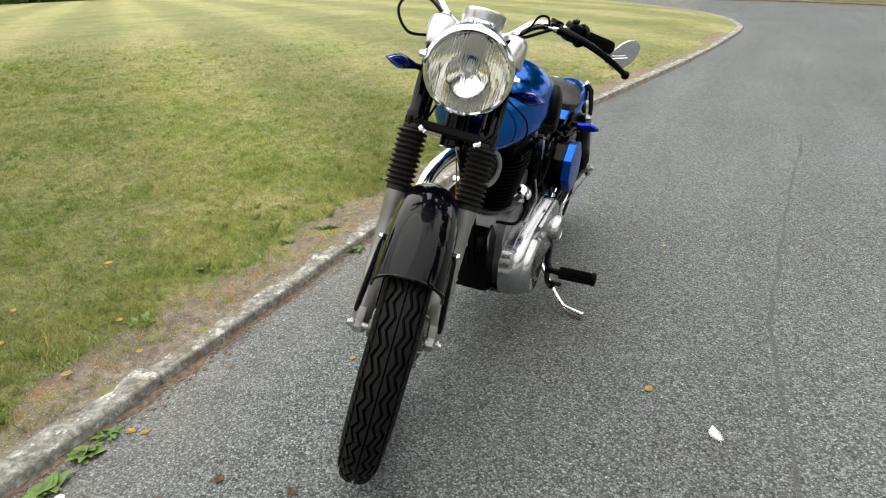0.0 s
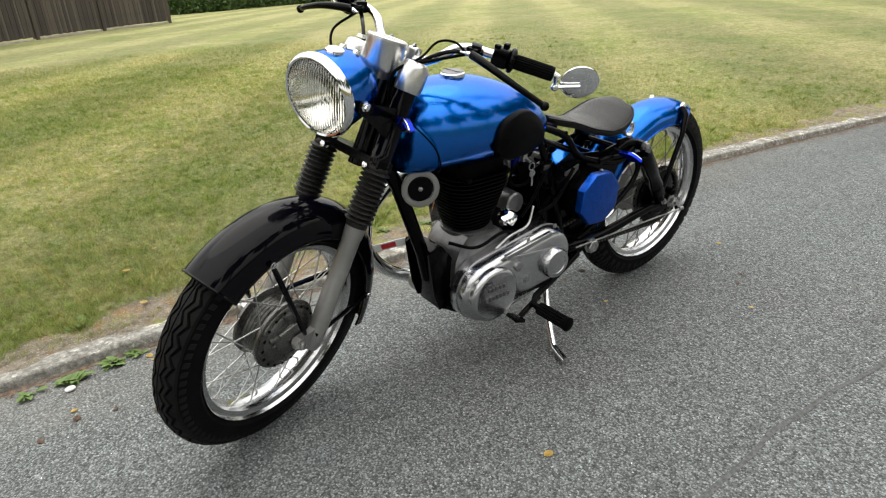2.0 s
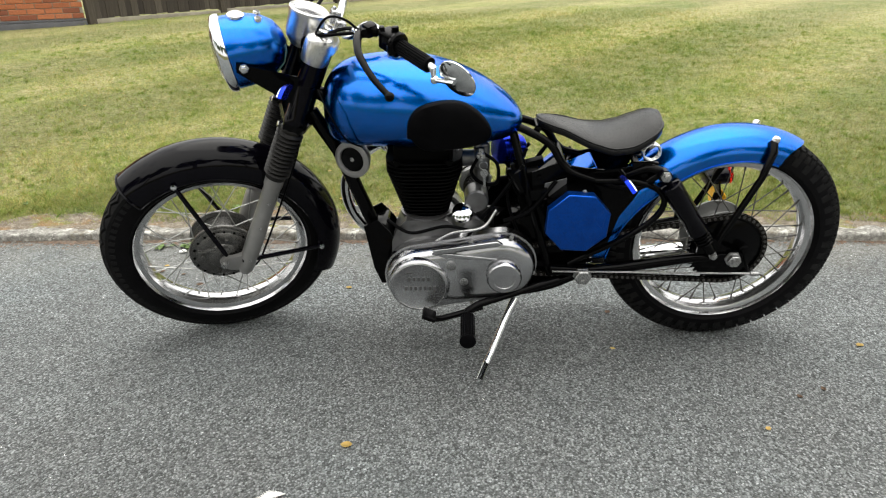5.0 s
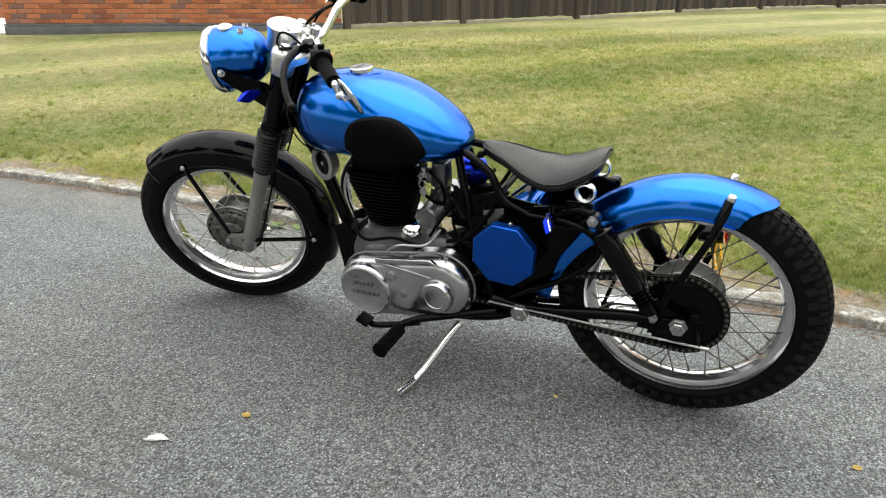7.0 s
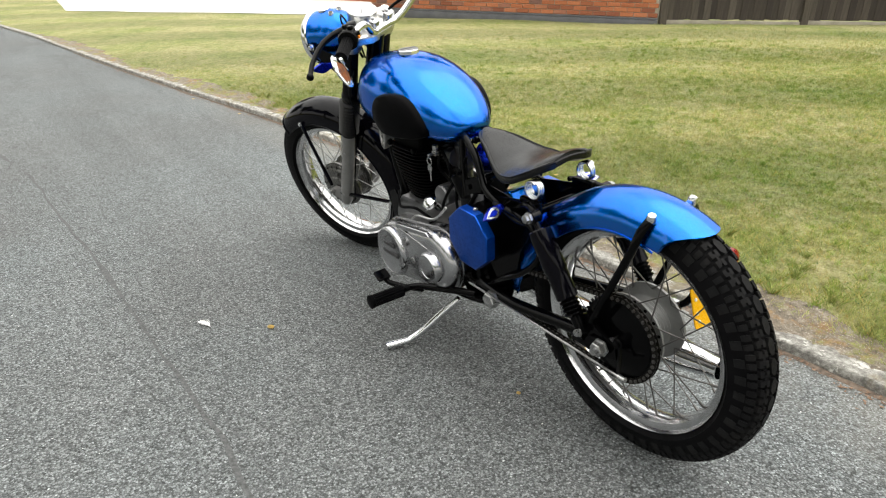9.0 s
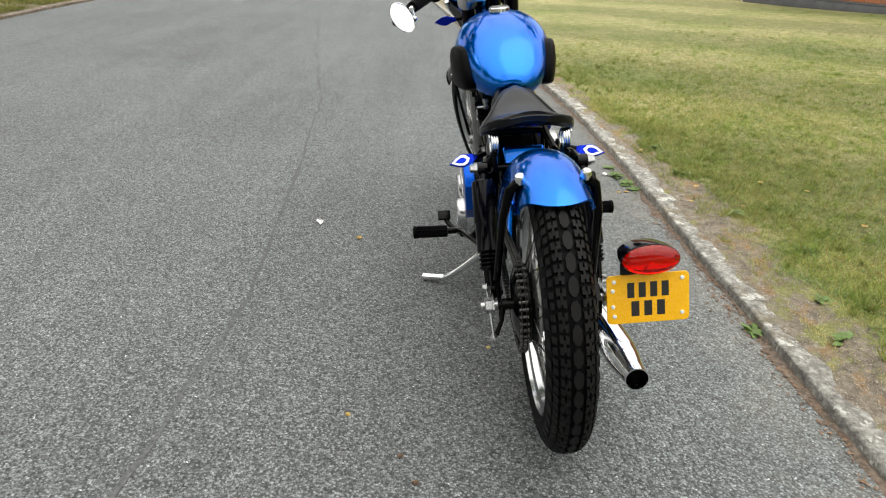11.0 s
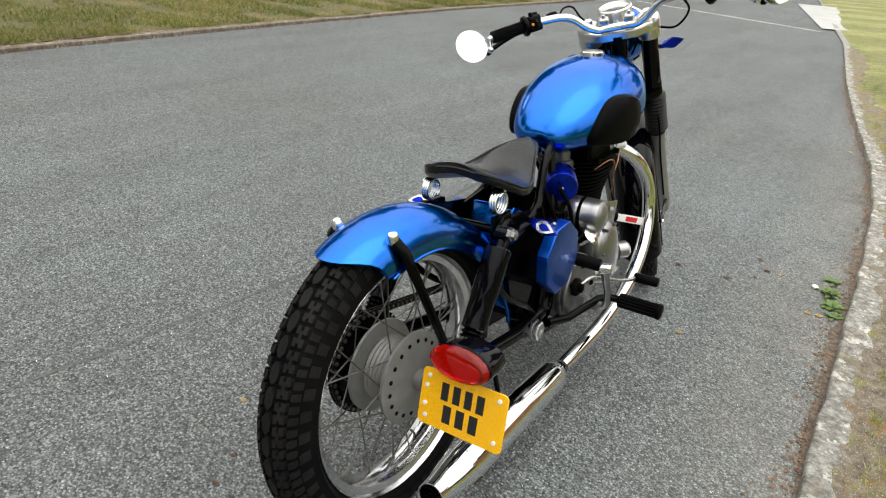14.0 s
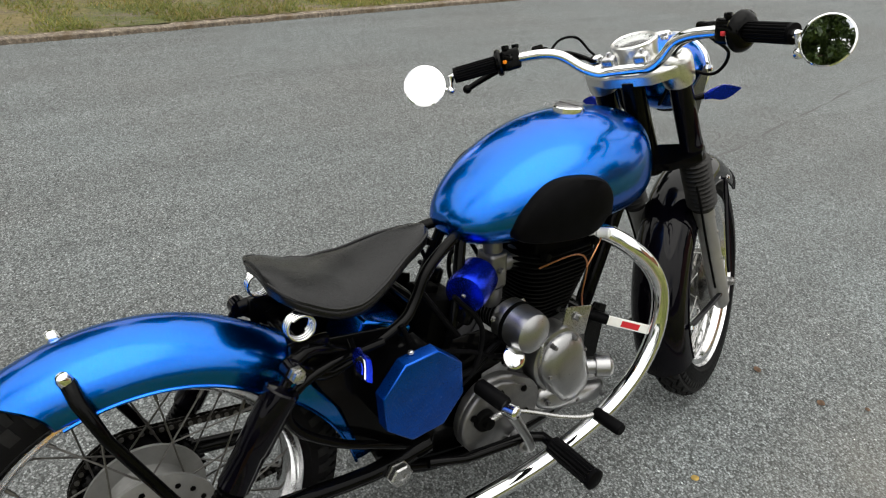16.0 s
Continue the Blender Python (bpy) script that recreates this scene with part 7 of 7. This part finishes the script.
def lawn_tussocks():
    """Tighter, longer and greener clumps that the mower left."""
    rg_ = np.random.default_rng(23)
    n_c = 4200
    cx = np.clip(rg_.normal(0.9, 2.4, n_c), -6.5, 9.5)
    cd = 0.18 + 6.0 * rg_.random(n_c) ** 1.7
    ok = cd > earth_width(cx) + 0.12 * rg_.random(n_c)
    cx, cd = cx[ok], cd[ok]
    per = 26
    size = 0.015 + 0.04 * rg_.random(len(cx)) ** 2
    tall = 0.012 + 0.02 * rg_.random(len(cx)) ** 1.5
    x = np.repeat(cx, per) + np.repeat(size, per) * rg_.normal(0, 0.6, len(cx) * per)
    y = kerb_y(np.repeat(cx, per)) - np.repeat(cd, per) + np.repeat(size, per) * rg_.normal(0, 0.6, len(cx) * per)
    n = len(x)
    d = kerb_y(x) - y
    z = np.interp(d, LD, LZ) + 0.008 * np.sin(x * 1.7 + y) * np.clip(d, 0, 1) - 0.002
    h = np.repeat(tall, per) * (0.5 + 0.8 * rg_.random(n))
    return blades("tussocks", x, y, z, h, rg_.random(n) * 6.283, 0.0014 + 0.0016 * rg_.random(n) + 0.0004 * np.clip(d - 2, 0, 5), h * (0.4 + 1.1 * rg_.random(n)), rg_.random(n) * 6.283,
                  M_TUSSOCK, "darker green clumps of longer grass in the turf")


lawn_grass()
lawn_tussocks()
lawn_leaves()
verge_grass()


def flake_mesh(n, seed, pick, size, material, name, lift=0.003):
    """Many small curled flakes of litter in one sheet."""
    r = random.Random(seed)
    verts, faces = [], []
    for _ in range(n):
        x, y, z = pick(r)
        s, a = size * r.uniform(0.4, 1.2), r.uniform(0, 6.3)
        c, q = math.cos(a), math.sin(a)
        k = len(verts)
        for px, py, pz in ((-1, 0, 0.2), (0, -0.45, 0), (1, 0, 0.35), (0, 0.45, 0.1)):
            verts.append((x + s * (px * c - py * q), y + s * (px * q + py * c), z + lift + s * pz * r.uniform(0.2, 1)))
        faces.append((k, k + 1, k + 2, k + 3))
    return new(name, arrays_mesh(name, verts, faces, material))


def gutter(r):
    x = r.uniform(-4, 8)
    return x, float(kerb_y(x)) + 0.008 + abs(r.gauss(0, 0.022 + 0.02 * math.sin(x * 3.1) ** 2)), 0.0


def earth(r):
    x = r.uniform(-3, 6)
    y = float(kerb_y(x)) - 0.1 - abs(r.gauss(0, 0.16))
    return x, y, float(lawn_z(x, y)) + 0.004


tagged(flake_mesh(3400, 3, gutter, 0.009, M_LEAF, "leaf_litter"), "brown leaf crumbs lying in the gutter", "leaf litter", kind="stuff")
tagged(flake_mesh(900, 4, earth, 0.006, M_DIRT, "earth_crumbs"), "dry crumbs on the bare earth", "soil crumbs", kind="stuff")
tagged(flake_mesh(420, 9, lambda r: (r.gauss(0.8, 1.8), r.uniform(-0.6, 3.2), 0.0), 0.0035, M_FEATHER, "pale_grit", 0.001), "loose pale grit on the asphalt", "grit", kind="stuff")


def fallen_leaf(x, y, size, material, label, turn=0.0, on_lawn=False):
    b = bm_()
    n = 7
    rows = []
    for k in range(n + 1):
        t = k / n
        w = size * 0.36 * math.sin(math.pi * t) ** 0.7 + 0.0004
        curl = 0.25 * size * (t - 0.5) ** 2
        rows.append([b.verts.new((size * (t - 0.5), s * w, curl + 0.22 * w * abs(s))) for s in (-1, 0, 1)])
    for p, q in zip(rows, rows[1:]):
        for j in range(2):
            b.faces.new((p[j], p[j + 1], q[j + 1], q[j]))
    bmesh.ops.solidify(b, geom=b.faces[:], thickness=0.0006)
    z = float(lawn_z(x, y)) + 0.02 if on_lawn else 0.002
    return tagged(part("fallen_leaf", b, material, None, "", pose(x, y, z, 0, 0, turn)), label, "leaf", "fallen leaves")


for k, (x, y, s, c) in enumerate(((1.043, 0.565, 0.035, 1), (-0.01, 0.495, 0.02, 1), (-0.23, 0.325, 0.03, 0), (-0.15, 0.36, 0.028, 0), (1.75, -0.33, 0.05, 0), (1.72, -0.14, 0.05, 0), (1.69, -0.68, 0.035, 1),
                                  (1.68, -0.64, 0.03, 1), (1.95, -0.5, 0.025, 1), (0.27, -0.11, 0.04, 0), (0.16, -0.12, 0.05, 0), (0.3, 0.12, 0.02, 1), (-0.45, 0.1, 0.03, 1), (1.95, -0.45, 0.05, 0),
                                  (2.05, -0.4, 0.04, 0), (1.18, -0.3, 0.028, 1), (1.85, -0.42, 0.03, 0), (4.6, -0.55, 0.04, 1), (5.5, -0.42, 0.04, 1), (3.6, -0.72, 0.04, 1))):
    fallen_leaf(x, y, s * (0.85 if c else 0.6), M_YLEAF if c else M_LEAF, "small yellow fallen leaf on the asphalt" if c else "curled brown fallen leaf on the asphalt", 47 * k)
for k, (x, y) in enumerate(((-0.58, -2.3), (1.65, -3.26), (2.74, -4.73), (3.53, -4.32), (2.75, -4.76), (3.52, -2.83), (0.35, -1.44), (2.24, -0.91), (1.61, -1.29), (2.41, -1.23), (1.46, -1.43), (1.06, -1.45), (-0.59, -2.21),
                            (1.44, -0.9), (1.62, -0.99), (2.34, -0.9), (1.34, -1.09), (-3.29, -2.75))):
    fallen_leaf(x, y, 0.018 + 0.008 * (k % 3), M_YLEAF, "yellow fallen leaf on the lawn", 61 * k, True)

# feather
b = bm_()
for k in range(46):
    t = k / 45
    p = Vector((0.07 * (t - 0.5), 0.008 * math.sin(3 * t), 0.004))
    ln = 0.018 * math.sin(math.pi * min(1, t * 0.9 + 0.12)) + 0.003
    for s in (-1, 1):
        q = p + Vector((-0.008, s * ln, 0.006 * ((k * 7) % 5) / 5))
        v = [b.verts.new(c) for c in (p, p + Vector((0.003, 0, 0)), q)]
        b.faces.new(v)
tube(b, [(-0.05, 0, 0.003), (0.035, 0.001, 0.004)], 0.0007, 5)
tagged(part("feather", b, M_FEATHER, None, "", pose(1.178, 0.743, 0.002, 0, 0, 200) @ Matrix.Scale(0.8, 4)), "small white downy feather on the asphalt", "feather")
b = bm_()
bmesh.ops.create_icosphere(b, subdivisions=2, radius=0.013)
for v in b.verts:
    v.co = Vector((v.co.x * 1.3, v.co.y, v.co.z * 0.6)) * (1 + 0.15 * noise.noise(v.co * 90))
tagged(part("pebble", b, M_FEATHER, None, "", pose(1.94, -0.635, 0.007)), "white pebble beside the gutter", "stone")


def weed(x, y, size, n, seed, lawn_side=False):
    """A low rosette of broad leaves, each with a fold along its middle."""
    r = random.Random(seed)
    z = float(lawn_z(x, y)) if lawn_side else 0.0
    root = None
    for k in range(n):
        b = bm_()
        L = size * r.uniform(0.5, 1.0)
        rows = []
        for j in range(6):
            t = j / 5
            w = L * 0.24 * math.sin(math.pi * (0.08 + 0.9 * t)) ** 0.8
            up = 0.5 * L * t * (1 - 0.75 * t)
            rows.append([b.verts.new((L * t, s * w, up + 0.25 * w * abs(s))) for s in (-1, 0, 1)])
        for p, q in zip(rows, rows[1:]):
            for j in range(2):
                b.faces.new((p[j], p[j + 1], q[j + 1], q[j]))
        m = pose(r.gauss(0, size * 0.25), r.gauss(0, size * 0.2), 0.001, r.uniform(-15, 15), r.uniform(-20, 5), r.uniform(0, 360))
        if root is None:
            root = tagged(part("weed", b, M_WEED, None, "", pose(x, y, z)), "broad-leaved green weed at the kerb", "weed", "weeds along the kerb")
        else:
            part("leaf", b, M_WEED, root, "", m)


for k, (x, y, s, n, l) in enumerate(((1.93, -0.69, 0.05, 26, False), (1.8, -0.71, 0.05, 24, False), (1.72, -0.725, 0.04, 14, False), (0.42, -0.73, 0.045, 12, False), (2.05, -0.7, 0.045, 12, False), (1.84, -1.0, 0.06, 10, True),
                                     (1.3, -1.05, 0.05, 9, True), (0.33, -0.95, 0.05, 9, True), (0.55, -1.0, 0.045, 8, True), (2.3, -1.02, 0.05, 9, True), (-0.4, -1.05, 0.05, 9, True), (0.9, -1.15, 0.05, 9, True), (2.9, -1.1, 0.05, 9, True))):
    weed(x, y, s, n, k, l)


def tuft(x, y, n, h, seed):
    r = random.Random(seed)
    verts, faces = [], []
    for _ in range(n):
        a, q, L = r.uniform(0, 6.3), r.uniform(0, 0.03), h * r.uniform(0.5, 1.1)
        px, py = q * math.cos(a) * r.random(), q * math.sin(a) * r.random()
        k = len(verts)
        w, o = 0.0022, L * r.uniform(0.2, 0.9)
        ca, sa = math.cos(a), math.sin(a)
        verts += [(px - w * sa, py + w * ca, 0), (px + w * sa, py - w * ca, 0), (px + o * 0.4 * ca + w * 0.6 * sa, py + o * 0.4 * sa, L * 0.6), (px + o * ca, py + o * sa, L)]
        faces += [(k, k + 1, k + 2), (k, k + 2, k + 3)]
    ob = new("grass_tuft", arrays_mesh("grass_tuft", verts, faces, M_BLADE))
    ob.matrix_basis = Matrix.Translation((x, y, float(lawn_z(x, y)) - 0.003))
    return tagged(ob, "longer green grass tuft by the bare earth", "grass tuft", "grass tufts along the kerb")


rt = random.Random(8)
for k in range(70):
    x = rt.uniform(-2.5, 5)
    tuft(x, float(kerb_y(x)) - 0.2 - abs(rt.gauss(0, 0.22)), 34, rt.uniform(0.025, 0.055), k)

# ---- brick wall, fence, hedge and trees ----
WA, WB = Vector((10.9, -5.35, 0)), Vector((6.36, -8.13, 0))
wd = (WB - WA).normalized()
wn_ = Vector((-wd.y, wd.x, 0))
if wn_.dot(Vector((2, 0, 0)) - WA) < 0:
    wn_ = -wn_
wl_ = (WB - WA).length
WM = Matrix.Translation((WA.x, WA.y, 0.33)) @ Matrix((wd, -wn_, Vector((0, 0, 1)))).transposed().to_4x4()
b = bm_()
box(b, (wl_, 0.2, 2.6), Matrix.Translation((wl_ / 2, 0.112, 1.2)))
wall = tagged(part("wall_brick", b, M_MORTAR, None, "", WM), "red brick house wall on a dark plinth", "wall", kind="structure")
b = bm_()
box(b, (wl_ + 0.04, 0.05, 0.13), Matrix.Translation((wl_ / 2, -0.012, 0.1)), 0.008)
part("plinth", b, M_PLINTH, wall, "dark grey rendered plinth")
b = bm_()
box(b, (wl_ + 0.04, 0.035, 0.03), Matrix.Translation((wl_ / 2, -0.006, 0.185)), 0.006)
part("plinth_cap", b, M_PLINTH, wall, "grey plinth top band")
b = bm_()
box(b, (0.215, 0.1025, 0.065), Matrix(), 0.004, 1)
brick_me = to_mesh(b, "brick", 30)
brick_me.materials.append(M_BRICK)
rb = random.Random(2)
upper_v, upper_f = [], []
for course in range(32):
    z = 0.24 + 0.075 * course
    x = -0.112 * (course % 2)
    while x < wl_ - 0.05:
        x0, x1 = max(0, x), min(wl_, x + 0.215)
        if x1 - x0 > 0.06:
            dy = rb.uniform(-0.0025, 0.0025)
            if course < 12:
                piece("brick", brick_me, wall, Matrix.Translation(((x0 + x1) / 2, 0.048 + dy, z)) @ Matrix.Diagonal(((x1 - x0) / 0.215, 1, 1, 1)))
            else:
                k = len(upper_v)
                for px in (x0, x1):
                    for py in (-0.003 + dy, 0.09):
                        for pz in (z - 0.0325, z + 0.0325):
                            upper_v.append((px, py, pz))
                upper_f += [tuple(k + i for i in q) for q in ((0, 1, 5, 4), (2, 6, 7, 3), (0, 2, 3, 1), (4, 5, 7, 6), (1, 3, 7, 5), (0, 4, 6, 2))]
        x += 0.225
ub = piece("upper_brickwork", arrays_mesh("upper_brickwork", upper_v, upper_f, M_BRICKJ), wall, Matrix())
ub["kind"] = "stuff"

FP = [(6.3, -8.2), (5.0, -10.15), (3.35, -12.15), (1.72, -15.3), (0.0, -17.75), (-1.92, -19.9), (-4.3, -21.9)]
FH = 1.75
b = bm_()
box(b, (0.108, 0.018, FH), Matrix.Translation((0, 0, FH / 2)), 0.003, 1)
board_me = to_mesh(b, "board", 30)
board_me.materials.append(M_BOARD)
b = bm_()
box(b, (0.11, 0.11, FH + 0.2), Matrix.Translation((0, 0, FH / 2)), 0.01, 2)
post_me = to_mesh(b, "fence_post", 30)
post_me.materials.append(M_BOARD)
fence = tagged(new("fence"), "dark stained close-board fence with pale gravel boards", "fence")
fence.matrix_basis = pose(FP[0][0], FP[0][1], float(lawn_z(*FP[0])))
finv = fence.matrix_basis.inverted()
rf = random.Random(4)
for (xa, ya), (xb, yb) in zip(FP, FP[1:]):
    A, B = Vector((xa, ya, float(lawn_z(xa, ya)))), Vector((xb, yb, float(lawn_z(xb, yb))))
    d = (B - A)
    ang = math.atan2(d.y, d.x)
    piece("fence_post", post_me, fence, finv @ Matrix.Translation(A) @ Matrix.Rotation(ang, 4, "Z"))
    L = d.length
    n = int((L - 0.12) / 0.1)
    for k in range(n):
        p = A.lerp(B, (0.1 + (L - 0.2) * k / (n - 1)) / L)
        piece("board", board_me, fence, finv @ Matrix.Translation((p.x, p.y, p.z + 0.068)) @ Matrix.Rotation(ang + rf.uniform(-0.04, 0.04), 4, "Z") @ Matrix.Translation((0, 0.01 * (k % 2), rf.uniform(-0.01, 0.01))))
    b = bm_()
    box(b, (L - 0.12, 0.03, 0.07), Matrix.Translation((L / 2, 0.0, 0.03)), 0.006)
    part("gravel_board", b, M_GRAVELBOARD, fence, "pale weathered gravel board", finv @ Matrix.Translation(A) @ Matrix.Rotation(ang, 4, "Z"))
    for z in (0.35, 1.55):
        b = bm_()
        box(b, (L, 0.04, 0.07), Matrix.Translation((L / 2, 0.045, z)), 0.006)
        part("fence_rail", b, M_BOARD, fence, "", finv @ Matrix.Translation(A) @ Matrix.Rotation(ang, 4, "Z"))
piece("fence_post", post_me, fence, finv @ Matrix.Translation((*FP[-1], float(lawn_z(*FP[-1])))))


def leaf_cloud(name, pts, size, material, seed):
    """Leaf sprays, each a bent diamond, at the points given."""
    rg_ = np.random.default_rng(seed)
    n = len(pts)
    d1 = rg_.normal(size=(n, 3))
    d1 /= np.linalg.norm(d1, axis=1)[:, None]
    d2 = np.cross(d1, rg_.normal(size=(n, 3)))
    d2 /= np.linalg.norm(d2, axis=1)[:, None]
    s = size * (0.6 + 0.8 * rg_.random(n))[:, None]
    v = np.stack([pts - d1 * s, pts + d2 * s * 0.5, pts + d1 * s, pts - d2 * s * 0.5], 1)
    me = bpy.data.meshes.new(name)
    me.vertices.add(4 * n)
    me.vertices.foreach_set("co", v.reshape(-1).astype(np.float32))
    me.loops.add(4 * n)
    me.loops.foreach_set("vertex_index", np.arange(4 * n, dtype=np.int32))
    me.polygons.add(n)
    me.polygons.foreach_set("loop_start", np.arange(0, 4 * n, 4, dtype=np.int32))
    me.update(calc_edges=True)
    me.materials.append(material)
    return me


HP = [(-2.5, -34), (-9, -34.5), (-16, -38), (-26, -38), (-33, -30), (-36, -20)]
for k, (p, q) in enumerate(zip(HP, HP[1:])):
    rg_ = np.random.default_rng(20 + k)
    P, Q = np.array([*p, lawn_z(*p)]), np.array([*q, lawn_z(*q)])
    L = np.linalg.norm(Q - P)
    n = int(L * 1500)
    t, h = rg_.random(n), rg_.random(n)
    top = 2.6 + 0.35 * np.sin(t * 17 + k) + 0.2 * np.sin(t * 41)
    side = np.array([-(Q - P)[1], (Q - P)[0], 0]) / L
    off = (0.75 + 0.25 * np.sin(t * L * 2.3) * np.sin(h * 7)) * np.where(rg_.random(n) < 0.5, -1, 1) * np.sqrt(np.clip(1.05 - h ** 3, 0, 1))
    pts = P + (Q - P) * t[:, None] + side * (off + rg_.normal(0, 0.12, n))[:, None]
    pts[:, 2] += h * top
    hedge = tagged(new("hedge", leaf_cloud("hedge", pts, 0.09, M_HEDGE, 30 + k)), "dense green garden hedge beyond the lawn", "hedge", "hedge row")
    b = bm_()
    box(b, (L, 0.9, 2.1), Matrix.Translation((L / 2, 0, 1.05)), 0.15)
    part("hedge_core", b, M_HEDGE, hedge, "", Matrix.Translation(P) @ Matrix.Rotation(math.atan2((Q - P)[1], (Q - P)[0]), 4, "Z"))


def tree(x, y, h, seed):
    r = random.Random(seed)
    b = bm_()
    trunk_top = Vector((r.uniform(-0.4, 0.4), r.uniform(-0.4, 0.4), h * 0.55))
    tube(b, [(0, 0, -0.2), (0.05, 0, h * 0.12), trunk_top * 0.6, trunk_top], [0.045 * h, 0.03 * h, 0.024 * h, 0.014 * h], 10, 3)
    tips = []
    for k in range(9):
        a = 2.4 * k + r.uniform(-0.3, 0.3)
        z0 = h * (0.22 + 0.04 * k)
        e = Vector((math.cos(a) * h * r.uniform(0.2, 0.32), math.sin(a) * h * r.uniform(0.2, 0.32), z0 + h * r.uniform(0.18, 0.34)))
        s = Vector((trunk_top.x * z0 / (h * 0.55), trunk_top.y * z0 / (h * 0.55), z0))
        tube(b, [s, s.lerp(e, 0.5) + Vector((0, 0, h * 0.03)), e], [0.011 * h, 0.007 * h, 0.003 * h], 7, 3)
        tips += [e, s.lerp(e, 0.65)]
    tips.append(trunk_top + Vector((0, 0, h * 0.28)))
    t = part("tree", b, M_BARK, None, "", pose(x, y, float(lawn_z(x, y)) if y < float(kerb_y(x)) else 0.1))
    rg_ = np.random.default_rng(seed)
    pts = []
    for e in tips:
        for _ in range(5):
            c = np.array(e) + rg_.normal(0, h * 0.055, 3)
            q = rg_.normal(0, 1, (170, 3))
            q /= np.linalg.norm(q, axis=1)[:, None]
            pts.append(c + q * (h * 0.075) * rg_.random((170, 1)) ** 0.4 * np.array([1, 1, 0.75]))
    piece("crown", leaf_cloud("crown", np.concatenate(pts), 0.022 * h, M_TREELEAF, seed), t, Matrix())
    return tagged(t, "leafy broad-crowned tree standing well back", "tree", "trees round the green")


for k, (x, y, h) in enumerate(((-27, 8, 15), (-30, -3, 14), (-24, 16, 16), (-14, 21, 14), (-3, 24, 15), (9, 23, 14), (20, 20, 15), (33, 12, 15), (36, -6, 14), (-40, -14, 16), (-20, -44, 16), (-6, -43, 14), (28, -26, 15))):
    tree(x, y, h, 50 + k)

# brick wall behind the drive, with a pillar and a dark slatted gate
FA, FB = Vector((13.4, -8.55, 0.42)), Vector((22.9, -4.3, 0.42))
fl_ = (FB - FA).length
FWM = Matrix.Translation(FA) @ Matrix.Rotation(math.atan2(FB.y - FA.y, FB.x - FA.x), 4, "Z")
G0, G1 = 3.75, 4.75
b = bm_()
for x0, x1 in ((0, G0), (G1, fl_)):
    box(b, (x1 - x0, 0.2, 1.9), Matrix.Translation(((x0 + x1) / 2, 0, 0.95)))
low = tagged(part("wall_garden", b, M_MORTAR, None, "", FWM), "weathered red brick garden wall behind the driveway", "wall", kind="structure")
b = bm_()
box(b, (0.4, 0.4, 2.05), Matrix.Translation((fl_, 0, 1.0)), 0.01)
part("pillar", b, M_BRICKJ, low, "square brick pillar")
vv, ff = [], []
for course in range(25):
    z = 0.06 + 0.075 * course
    x = -0.112 * (course % 2)
    while x < fl_ - 0.05:
        x0, x1 = max(0, x), min(fl_, x + 0.215)
        if x1 - x0 > 0.05 and (x1 < G0 or x0 > G1):
            k = len(vv)
            for px in (x0, x1):
                for py in (-0.108, 0.108):
                    for pz in (z - 0.0325, z + 0.0325):
                        vv.append((px, py, pz))
            ff += [tuple(k + i for i in q) for q in ((0, 1, 5, 4), (2, 6, 7, 3), (0, 2, 3, 1), (4, 5, 7, 6), (1, 3, 7, 5), (0, 4, 6, 2))]
        x += 0.225
gw = piece("brickwork", arrays_mesh("brickwork", vv, ff, M_BRICKJ), low, Matrix())
gw["kind"] = "stuff"
b = bm_()
for z in (0.3, 1.5):
    box(b, (G1 - G0, 0.05, 0.1), FWM @ Matrix.Translation(((G0 + G1) / 2, 0.04, z)), 0.005)
gate = tagged(part("garden_gate", b, M_BOARD), "dark slatted timber garden gate in the brick wall", "gate")
b = bm_()
box(b, (0.085, 0.022, 1.75), Matrix(), 0.003, 1)
slat_me = to_mesh(b, "slat", 30)
slat_me.materials.append(M_BOARD)
for k in range(9):
    piece("slat", slat_me, gate, FWM @ Matrix.Translation((G0 + 0.06 + 0.11 * k, 0.0, 0.92)))
